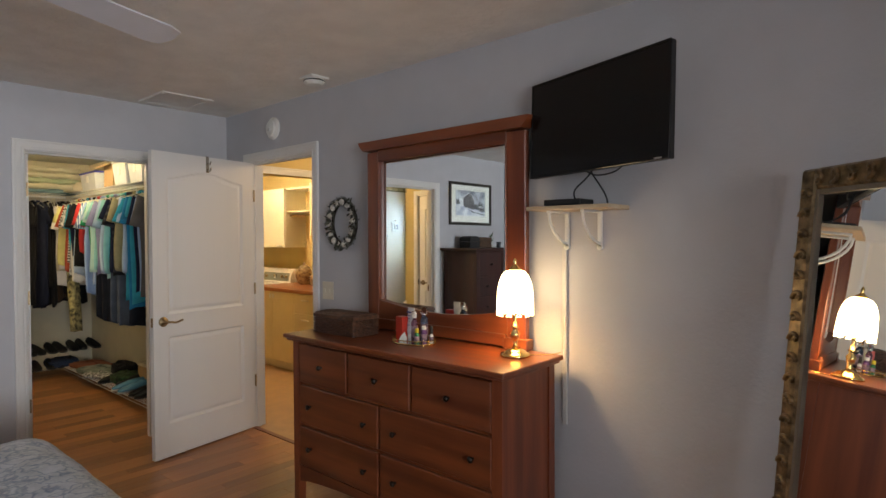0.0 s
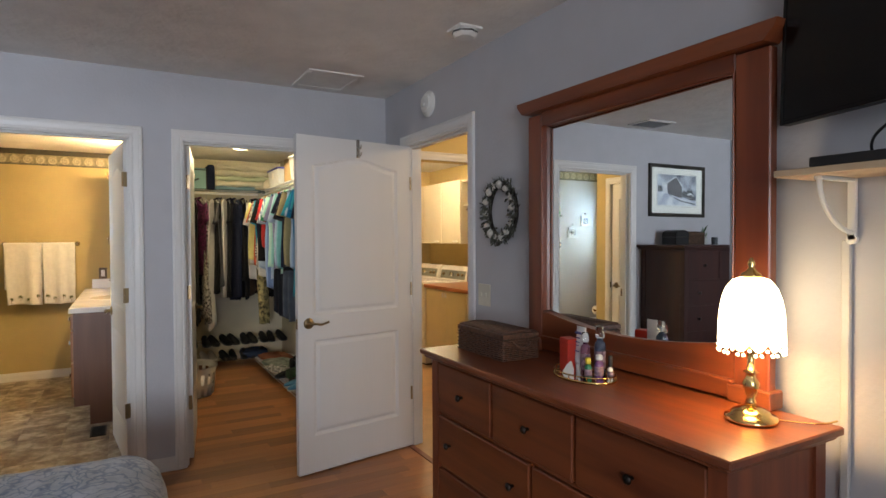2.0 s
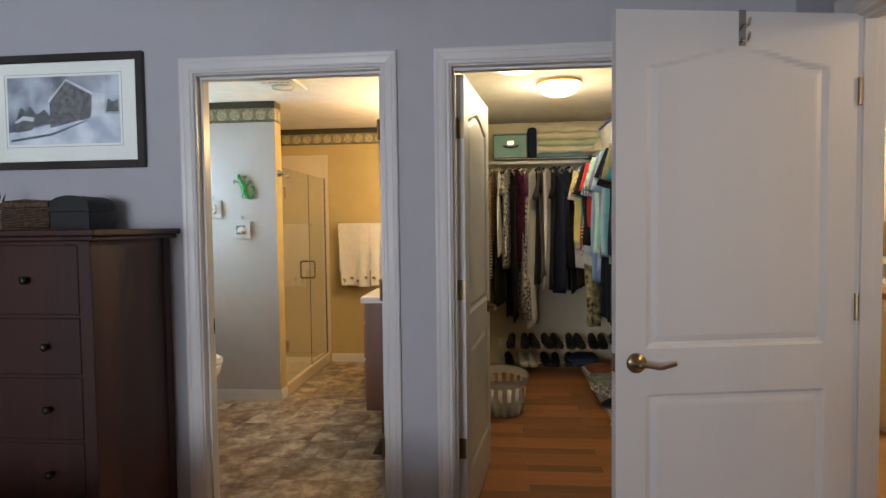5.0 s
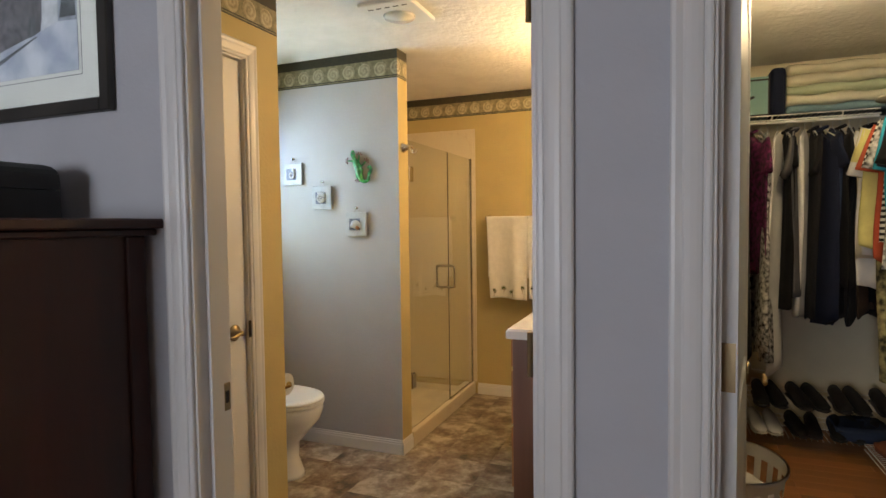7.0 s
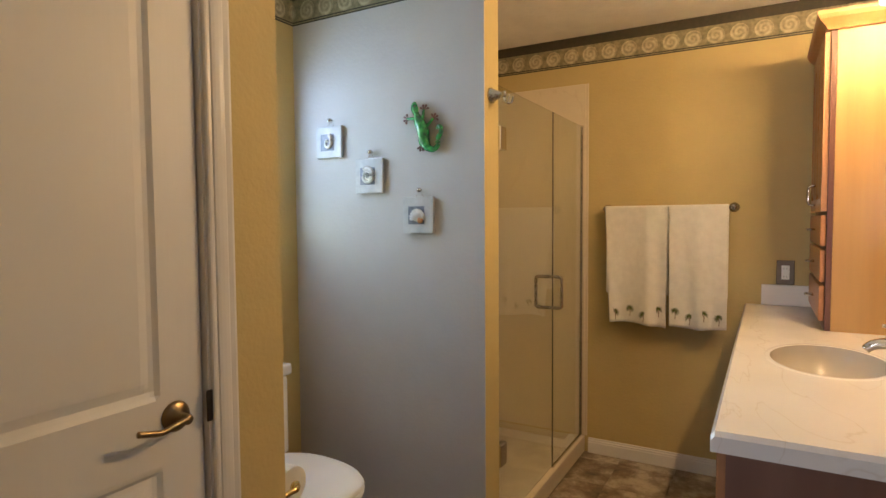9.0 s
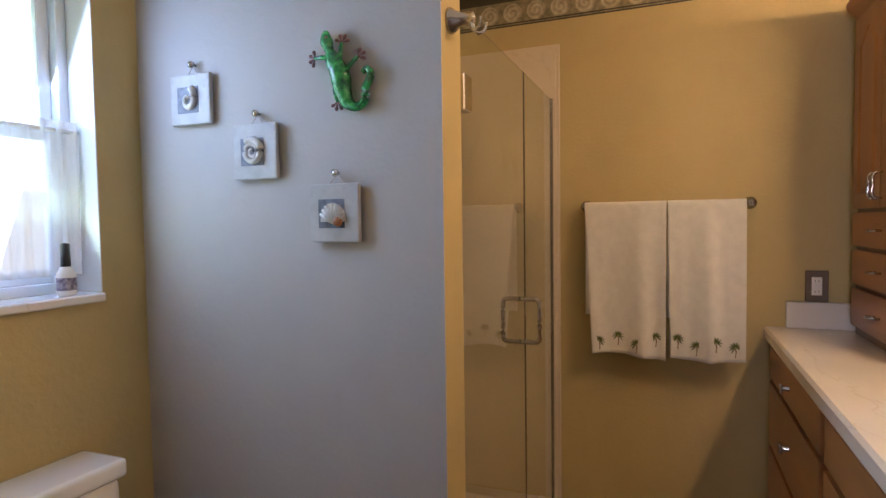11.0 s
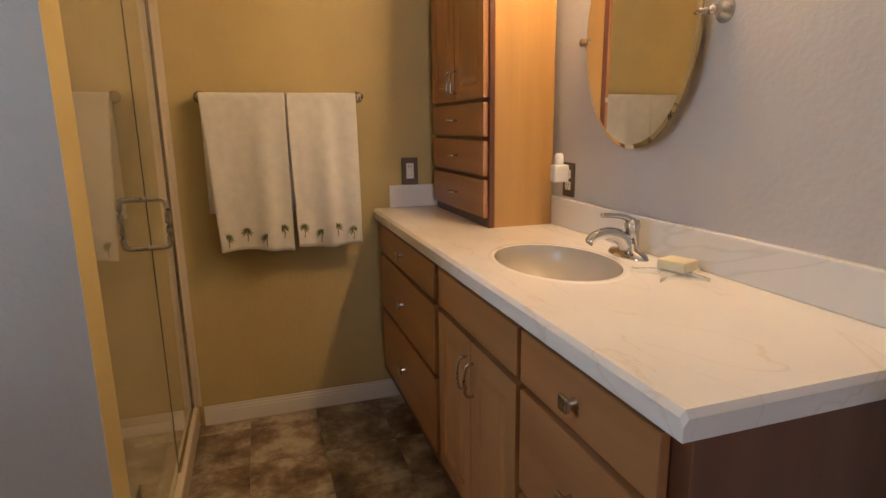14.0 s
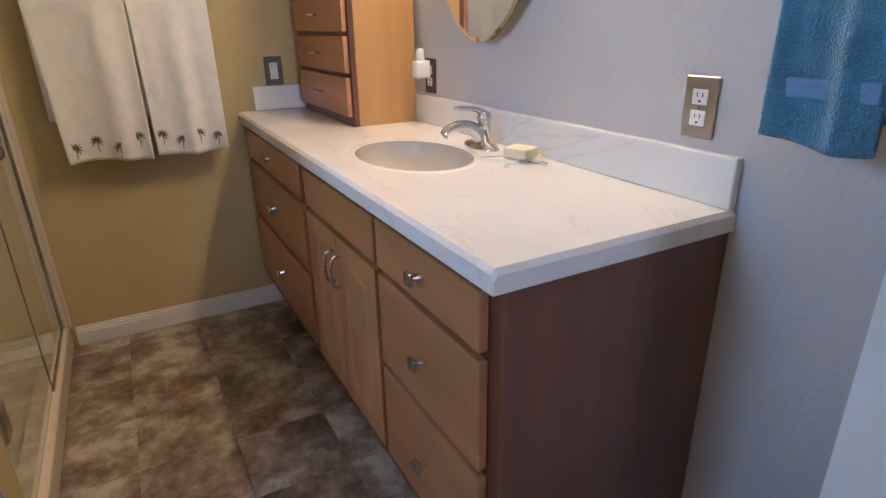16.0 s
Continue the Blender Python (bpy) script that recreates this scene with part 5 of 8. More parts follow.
va = thing("vanity_cabinet", (-7.4, 0.57, 0), "maple vanity cabinet with drawers and doors under white marble", "cabinet")
fy = 0.318
part("carcass", boxes([(BX0 + 0.002, -6.437, fy + 0.022, NY - 0.002, 0.15, 0.765)]), maple_shaded, va)
part("face_frame", boxes([(BX0 + 0.002, -6.437, fy, fy + 0.020, 0.15, 0.862)]), maple_shaded, va)
part("top_rail", boxes([(BX0 + 0.002, -6.437, NY - 0.022, NY - 0.002, 0.766, 0.862), (-6.457, -6.437, fy + 0.022, NY - 0.024, 0.766, 0.862)]), maple_shaded, va)
part("toe_kick", boxes([(BX0 + 0.002, -6.445, 0.42, NY - 0.002, 0, 0.15)], 0.001), maple_x, va)
# End panel in a darker tone than the maple fronts.
part("side_panel", boxes([(-6.437, -6.432, fy, NY - 0.002, 0.15, 0.862), (-6.445, -6.432, 0.42, NY - 0.002, 0.0, 0.15)]), dark_side := wood("dark_maple_side", (0.175, 0.078, 0.045), (0.135, 0.058, 0.034), "z", 0.4, 0.2), va)
rows = [("a", -8.295, -7.517, 0.735, 0.850), ("a", -8.295, -7.517, 0.488, 0.718), ("a", -8.295, -7.517, 0.212, 0.471),
        ("f", -7.468, -6.925, 0.735, 0.848), ("c", -6.905, -6.474, 0.735, 0.850), ("c", -6.905, -6.474, 0.488, 0.718), ("c", -6.905, -6.474, 0.212, 0.471)]
for k, a, b, c, d in rows:
    bm = boxes([(a, b, fy - 0.020, fy - 0.0005, c, d)], 0.004, 2)
    o = part("drawer", bm, maple_x, va)
    if k != "f":
        square_knob(o, ((a + b) / 2, fy - 0.020, (c + d) / 2))
for a, b, hx in ((-7.468, -7.199, -7.222), (-7.194, -6.925, -7.171)):
    bm = turned(cabinet_front(b - a, 0.506, 0.0), Matrix.Translation((a, fy - 0.020, 0.212)))
    o = part("door", bm, maple_door, va)
    pb = tube(spline([(hx, fy - 0.022, 0.665), (hx, fy - 0.042, 0.66), (hx, fy - 0.048, 0.62), (hx, fy - 0.042, 0.58), (hx, fy - 0.022, 0.575)], 5), 0.0045, 8)
    part("pull", pb, chrome, o, "chrome bow pull", smooth=True)

top = thing("vanity_countertop", (-7.4, 0.57, 0.855), "white veined cultured marble vanity top with an oval sink", "countertop")
cx0, cx1, cy0, cy1, cz = BX0, -6.424, 0.290, NY, 0.906
scx, scy, srx, sry = -7.21, 0.545, 0.215, 0.150
nx, ny = 246, 70
Xg, Yg = np.meshgrid(np.linspace(cx0, cx1, nx + 1), np.linspace(cy0, cy1, ny + 1))
R = np.sqrt(((Xg - scx) / srx) ** 2 + ((Yg - scy) / sry) ** 2)
Z = cz + 0 * R
for dist in (Yg - cy0, cx1 - Xg):
    Z -= np.where(dist < 0.010, 0.010 - np.sqrt(np.clip(0.010 ** 2 - (0.010 - dist) ** 2, 0, None)), 0)
verts = [(float(a), float(b), float(c)) for a, b, c in zip(Xg.ravel(), Yg.ravel(), Z.ravel())]
faces = [(i * (nx + 1) + j, i * (nx + 1) + j + 1, (i + 1) * (nx + 1) + j + 1, (i + 1) * (nx + 1) + j) for i in range(ny) for j in range(nx) if R[i:i + 2, j:j + 2].max() > 1.075]
k0 = len(verts)
front = [j for j in range(nx + 1)]
side = [i * (nx + 1) + nx for i in range(ny + 1)]
for line in (front, side):
    s = len(verts)
    verts += [(verts[q][0], verts[q][1], 0.864) for q in line]
    faces += [(line[i + 1], line[i], s + i, s + i + 1) for i in range(len(line) - 1)]
s = len(verts)
verts += [(cx0, cy0, 0.864), (cx1, cy0, 0.864), (cx1, cy1, 0.864), (cx0, cy1, 0.864)]
me = bpy.data.meshes.new("t")
me.from_pydata(verts, [], faces)
bm = bmesh.new()
bm.from_mesh(me)
bpy.data.meshes.remove(me)
bmesh.ops.remove_doubles(bm, verts=bm.verts, dist=1e-6)
bmesh.ops.recalc_face_normals(bm, faces=bm.faces)
part("slab", bm, cultured, top)
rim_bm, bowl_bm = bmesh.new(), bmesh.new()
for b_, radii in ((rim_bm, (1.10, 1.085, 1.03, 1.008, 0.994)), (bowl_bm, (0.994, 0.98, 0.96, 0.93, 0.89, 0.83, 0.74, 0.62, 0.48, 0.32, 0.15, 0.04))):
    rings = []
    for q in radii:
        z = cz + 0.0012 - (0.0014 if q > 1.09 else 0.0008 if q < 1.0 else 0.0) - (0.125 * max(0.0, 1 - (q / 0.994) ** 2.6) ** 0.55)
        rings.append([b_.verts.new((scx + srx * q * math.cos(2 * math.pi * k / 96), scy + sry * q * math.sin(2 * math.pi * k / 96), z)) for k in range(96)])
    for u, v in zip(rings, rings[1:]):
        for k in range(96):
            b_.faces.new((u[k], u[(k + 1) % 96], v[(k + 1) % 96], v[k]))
part("sink_rim", rim_bm, cultured, top, smooth=True)
# The bowl's shade is put into a colour darker than the slab's.
part("sink_bowl", bowl_bm, material("shaded_sink_bowl", (0.47, 0.425, 0.36), 0.22, vary=0.02, clear=0.3), top, smooth=True)
part("backsplash", boxes([(cx0 + 0.021, cx1 - 0.003, NY - 0.021, NY - 0.001, 0.9065, 1.006)], 0.004, 2), cultured, top)
part("side_splash", boxes([(cx0 + 0.001, cx0 + 0.020, 0.362, NY - 0.001, 0.9065, 1.006)], 0.004, 2), cultured, top)
part("drain", lathe([(0.022, 0), (0.022, 0.004), (0.012, 0.005), (0.001, 0.010)], (scx, scy, cz - 0.124), 20), chrome, top, smooth=True)

fa = thing("faucet", (-7.2, 0.755, 0.897), "chrome single-lever bathroom faucet behind the oval sink", "faucet")
fx_, fy_ = -7.19, 0.757
part("base", lathe([(0.080, 0.0), (0.080, 0.006), (0.070, 0.016), (0.034, 0.022), (0.026, 0.040), (0.001, 0.041)], (fx_, fy_, 0.9025), 28, squash=(1, 0.42)), chrome, fa, smooth=True)
part("spout", tube(spline([(fx_, fy_, 0.920), (fx_, fy_ - 0.02, 0.955), (fx_, fy_ - 0.060, 0.973), (fx_, fy_ - 0.105, 0.967), (fx_, fy_ - 0.125, 0.951)], 5), [0.023, 0.022, 0.021, 0.0205, 0.020, 0.0195, 0.019, 0.0185, 0.018, 0.0175, 0.017, 0.0165, 0.016, 0.0155, 0.015, 0.0145, 0.014, 0.0135, 0.013, 0.0125, 0.012], 14), chrome, fa, smooth=True)
part("body", lathe([(0.020, 0.02), (0.019, 0.07), (0.022, 0.085), (0.018, 0.102), (0.001, 0.106)], (fx_, fy_ + 0.010, 0.9025), 20), chrome, fa, smooth=True)
part("lever", tube(spline([(fx_, fy_ + 0.012, 1.000), (fx_, fy_ - 0.02, 1.015), (fx_, fy_ - 0.06, 1.021), (fx_, fy_ - 0.088, 1.023)], 4), [0.010, 0.010, 0.009, 0.009, 0.008, 0.008, 0.0075, 0.007, 0.007, 0.007, 0.0065, 0.006, 0.006], 10), chrome, fa, smooth=True)

sd = thing("soap_dish", (-6.985, 0.745, 0.897), "clear glass starfish soap dish on the vanity top", "soap dish")
star = [(-6.985 + (0.096 if j % 2 == 0 else 0.034) * math.cos(0.3 + j * math.pi / 5), 0.735 + (0.096 if j % 2 == 0 else 0.034) * math.sin(0.3 + j * math.pi / 5)) for j in range(10)]
ds = part("dish", outline(star, 0.012, "z", 0.9035), glass, sd)
ds.visible_shadow = False
so = thing("soap_bar", (-6.985, 0.75, 0.91), "square cream soap bar resting on the glass starfish dish", "soap")
part("bar", turned(boxes([(-0.036, 0.036, -0.030, 0.030, 0.916, 0.942)], 0.004, 2), pose(-6.985, 0.748, 0.0, 0, 0, 18)), material("cream_soap", (0.78, 0.70, 0.48), 0.5, vary=0.03), so)

tw = thing("linen_tower", (-8.02, 0.69, 0.897), "tall maple cabinet with arched doors, on the vanity top", "cabinet")
x0, x1, y0, zt = -8.330, -7.728, 0.573, 2.02
part("carcass", boxes([(x0, x1, y0 + 0.019, NY - 0.024, 0.9025, zt)], 0.001), maple, tw)
# Frame colour carries the shadow in the gaps round the tower's fronts.
part("face_frame", boxes([(x0, x1, y0, y0 + 0.0185, 0.9025, zt)], 0.001), maple_shaded, tw)
crown = [(0, 0), (0.012, 0.0), (0.018, 0.012), (0.040, 0.035), (0.046, 0.050), (0.046, 0.062), (0, 0.062)]
bm = bmesh.new()
r0 = []
for dx, dz in crown:
    r0.append([bm.verts.new(p) for p in ((x0 + 0.001, y0 - dx, zt - 0.010 + dz), (x1 + dx, y0 - dx, zt - 0.010 + dz), (x1 + dx, NY - 0.024, zt - 0.010 + dz))])
for a, b in zip(r0, r0[1:]):
    for j in range(2):
        bm.faces.new((a[j], a[j + 1], b[j + 1], b[j]))
bm.faces.new([r[0] for r in r0])
bm.faces.new([r[2] for r in r0][::-1])
c4 = bm.verts.new((x0 + 0.001, NY - 0.024, zt + 0.052))
bm.faces.new((r0[-1][0], r0[-1][1], r0[-1][2], c4))
bmesh.ops.recalc_face_normals(bm, faces=bm.faces)
part("crown", bm, maple_x, tw)
for a, b, hx in ((x0 + 0.012, -8.033, -8.052), (-8.027, x1 - 0.012, -8.008)):
    o = part("door", turned(cabinet_front(b - a, zt - 0.012 - 1.352, 0.050), Matrix.Translation((a, y0 - 0.019, 1.352))), maple_door, tw)
    pb = tube(spline([(hx, y0 - 0.020, 1.460), (hx, y0 - 0.042, 1.455), (hx, y0 - 0.046, 1.42), (hx, y0 - 0.042, 1.385), (hx, y0 - 0.020, 1.380)], 4), 0.004, 8)
    part("pull", pb, chrome, o, "chrome bow pull", smooth=True)
for c, d in ((1.222, 1.338), (1.088, 1.208), (0.940, 1.074)):
    o = part("drawer", boxes([(x0 + 0.012, x1 - 0.012, y0 - 0.019, y0 - 0.0005, c, d)], 0.005, 2), maple_x, tw)
    bar_pull(o, (-8.03, y0 - 0.019, (c + d) / 2), 0.045)

mi = thing("oval_mirror", (-7.27, 0.80, 1.5), "oval mirror with a thin clear edge on two nickel pivots", "mirror")
n = 72
mcx, mcz, mrx, mrz, my = -7.268, 1.507, 0.241, 0.316, 0.798
bm = bmesh.new()
r1 = [bm.verts.new((mcx + mrx * math.cos(2 * math.pi * i / n), my + 0.003 + 0.001 * mrz * math.sin(2 * math.pi * i / n), mcz + mrz * math.sin(2 * math.pi * i / n))) for i in range(n)]
r2 = [bm.verts.new((mcx + (mrx - 0.012) * math.cos(2 * math.pi * i / n), my + 0.001 * (mrz - 0.012) * math.sin(2 * math.pi * i / n), mcz + (mrz - 0.012) * math.sin(2 * math.pi * i / n))) for i in range(n)]
for i in range(n):
    bm.faces.new((r1[i], r1[(i + 1) % n], r2[(i + 1) % n], r2[i]))
bm.faces.new(r2)
bmesh.ops.recalc_face_normals(bm, faces=bm.faces)
part("mirror_pane", bm, mirror_glass, mi)
part("backing", outline([(mcx + mrx * math.cos(2 * math.pi * i / n), mcz + mrz * math.sin(2 * math.pi * i / n)) for i in range(n)], 0.004, "y", my + 0.0035), brass, mi)
for s in (-1, 1):
    xm = mcx + s * (mrx + 0.030)
    bm = lathe([(0.028, 0), (0.028, -0.004), (0.014, -0.018), (0.010, -0.034), (0.013, -0.038), (0.001, -0.046)], (xm, NY - 0.001, mcz), 20, None, "y")
    lathe([(0.004, 0), (0.009, 0.006), (0.006, 0.014), (0.009, 0.020), (0.006, 0.040), (0.004, 0.046)] if s < 0 else [(0.004, 0), (0.009, -0.006), (0.006, -0.014), (0.009, -0.020), (0.006, -0.040), (0.004, -0.046)], (xm - 0.004 * s, my, mcz), 14, bm, "x")
    part("pivot", bm, nickel, mi, smooth=True)

vl = thing("vanity_light", (-7.27, 0.80, 2.08), "brass vanity light bar with three lit frosted glass shades", "wall light")
part("back_plate", boxes([(-7.60, -6.94, 0.812, NY - 0.002, 2.04, 2.12)], 0.008, 2), brass, vl)
globe_glow = material("lit_frosted_globe", (1.0, 0.76, 0.44), 0.4, emit=4.5)
for i in range(3):
    x = -7.47 + 0.20 * i
    part("arm", tube([(x, 0.812, 2.155), (x, 0.76, 2.155), (x, 0.725, 2.17)], 0.012, 12), brass, vl)
    bm = lathe([(0.001, 0.100), (0.030, 0.100), (0.042, 0.085), (0.047, 0.05), (0.050, -0.07), (0.048, -0.072), (0.001, -0.072)], (x, 0.725, 2.075), 28)
    g = part("glass_shade", bm, globe_glow, vl, smooth=True)
    g.visible_shadow = False

plate_bronze = material("aged_bronze_plate", (0.13, 0.095, 0.065), 0.45, 0.7)
plate_nickel = material("brushed_steel_plate", (0.50, 0.46, 0.41), 0.32, 1.0)
ivory = material("ivory_plastic", (0.70, 0.66, 0.54), 0.4)


def outlet(axis, place, mat, kind="duplex", out=-1, insert=None):
    x, y, z = place
    o = thing("wall_outlet" if kind != "switch" else "light_switch", place, {"duplex": "brushed steel duplex outlet with white sockets on the wall", "gfci": "dark bronze outlet plate with a white socket on the gold wall", "bronze": "dark bronze duplex outlet beside the maple cabinet", "switch": "ivory light switch plate on the gray wall"}[kind], "outlet" if kind != "switch" else "switch")

    def plate(nm, w, h, d0, d1, m, cz=0.0, b=0.001, cx=0.0):
        lo, hi = sorted((out * d0, out * d1))
        r = (x + cx - w / 2, x + cx + w / 2, y + lo, y + hi, z + cz - h / 2, z + cz + h / 2) if axis == "y" else (x + lo, x + hi, y + cx - w / 2, y + cx + w / 2, z + cz - h / 2, z + cz + h / 2)
        return part(nm, boxes([r], b), m, o)

    plate("cover_plate", 0.075 if kind != "switch" else 0.115, 0.117, 0.0005, 0.006, mat, b=0.002)
    if kind == "switch":
        for cx in (-0.023, 0.023):
            plate("toggle", 0.010, 0.022, 0.006, 0.014, ivory, 0.0, 0.002, cx)
    elif kind == "gfci":
        plate("socket", 0.034, 0.068, 0.006, 0.0085, white_plastic)
        for cz in (0.02, -0.02):
            for cx in (-0.006, 0.006):
                plate("slot", 0.002, 0.008, 0.0082, 0.0088, black_soft, cz, 0, cx)
    else:
        for cz in (0.020, -0.020):
            plate("socket", 0.034, 0.029, 0.006, 0.008, white_plastic, cz, 0.0018)
            for cx in (-0.006, 0.006):
                plate("slot", 0.002, 0.008, 0.0078, 0.0084, black_soft, cz + 0.004, 0, cx)
            plate("slot", 0.005, 0.004, 0.0078, 0.0084, black_soft, cz - 0.008, 0)
        plate("screw", 0.005, 0.005, 0.006, 0.0072, chrome, 0.0, 0.001)
    return o


outlet("y", (-6.535, NY, 1.084), plate_nickel)
outlet("y", (-7.648, NY, 1.072), plate_bronze, "bronze")
outlet("x", (BX0, 0.462, 1.066), plate_bronze, "gfci", 1)
pl = thing("plug_in_freshener", (-7.655, 0.80, 1.1), "white plug-in air freshener in the outlet beside the cabinet", "air freshener")
part("body", boxes([(-7.675, -7.635, 0.775, NY - 0.009, 1.065, 1.125)], 0.008, 2), white_plastic, pl, smooth=True)
part("bottle", lathe([(0.012, 0), (0.016, 0.006), (0.016, 0.036), (0.010, 0.046)], (-7.655, 0.80, 1.118), 16), porcelain, pl, smooth=True)

bl_terry = material("blue_terry_cloth", (0.07, 0.23, 0.38), 0.95, vary=0.12, scale=20, bump=0.005, bump_scale=300, sheen=0.5)
bl_band = material("light_blue_woven_band", (0.14, 0.27, 0.48), 0.7, vary=0.05, scale=30, bump=0.002, bump_scale=200)
bt = thing("blue_hand_towel", (-6.30, 0.77, 1.4), "blue hand towel with a paler woven band, hanging from a ring", "towel")
part("cloth", draped(-6.355, -6.185, 1.47, 1.064, 0.775, 1.10, 1.3, 0.012, 0.012, 0.009, 3, "x", -1), bl_terry, bt, smooth=True)
part("woven_band", boxes([(-6.350, -6.190, 0.7435, 0.7485, 1.130, 1.160)], 0.002), bl_band, bt)
rg = thing("towel_ring", (-6.30, NY, 1.5), "nickel towel ring on the bathroom wall", "towel ring")
part("ring", tube([(-6.27 + 0.085 * math.cos(a), 0.775, 1.545 + 0.085 * math.sin(a)) for a in np.linspace(0, 2 * math.pi, 32, endpoint=False)], 0.005, 8, closed=True), nickel, rg, smooth=True)
part("post", lathe([(0.026, 0), (0.026, -0.006), (0.012, -0.02), (0.010, -0.066), (0.001, -0.070)], (-6.27, NY - 0.001, 1.63), 18, axis="y"), nickel, rg, smooth=True)

vf = thing("exhaust_fan", (-6.57, -0.26, BCEIL), "white square exhaust fan grille with a round lens on the ceiling", "exhaust fan")
part("grille", boxes([(-6.72, -6.42, -0.39, -0.13, BCEIL - 0.022, BCEIL - 0.001)], 0.012, 2), white_plastic, vf)
part("lens", lathe([(0.075, 0), (0.070, -0.012), (0.001, -0.020)], (-6.59, -0.26, BCEIL - 0.0225), 28), porcelain, vf, smooth=True)
for k in range(5):
    part("slot", boxes([(-6.475, -6.468, -0.36 + 0.042 * k, -0.334 + 0.042 * k, BCEIL - 0.0235, BCEIL - 0.0215)]), black_soft, vf)
fv = thing("floor_register", (-6.2, 0.46, 0.0), "dark metal floor register in the bathroom floor", "floor register")
part("rim", boxes([(-6.33, -6.08, 0.43, 0.535, 0.001, 0.007)], 0.002), bronze, fv)
for k in range(9):
    part("louvre", boxes([(-6.315 + 0.026 * k, -6.299 + 0.026 * k, 0.442, 0.523, 0.0068, 0.010)]), black_soft, fv)

# ---- closet ----
CN, CW, CS = N, BX0, BY1 + 2 * T
rnd = random.Random(11)


def wire_shelf(name, label, x0, x1, y0, y1, z, along, rod=None, lip=0.03):
    """A coated wire shelf: cross wires over long wires, a front lip and a hanging rod."""
    s = thing(name, ((x0 + x1) / 2, (y0 + y1) / 2, z), label, "shelf")
    bm = bmesh.new()
    a0, a1, b0, b1 = (x0, x1, y0, y1) if along == "x" else (y0, y1, x0, x1)

    def bar(p, q, r):
        P = [(u, v, w) if along == "x" else (v, u, w) for u, v, w in (p, q)]
        tube(P, r, 5, bm)
    k = int((a1 - a0) / 0.028)
    for i in range(k + 1):
        u = a0 + (a1 - a0) * i / k
        bar((u, b0, z), (u, b1, z), 0.0016)
    part("wire_mesh", bm, white_wire, s, kind="stuff")
    front = b0 if rod is None or rod[0] == "low" else b1
    for v, w in ((front, z - 0.003), (front, z - lip), ((b0 + b1) / 2, z - 0.003)):
        bm = bmesh.new()
        bar((a0, v, w), (a1, v, w), 0.0032)
        part("rail", bm, white_wire, s)
    if rod:
        bm = bmesh.new()
        bar((a0, rod[1], rod[2]), (a1, rod[1], rod[2]), 0.009)
        part("rod", bm, white_wire, s)
        n = max(2, int((a1 - a0) / 0.35))
        for i in range(n):
            u = a0 + (i + 0.5) * (a1 - a0) / n
            bm = bmesh.new()
            bar((u, front, z - 0.002), (u, rod[1], rod[2] - 0.012), 0.004)
            part("rod_hook", bm, white_wire, s)
    return s


wire_shelf("wire_shelf", "white wire closet shelf holding storage bags and a teal box", CW + 0.002, CW + 0.36, CS, CN - 0.34, 1.965, "y", ("high", CW + 0.335, 1.925))
wire_shelf("wire_shelf", "white wire closet shelf holding plastic tubs, over the shirts", CW + 0.37, W - 2 * T - 0.01, CN - 0.31, CN - 0.002, 1.975, "x", ("low", CN - 0.285, 1.93))
wire_shelf("shoe_shelf", "low white wire shoe shelf along the closet back wall", CW + 0.002, -7.93, CS + 0.25, CN - 0.05, 0.245, "y", None, 0.035)
wire_shelf("shoe_shelf", "white wire shoe shelf just above the wooden floor, packed with shoes", CW + 0.002, -7.91, CS + 0.25, CN - 0.35, 0.075, "y", None, 0.03)
wire_shelf("shoe_shelf", "low white wire shelf heaped with bags, boxes and shoes", -7.88, -5.55, 1.93, CN - 0.002, 0.10, "x", None, 0.03)


def cloth(name, colour, second=None, scale=10, rough=0.9, vary=0.12, stripes=None, checks=False):
    m = material(name, colour, rough, second=second, scale=scale, vary=vary, bump=0.001, bump_scale=200, sheen=0.02, spec=0.2)
    if stripes:
        axis, width, other = stripes
        t, b = nodes_of(m)
        old = b.inputs["Base Color"].links[0].from_socket
        co = t.nodes.new("ShaderNodeTexCoord")
        sp = t.nodes.new("ShaderNodeSeparateXYZ")
        t.links.new(co.outputs["Object"], sp.inputs[0])
        md = t.nodes.new("ShaderNodeMath")
        md.operation = "FRACT"
        dv = t.nodes.new("ShaderNodeMath")
        dv.operation = "DIVIDE"
        dv.inputs[1].default_value = width
        t.links.new(sp.outputs["XYZ".index(axis)], dv.inputs[0])
        t.links.new(dv.outputs[0], md.inputs[0])
        gt = t.nodes.new("ShaderNodeMath")
        gt.operation = "GREATER_THAN"
        gt.inputs[1].default_value = 0.5
        t.links.new(md.outputs[0], gt.inputs[0])
        mix = t.nodes.new("ShaderNodeMix")
        mix.data_type = "RGBA"
        mix.inputs[7].default_value = (*other, 1)
        t.links.new(gt.outputs[0], mix.inputs[0])
        t.links.new(old, mix.inputs[6])
        t.links.new(mix.outputs[2], b.inputs["Base Color"])
    return m


hanger_mat = material("ivory_hanger_plastic", (0.66, 0.60, 0.46), 0.4)
hanger_clear = material("pale_hanger_plastic", (0.60, 0.60, 0.58), 0.25)


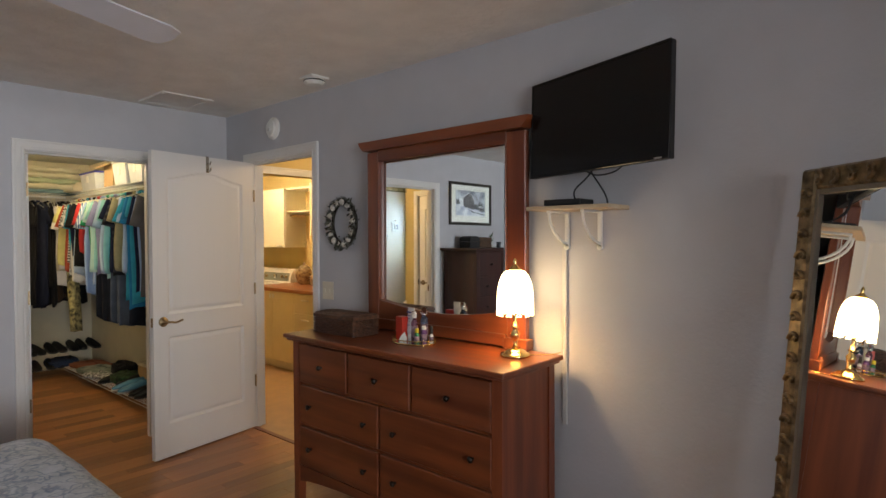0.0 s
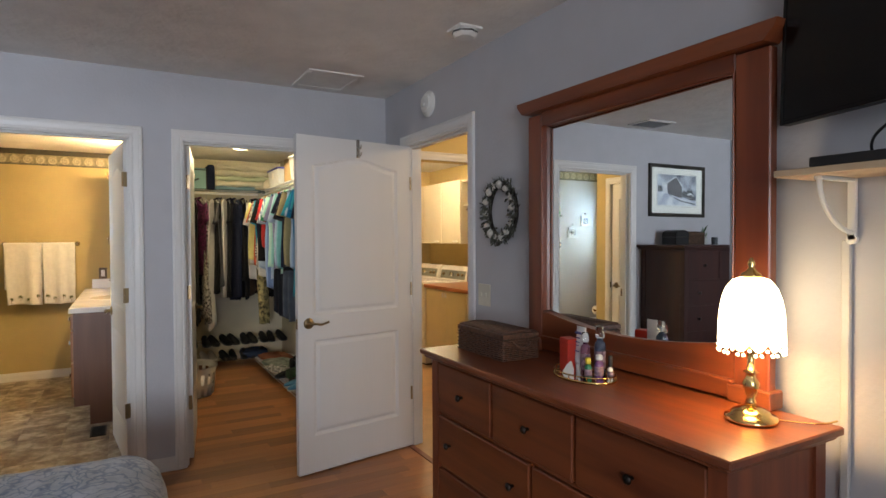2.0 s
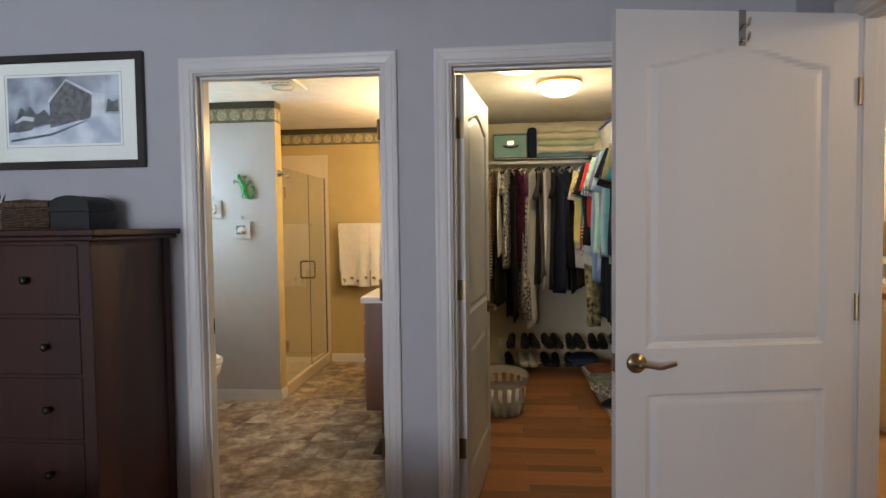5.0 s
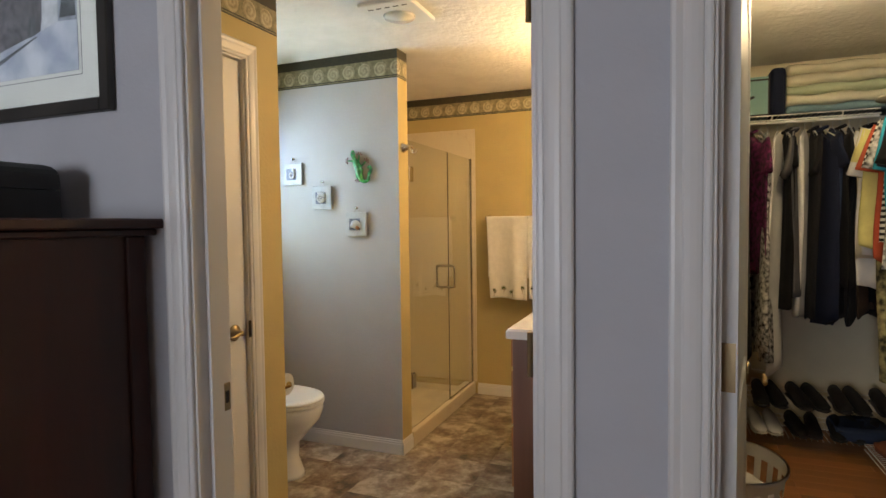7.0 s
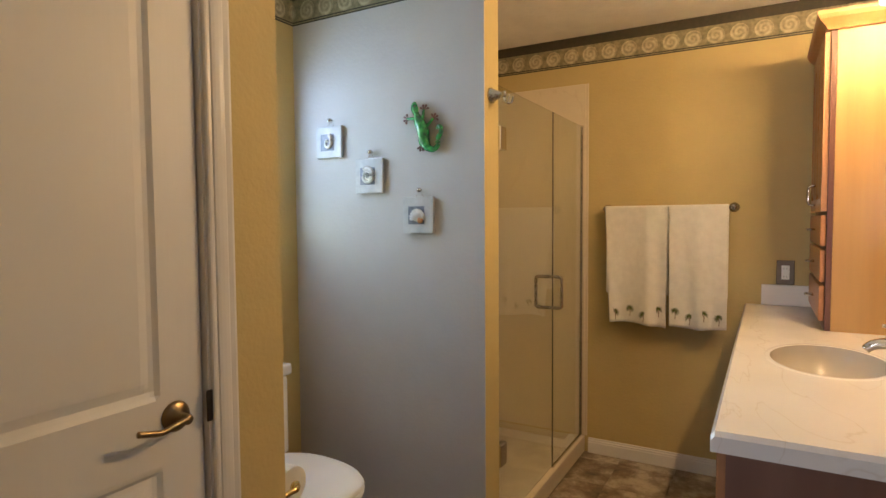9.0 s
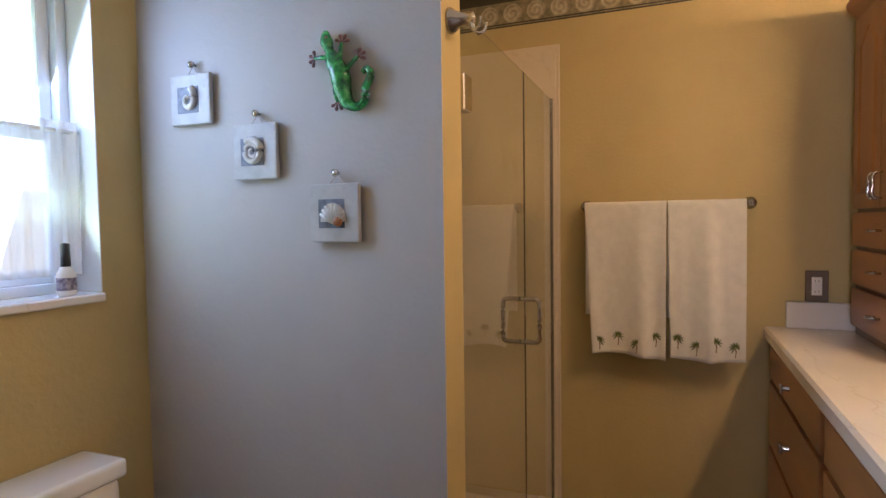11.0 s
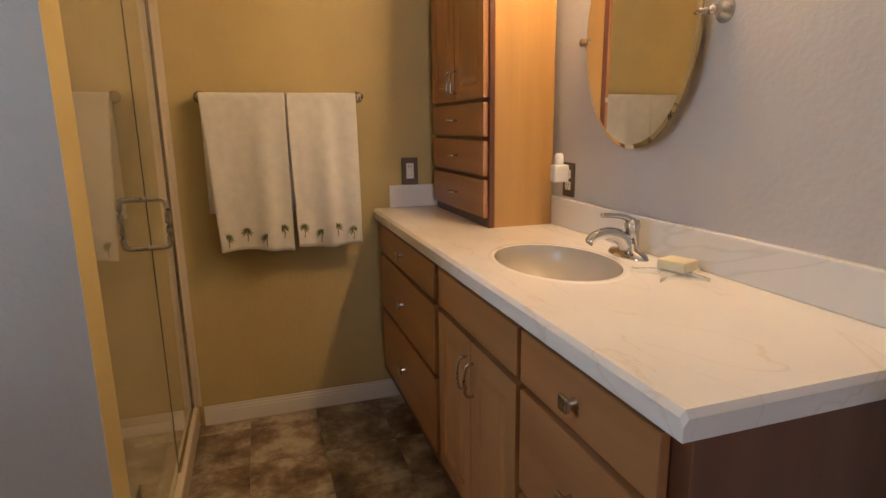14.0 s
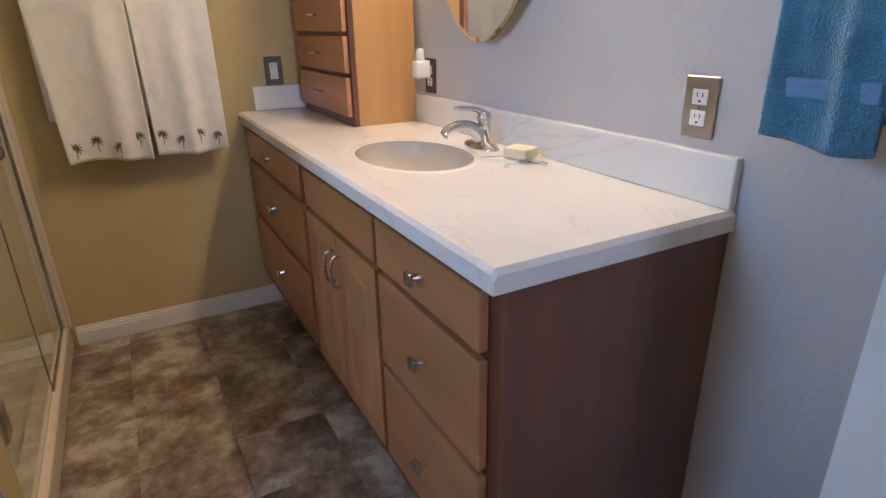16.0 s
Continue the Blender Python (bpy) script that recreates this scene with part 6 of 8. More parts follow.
def garment(parent, length, width, thick, seed, mat, sleeve=0.0, kind="shirt", name="cloth"):
    """Cloth on a hanger: its thickness runs along x, its width along y, and it hangs from z = 0."""
    r = random.Random(seed)
    ph = r.uniform(0, 6)
    n, rows = 28, 22
    bm = bmesh.new()
    rings = []
    for k in range(rows + 1):
        v = k / rows
        z = -0.045 - v * length
        d = v * length
        if kind == "trousers":
            hw = width * 0.5 * (1 - 0.04 * v)
        else:
            sh = min(1, (d / 0.11)) ** 0.7
            hw = width * (0.16 + 0.34 * sh)
            if sleeve and 0.05 < d:
                hw += 0.055 * min(1, (d - 0.05) / 0.1) * (1 if d < sleeve else max(0, 1 - (d - sleeve) / 0.03))
            if kind == "dress" and d > 0.35:
                hw *= 1 - 0.18 * math.sin(min(1, (d - 0.35) / 0.3) * math.pi) + 0.12 * max(0, d - 0.6)
        th = thick * (0.55 + 0.45 * min(1, d / 0.15)) * (1 + 0.25 * v)
        if sleeve and d >= sleeve + 0.03:
            th *= 0.8
        ring = []
        for i in range(n):
            a = 2 * math.pi * i / n
            c, s = math.cos(a), math.sin(a)
            y = hw * math.copysign(abs(c) ** 0.8, c)
            x = 0.5 * th * math.copysign(abs(s) ** 0.7, s) * (1 + 0.5 * math.sin(y * 34 + ph + 2 * v))
            x += 0.75 * thick * v * math.sin(y * 17 + ph) + 0.006 * math.sin(v * 5 + ph)
            zz = z - 0.035 * abs(c) * (1 - min(1, d / 0.12)) * 2 + (0.022 * math.sin(y * 20 + ph) * v ** 3) + 0.010 * v * math.sin(y * 47 + ph * 3)
            ring.append(bm.verts.new((x, y + 0.008 * math.sin(v * 6 + ph), zz)))
        rings.append(ring)
    for a, b in zip(rings, rings[1:]):
        for i in range(n):
            bm.faces.new((a[i], a[(i + 1) % n], b[(i + 1) % n], b[i]))
    bm.faces.new(rings[0][::-1])
    bm.faces.new(rings[-1])
    bmesh.ops.recalc_face_normals(bm, faces=bm.faces)
    return part(name, bm, mat, parent, smooth=True)


def sleeve_part(parent, width, thick, seed, mat, side, length):
    """A short sleeve hanging out and down from a shoulder."""
    r = random.Random(seed)
    out, swing = r.uniform(0.010, 0.050), r.uniform(-0.04, 0.04)
    r_len = r.uniform(0.65, 1.0)
    bm = bmesh.new()
    rings = []
    for k in range(7):
        v = k / 6
        c = Vector((swing * v * v, side * (width * 0.43 + out * v), -0.120 - (length - 0.03) * r_len * v))
        across = Vector((0.0, 1.0, side * 0.45 * (1 - v * 0.5))).normalized()
        ry, rx = 0.045 + 0.022 * v, thick * (0.50 + 0.22 * v)
        rings.append([bm.verts.new(c + across * (ry * math.cos(a)) + Vector((1, 0, 0)) * (rx * math.sin(a) * (1 + 0.25 * math.sin(3 * a + seed)))) for a in [2 * math.pi * q / 14 for q in range(14)]])
    for p, q in zip(rings, rings[1:]):
        for i in range(14):
            bm.faces.new((p[i], p[(i + 1) % 14], q[(i + 1) % 14], q[i]))
    bm.faces.new(rings[0][::-1])
    bm.faces.new(rings[-1])
    bmesh.ops.recalc_face_normals(bm, faces=bm.faces)
    return part("sleeve", bm, mat, parent, smooth=True)


def hang(name, label, place, angle, length, width, thick, mat, seed, sleeve=0.0, kind="shirt", hanger=hanger_mat, second=None):
    g = thing(name, (0, 0, 0), label, "clothing", "clothes hanging in the closet", world_coords=False)
    bm = tube(spline([(0, 0, -0.045), (0, 0, -0.01), (0, 0.004, 0.012), (0, -0.010, 0.024), (0, -0.018, 0.012)], 4), 0.0022, 6)
    w = width * 0.44
    tube([(0, -w, -0.115), (0, 0, -0.045), (0, w, -0.115)], 0.004, 6, bm)
    part("hanger", bm, hanger, g)
    if second:
        garment(g, length * 0.62, width, thick, seed, mat, 0.0, kind, "top")
        garment(g, length, width * 0.8, thick * 0.6, seed + 1, second, 0, "trousers", "trousers")
    else:
        garment(g, length, width, thick, seed, mat, 0.0, kind)
    if sleeve and kind == "shirt":
        for side in (-1, 1):
            sleeve_part(g, width, thick, seed + side, mat, side, sleeve)
        part("collar", tube([(0.022 * math.cos(a), 0.060 * math.sin(a), -0.048 + 0.010 * math.cos(a)) for a in np.linspace(0, 2 * math.pi, 14, endpoint=False)], 0.009, 6, closed=True), mat, g, smooth=True)
    g.matrix_world = pose(*place, 0, 0, angle)
    return g


cm = {
    "black": cloth("black_cloth", (0.006, 0.006, 0.007)), "charcoal": cloth("charcoal_cloth", (0.013, 0.013, 0.016)), "navy": cloth("navy_cloth", (0.012, 0.017, 0.04)),
    "white": cloth("white_cloth", (0.70, 0.69, 0.66), vary=0.06), "cream": cloth("cream_cloth", (0.62, 0.56, 0.44)), "gray": cloth("gray_cloth", (0.10, 0.10, 0.11)),
    "spots": cloth("white_spotted_black_cloth", (0.60, 0.59, 0.57), (0.012, 0.012, 0.012), 42), "leopard": cloth("brown_spotted_cloth", (0.42, 0.30, 0.16), (0.05, 0.03, 0.02), 60),
    "plum": cloth("plum_patterned_cloth", (0.16, 0.02, 0.10), (0.02, 0.01, 0.02), 40), "lime": cloth("lime_cloth", (0.30, 0.50, 0.06)),
    "denim": cloth("dark_denim", (0.02, 0.035, 0.08), rough=0.85), "brown": cloth("dark_brown_cloth", (0.06, 0.035, 0.022)), "khaki": cloth("khaki_cloth", (0.36, 0.31, 0.17)),
    "red": cloth("red_cloth", (0.40, 0.03, 0.03)), "coral": cloth("coral_cloth", (0.52, 0.10, 0.05)), "rust": cloth("rust_cloth", (0.22, 0.075, 0.04)), "sage": cloth("dull_green_print", (0.26, 0.30, 0.26), (0.10, 0.13, 0.11), 18),
    "deepgreen": cloth("deep_green_cloth", (0.03, 0.07, 0.03), (0.012, 0.02, 0.012), 26), "aqua": cloth("aqua_cloth", (0.24, 0.55, 0.55), vary=0.08),
    "mint": cloth("pale_mint_cloth", (0.42, 0.66, 0.60), vary=0.06), "green": cloth("emerald_cloth", (0.01, 0.26, 0.12)), "blue": cloth("bright_blue_cloth", (0.01, 0.19, 0.38)),
    "teal": cloth("teal_blue_cloth", (0.02, 0.30, 0.42)), "sky": cloth("light_blue_cloth", (0.25, 0.37, 0.62), vary=0.05), "paleblue": cloth("pale_blue_cloth", (0.40, 0.52, 0.68), vary=0.05),
    "lav": cloth("lavender_gray_cloth", (0.26, 0.26, 0.42)), "stripe": cloth("black_white_striped_cloth", (0.66, 0.64, 0.60), vary=0.04, stripes=("Z", 0.028, (0.02, 0.02, 0.02))),
    "bstripe": cloth("blue_striped_cloth", (0.55, 0.60, 0.66), vary=0.04, stripes=("Y", 0.018, (0.10, 0.17, 0.32))), "yellow": cloth("pale_yellow_cloth", (0.66, 0.62, 0.24)),
    "jacket": cloth("black_jacket_cloth", (0.014, 0.014, 0.018), stripes=("Z", 0.055, (0.04, 0.042, 0.05))), "scarf": cloth("cream_and_black_scarf", (0.45, 0.40, 0.20), (0.03, 0.03, 0.02), 26),
    "trouser": cloth("gray_trouser_cloth", (0.016, 0.018, 0.025)), "lightgray": cloth("light_gray_short_cloth", (0.10, 0.12, 0.15)),
}
back = [("plum", 0.95, "shirt"), ("lime", 1.1, "dress"), ("stripe", 0.95, "shirt"), ("leopard", 1.20, "dress"), ("white", 0.72, "shirt"), ("black", 1.15, "dress"), ("spots", 0.85, "shirt"), ("black", 1.28, "dress"),
        ("plum", 0.80, "shirt"), ("spots", 1.22, "dress"), ("spots", 1.30, "trousers"), ("white", 1.34, "trousers"), ("black", 0.98, "shirt"), ("gray", 0.92, "shirt"), ("white", 1.02, "trousers"),
        ("charcoal", 1.02, "shirt"), ("navy", 1.05, "shirt"), ("denim", 1.05, "trousers"), ("black", 0.86, "shirt"), ("charcoal", 1.04, "trousers"), ("brown", 1.00, "trousers"), ("black", 1.02, "shirt"),
        ("brown", 0.96, "shirt"), ("cream", 0.98, "trousers"), ("charcoal", 1.0, "shirt"), ("black", 1.05, "trousers")]
colour_word = {"lightgray": "light gray", "paleblue": "pale blue", "sky": "light blue", "lav": "lavender", "bstripe": "blue striped", "stripe": "black and white striped", "spots": "black and white patterned", "leopard": "brown leopard-patterned",
               "aqua": "aqua", "mint": "pale mint", "trouser": "dark gray", "jacket": "black", "scarf": "patterned"}
kind_word = {"shirt": "shirt", "dress": "long dress", "trousers": "trousers"}
for i, (c, ln, kd) in enumerate(back):
    y = CS + 0.06 + i * (1.18 / len(back)) + 0.006 * math.sin(i * 2.3)
    word = kind_word[kd]
    hang(word.split()[-1], "%s %s hanging from the closet back rod" % (colour_word.get(c, c), word), (CW + 0.335, y, 1.918), 90 + rnd.uniform(-18, 18), ln * 1.06, 0.30 if kd == "trousers" else rnd.uniform(0.34, 0.44), 0.032, cm[c], 40 + i,
         0.26 if kd == "shirt" else 0.0, kd, hanger_clear)
row = [("white", 0.86, "red"), ("cream", 0.80, None), ("white", 0.80, None), ("yellow", 0.74, None), ("coral", 0.84, None), ("stripe", 0.70, None), ("spots", 0.86, None), ("white", 0.80, None), ("teal", 0.50, None),
       ("navy", 0.62, None), ("paleblue", 0.86, None), ("black", 0.70, None), ("bstripe", 0.84, None), ("red", 0.60, None), ("sky", 0.88, None), ("sky", 0.90, None), ("paleblue", 0.86, None), ("green", 0.60, None),
       ("mint", 0.60, "trouser"), ("aqua", 0.62, "trouser"), ("lav", 0.60, "trouser"), ("paleblue", 0.62, "trouser"), ("mint", 0.84, None), ("aqua", 0.88, "lightgray"), ("teal", 0.70, None), ("navy", 0.62, "lightgray"),
       ("jacket", 0.66, "lightgray"), ("khaki", 0.66, None), ("paleblue", 0.92, "trouser"), ("teal", 0.95, None), ("blue", 0.98, None), ("blue", 0.92, None), ("teal", 0.96, None), ("navy", 0.8, None), ("sky", 0.9, None), ("gray", 0.85, None)]
x0r, x1r = -7.86, -5.62
for i, (c, ln, tr) in enumerate(row):
    x = x0r + (x1r - x0r) * (i + 0.5) / len(row) + rnd.uniform(-0.008, 0.008)
    two = tr if tr in ("trouser", "lightgray") else None
    lab = "%s short-sleeved shirt hanging from the closet rod" % colour_word.get(c, c) if not two else "%s shirt over %s trousers on one hanger" % (colour_word.get(c, c), colour_word.get(tr))
    hang("shirt", lab, (x, CN - 0.285, 1.922), rnd.uniform(-25, 20), (1.16 if two else ln * rnd.uniform(0.88, 1.06)), rnd.uniform(0.36, 0.46), rnd.uniform(0.03, 0.055), cm[c], 100 + i, 0.27, "shirt", hanger_mat, cm[two] if two else None)
sc = thing("scarf", (-7.8, 2.0, 1.3), "cream and black patterned scarf hanging between the shirts", "scarf", world_coords=False)
garment(sc, 1.28, 0.13, 0.05, 7, cm["scarf"], 0, "trousers")
sc.matrix_world = pose(-7.77, 2.0, 1.80, 0, 0, 10)


# shoes
shoe_black, shoe_white, shoe_blue = material("black_shoe_leather", (0.006, 0.006, 0.007), 0.65, spec=0.25), material("white_trainer_fabric", (0.6, 0.6, 0.6), 0.6), material("blue_trainer_fabric", (0.05, 0.2, 0.32), 0.6)
sole_pale = material("pale_rubber_sole", (0.55, 0.54, 0.50), 0.7)


def shoe(place, angle, upper, label, sole=black_soft, size=1.0):
    s = thing("shoe", (0, 0, 0), label, "shoe", "shoes on the closet shelves", world_coords=False)
    L = 0.27 * size

    def loft(secs, m, nm):
        bm = bmesh.new()
        rings = []
        for x, w, z0, z1 in secs:
            rings.append([bm.verts.new((x, w * math.cos(a), z0 + (z1 - z0) * (0.5 + 0.5 * math.sin(a)))) for a in [2 * math.pi * k / 12 for k in range(12)]])
        for a, b in zip(rings, rings[1:]):
            for k in range(12):
                bm.faces.new((a[k], a[(k + 1) % 12], b[(k + 1) % 12], b[k]))
        bm.faces.new(rings[0][::-1])
        bm.faces.new(rings[-1])
        bmesh.ops.recalc_face_normals(bm, faces=bm.faces)
        part(nm, bm, m, s, smooth=True)
    loft([(-L / 2, 0.018, 0.012, 0.075), (-L * 0.45, 0.032, 0.012, 0.092), (-L * 0.25, 0.036, 0.012, 0.090), (0, 0.036, 0.012, 0.080), (L * 0.2, 0.042, 0.012, 0.062), (L * 0.4, 0.040, 0.012, 0.045), (L * 0.5, 0.020, 0.014, 0.032)], upper, "upper")
    loft([(-L * 0.51, 0.02, 0.0, 0.018), (-L * 0.44, 0.034, 0.0, 0.018), (0, 0.036, 0.002, 0.016), (L * 0.25, 0.044, 0.0, 0.016), (L * 0.43, 0.040, 0.0, 0.018), (L * 0.52, 0.018, 0.004, 0.020)], sole, "sole")
    s.matrix_world = pose(*place, 0, 0, angle)


for i in range(10):
    y = CS + 0.36 + 0.103 * i + (0.02 if i % 2 else 0)
    shoe((-8.05, y, 0.249), rnd.uniform(-8, 8), shoe_black, "black shoe on the upper wire shoe shelf", size=1.28)
for i in range(8):
    y = CS + 0.34 + 0.105 * i + (0.02 if i % 2 else 0)
    w = i in (1, 2)
    shoe((-8.04, y, 0.079), rnd.uniform(-8, 8), shoe_white if w else shoe_black, ("white trainer" if w else "black shoe") + " on the lower wire shoe shelf", sole_pale if w else black_soft)
for i, (x, y, m, w) in enumerate(((-6.35, 2.02, shoe_blue, "blue"), (-6.22, 2.02, shoe_blue, "blue"), (-6.5, 2.1, shoe_black, "black"), (-6.05, 2.05, shoe_black, "black"), (-5.92, 2.05, shoe_black, "black"), (-6.75, 2.03, shoe_black, "black"))):
    shoe((x, y, 0.104), -90 + rnd.uniform(-12, 12), m, "%s shoe on the low wire shelf by the wall" % w, sole_pale if m is shoe_blue else black_soft)

# boxes, tubs, bags
teal_box = material("teal_fabric_box", (0.22, 0.40, 0.40), 0.8, vary=0.05, bump=0.001)
sb = thing("storage_box", (-8.2, 1.32, 1.97), "teal fabric storage box with black piping, on closet shelf", "box")
part("body", boxes([(-8.33, -8.06, 1.165, 1.465, 1.970, 2.205)], 0.006, 2), teal_box, sb)
part("piping", boxes([(-8.062, -8.056, 1.160, 1.470, 2.180, 2.190), (-8.062, -8.056, 1.160, 1.470, 1.972, 1.980), (-8.062, -8.056, 1.160, 1.168, 1.980, 2.180), (-8.062, -8.056, 1.462, 1.470, 1.980, 2.180)], 0.001), black_soft, sb)
part("handle", tube(spline([(-8.056, 1.255, 2.085), (-8.030, 1.285, 2.070), (-8.025, 1.32, 2.066), (-8.030, 1.355, 2.070), (-8.056, 1.385, 2.085)], 4), 0.008, 8), black_soft, sb, smooth=True)
part("label_holder", boxes([(-8.0575, -8.054, 1.285, 1.350, 2.092, 2.130)], 0.001), nickel, sb)
bag = thing("folded_blanket_bag", (-8.2, 1.85, 1.97), "zipped dark bag of folded cream blankets, on closet shelf", "blanket bag")
part("bag_end", boxes([(-8.35, -8.05, 1.475, 1.555, 1.97, 2.25)], 0.03, 3), cm["navy"], bag)
blank = [material("cream_blanket", (0.62, 0.58, 0.44), 0.9, bump=0.003, bump_scale=60), material("pale_green_blanket", (0.45, 0.50, 0.34), 0.9, bump=0.003, bump_scale=60), material("pale_blue_blanket", (0.16, 0.26, 0.30), 0.9, bump=0.003, bump_scale=60)]
zz = 1.970
for k, h in enumerate((0.045, 0.06, 0.055, 0.06, 0.055)):
    bm = bmesh.new()
    rows = []
    for j in range(31):
        y = 1.56 + 0.60 * j / 30
        o = 0.012 * math.sin(j * 0.45 + k * 1.7)
        rows.append([bm.verts.new(p) for p in ((-8.36, y, zz), (-8.055 + 0.6 * o, y, zz + 0.004), (-8.040 + 0.4 * o, y, zz + h * 0.3), (-8.036 + 0.4 * o, y, zz + h * 0.6 + o * 0.4), (-8.052, y, zz + h - 0.003 + o * 0.5), (-8.36, y, zz + h + o * 0.3))])
    for a, b in zip(rows, rows[1:]):
        for q in range(6):
            bm.faces.new((a[q], a[(q + 1) % 6], b[(q + 1) % 6], b[q]))
    bm.faces.new(rows[0][::-1])
    bm.faces.new(rows[-1])
    bmesh.ops.recalc_face_normals(bm, faces=bm.faces)
    part("blanket", bm, blank[2 if k == 0 else (1 if k == 2 else 0)], bag, smooth=True)
    zz += h + 0.002
clear_tub = material("cloudy_clear_plastic", (0.62, 0.66, 0.70), 0.3, vary=0.1, scale=5)
blue_lid = material("blue_plastic_lid", (0.05, 0.06, 0.42), 0.4)


def tub(x0, x1, label, body, lid, h=0.15, z=1.978):
    t = thing("storage_tub", ((x0 + x1) / 2, 2.18, z), label, "tub", "tubs on the closet shelf")
    bm = bmesh.new()
    a = [bm.verts.new(p) for p in ((x0 + 0.02, 2.07, z), (x1 - 0.02, 2.07, z), (x1 - 0.02, 2.31, z), (x0 + 0.02, 2.31, z))]
    b = [bm.verts.new(p) for p in ((x0, 2.05, z + h), (x1, 2.05, z + h), (x1, 2.33, z + h), (x0, 2.33, z + h))]
    bm.faces.new(a[::-1])
    bm.faces.new(b)
    for i in range(4):
        bm.faces.new((a[i], a[(i + 1) % 4], b[(i + 1) % 4], b[i]))
    bmesh.ops.bevel(bm, geom=list(bm.edges), offset=0.008, segments=2, affect="EDGES")
    part("body", bm, body, t)
    part("lid", boxes([(x0 - 0.008, x1 + 0.008, 2.042, 2.338, z + h, z + h + 0.016), (x0 + 0.02, x1 - 0.02, 2.07, 2.31, z + h + 0.016, z + h + 0.022)], 0.004), lid, t)
    part("label", boxes([((x0 + x1) / 2 - 0.03, (x0 + x1) / 2 + 0.03, 2.052, 2.0555, z + h * 0.45, z + h * 0.85)]), white_plastic, t)


tub(-7.70, -7.25, "clear plastic storage tub with a blue lid on the closet shelf", clear_tub, blue_lid, 0.17)
tub(-6.78, -6.44, "clear plastic storage tub with a white lid on the closet shelf", clear_tub, white_plastic, 0.21)
tub(-6.40, -6.08, "clear plastic storage tub with a pale lid, half full", clear_tub, white_plastic, 0.20)
tub(-6.02, -5.60, "gray plastic storage tub on the closet shelf", clear_tub, blue_lid, 0.20)
card = material("brown_cardboard", (0.40, 0.27, 0.14), 0.85)
bx = thing("cardboard_box", (-7.0, 2.18, 1.978), "open brown cardboard box on the closet shelf", "box")
part("carton", boxes([(-7.08, -6.84, 2.08, 2.31, 1.978, 2.21)], 0.003), card, bx)
part("flap", turned(boxes([(-0.12, 0.12, -0.10, 0, 0, 0.003)]), pose(-6.96, 2.08, 2.21, 30)), card, bx)
ht = thing("straw_hat", (-7.83, 2.12, 1.98), "cream straw sun hat resting on the shelf corner", "hat")
part("brim", lathe([(0.19, 0.0), (0.185, 0.012), (0.10, 0.02), (0.095, 0.07), (0.07, 0.105), (0.001, 0.11)], (-7.84, 2.13, 1.980), 28), cm["cream"], ht, smooth=True)
for i, (x, y, w, d, h, m, lb, ang) in enumerate(((-7.62, 2.11, 0.50, 0.30, 0.045, "rust", "terracotta folded bag lying on the low wire shelf", 8), (-7.25, 2.08, 0.48, 0.28, 0.055, "sage", "dull green printed shopping bag on the low wire shelf", 14),
                                                (-7.05, 2.02, 0.34, 0.2, 0.045, "spots", "black and white zebra-striped pouch on the low wire shelf", 25), (-6.62, 2.10, 0.26, 0.24, 0.09, "deepgreen", "crumpled green bag on the low wire shelf", 5),
                                                (-6.9, 2.18, 0.26, 0.22, 0.13, "black", "black soft bag on the low wire shelf", -10), (-8.06, 1.95, 0.3, 0.30, 0.08, "denim", "folded dark denim on the low shoe shelf", 0))):
    b = thing("bag", (0, 0, 0), lb, "bag", world_coords=False)
    bm = bmesh.new()
    r = bmesh.ops.create_uvsphere(bm, u_segments=24, v_segments=14, radius=1.0)
    for v in bm.verts:
        c0 = v.co.copy()
        q = [math.copysign(abs(k) ** 0.45, k) for k in c0]
        nn = 1 + 0.10 * noise.noise(c0 * 2.3 + Vector((i, 0, 0)))
        v.co = Vector((q[0] * w / 2 * nn, q[1] * d / 2 * nn, (q[2] * 0.5 + 0.5) * h * (1 + 0.35 * noise.noise(c0 * 3 + Vector((i * 3, 1, 0))))))
    part("body", bm, cm[m], b, smooth=True)
    part("handles", tube(spline([(-w * 0.3, 0, h * 0.85), (-w * 0.1, d * 0.1, h * 1.15), (w * 0.15, d * 0.05, h * 1.1), (w * 0.32, 0, h * 0.85)], 4), 0.006, 6), cm[m], b)
    b.matrix_world = pose(x, y, 0.103 if x > -8 else 0.08, 0, 0, ang)
for x, lb in ((-6.36, "open pale shoe box with dark shoes on top"), (-6.05, "pale cardboard shoe box on the low wire shelf")):
    b = thing("shoe_box", (x, 2.24, 0.1), lb, "box")
    part("carton", boxes([(x - 0.15, x + 0.13, 2.16, 2.33, 0.205, 0.30)], 0.003), card, b)
    part("lid", boxes([(x - 0.155, x + 0.135, 2.155, 2.335, 0.275, 0.306)], 0.003), cm["cream"], b)
    part("stack_box", boxes([(x - 0.15, x + 0.13, 2.16, 2.33, 0.103, 0.204)], 0.003), card, b)

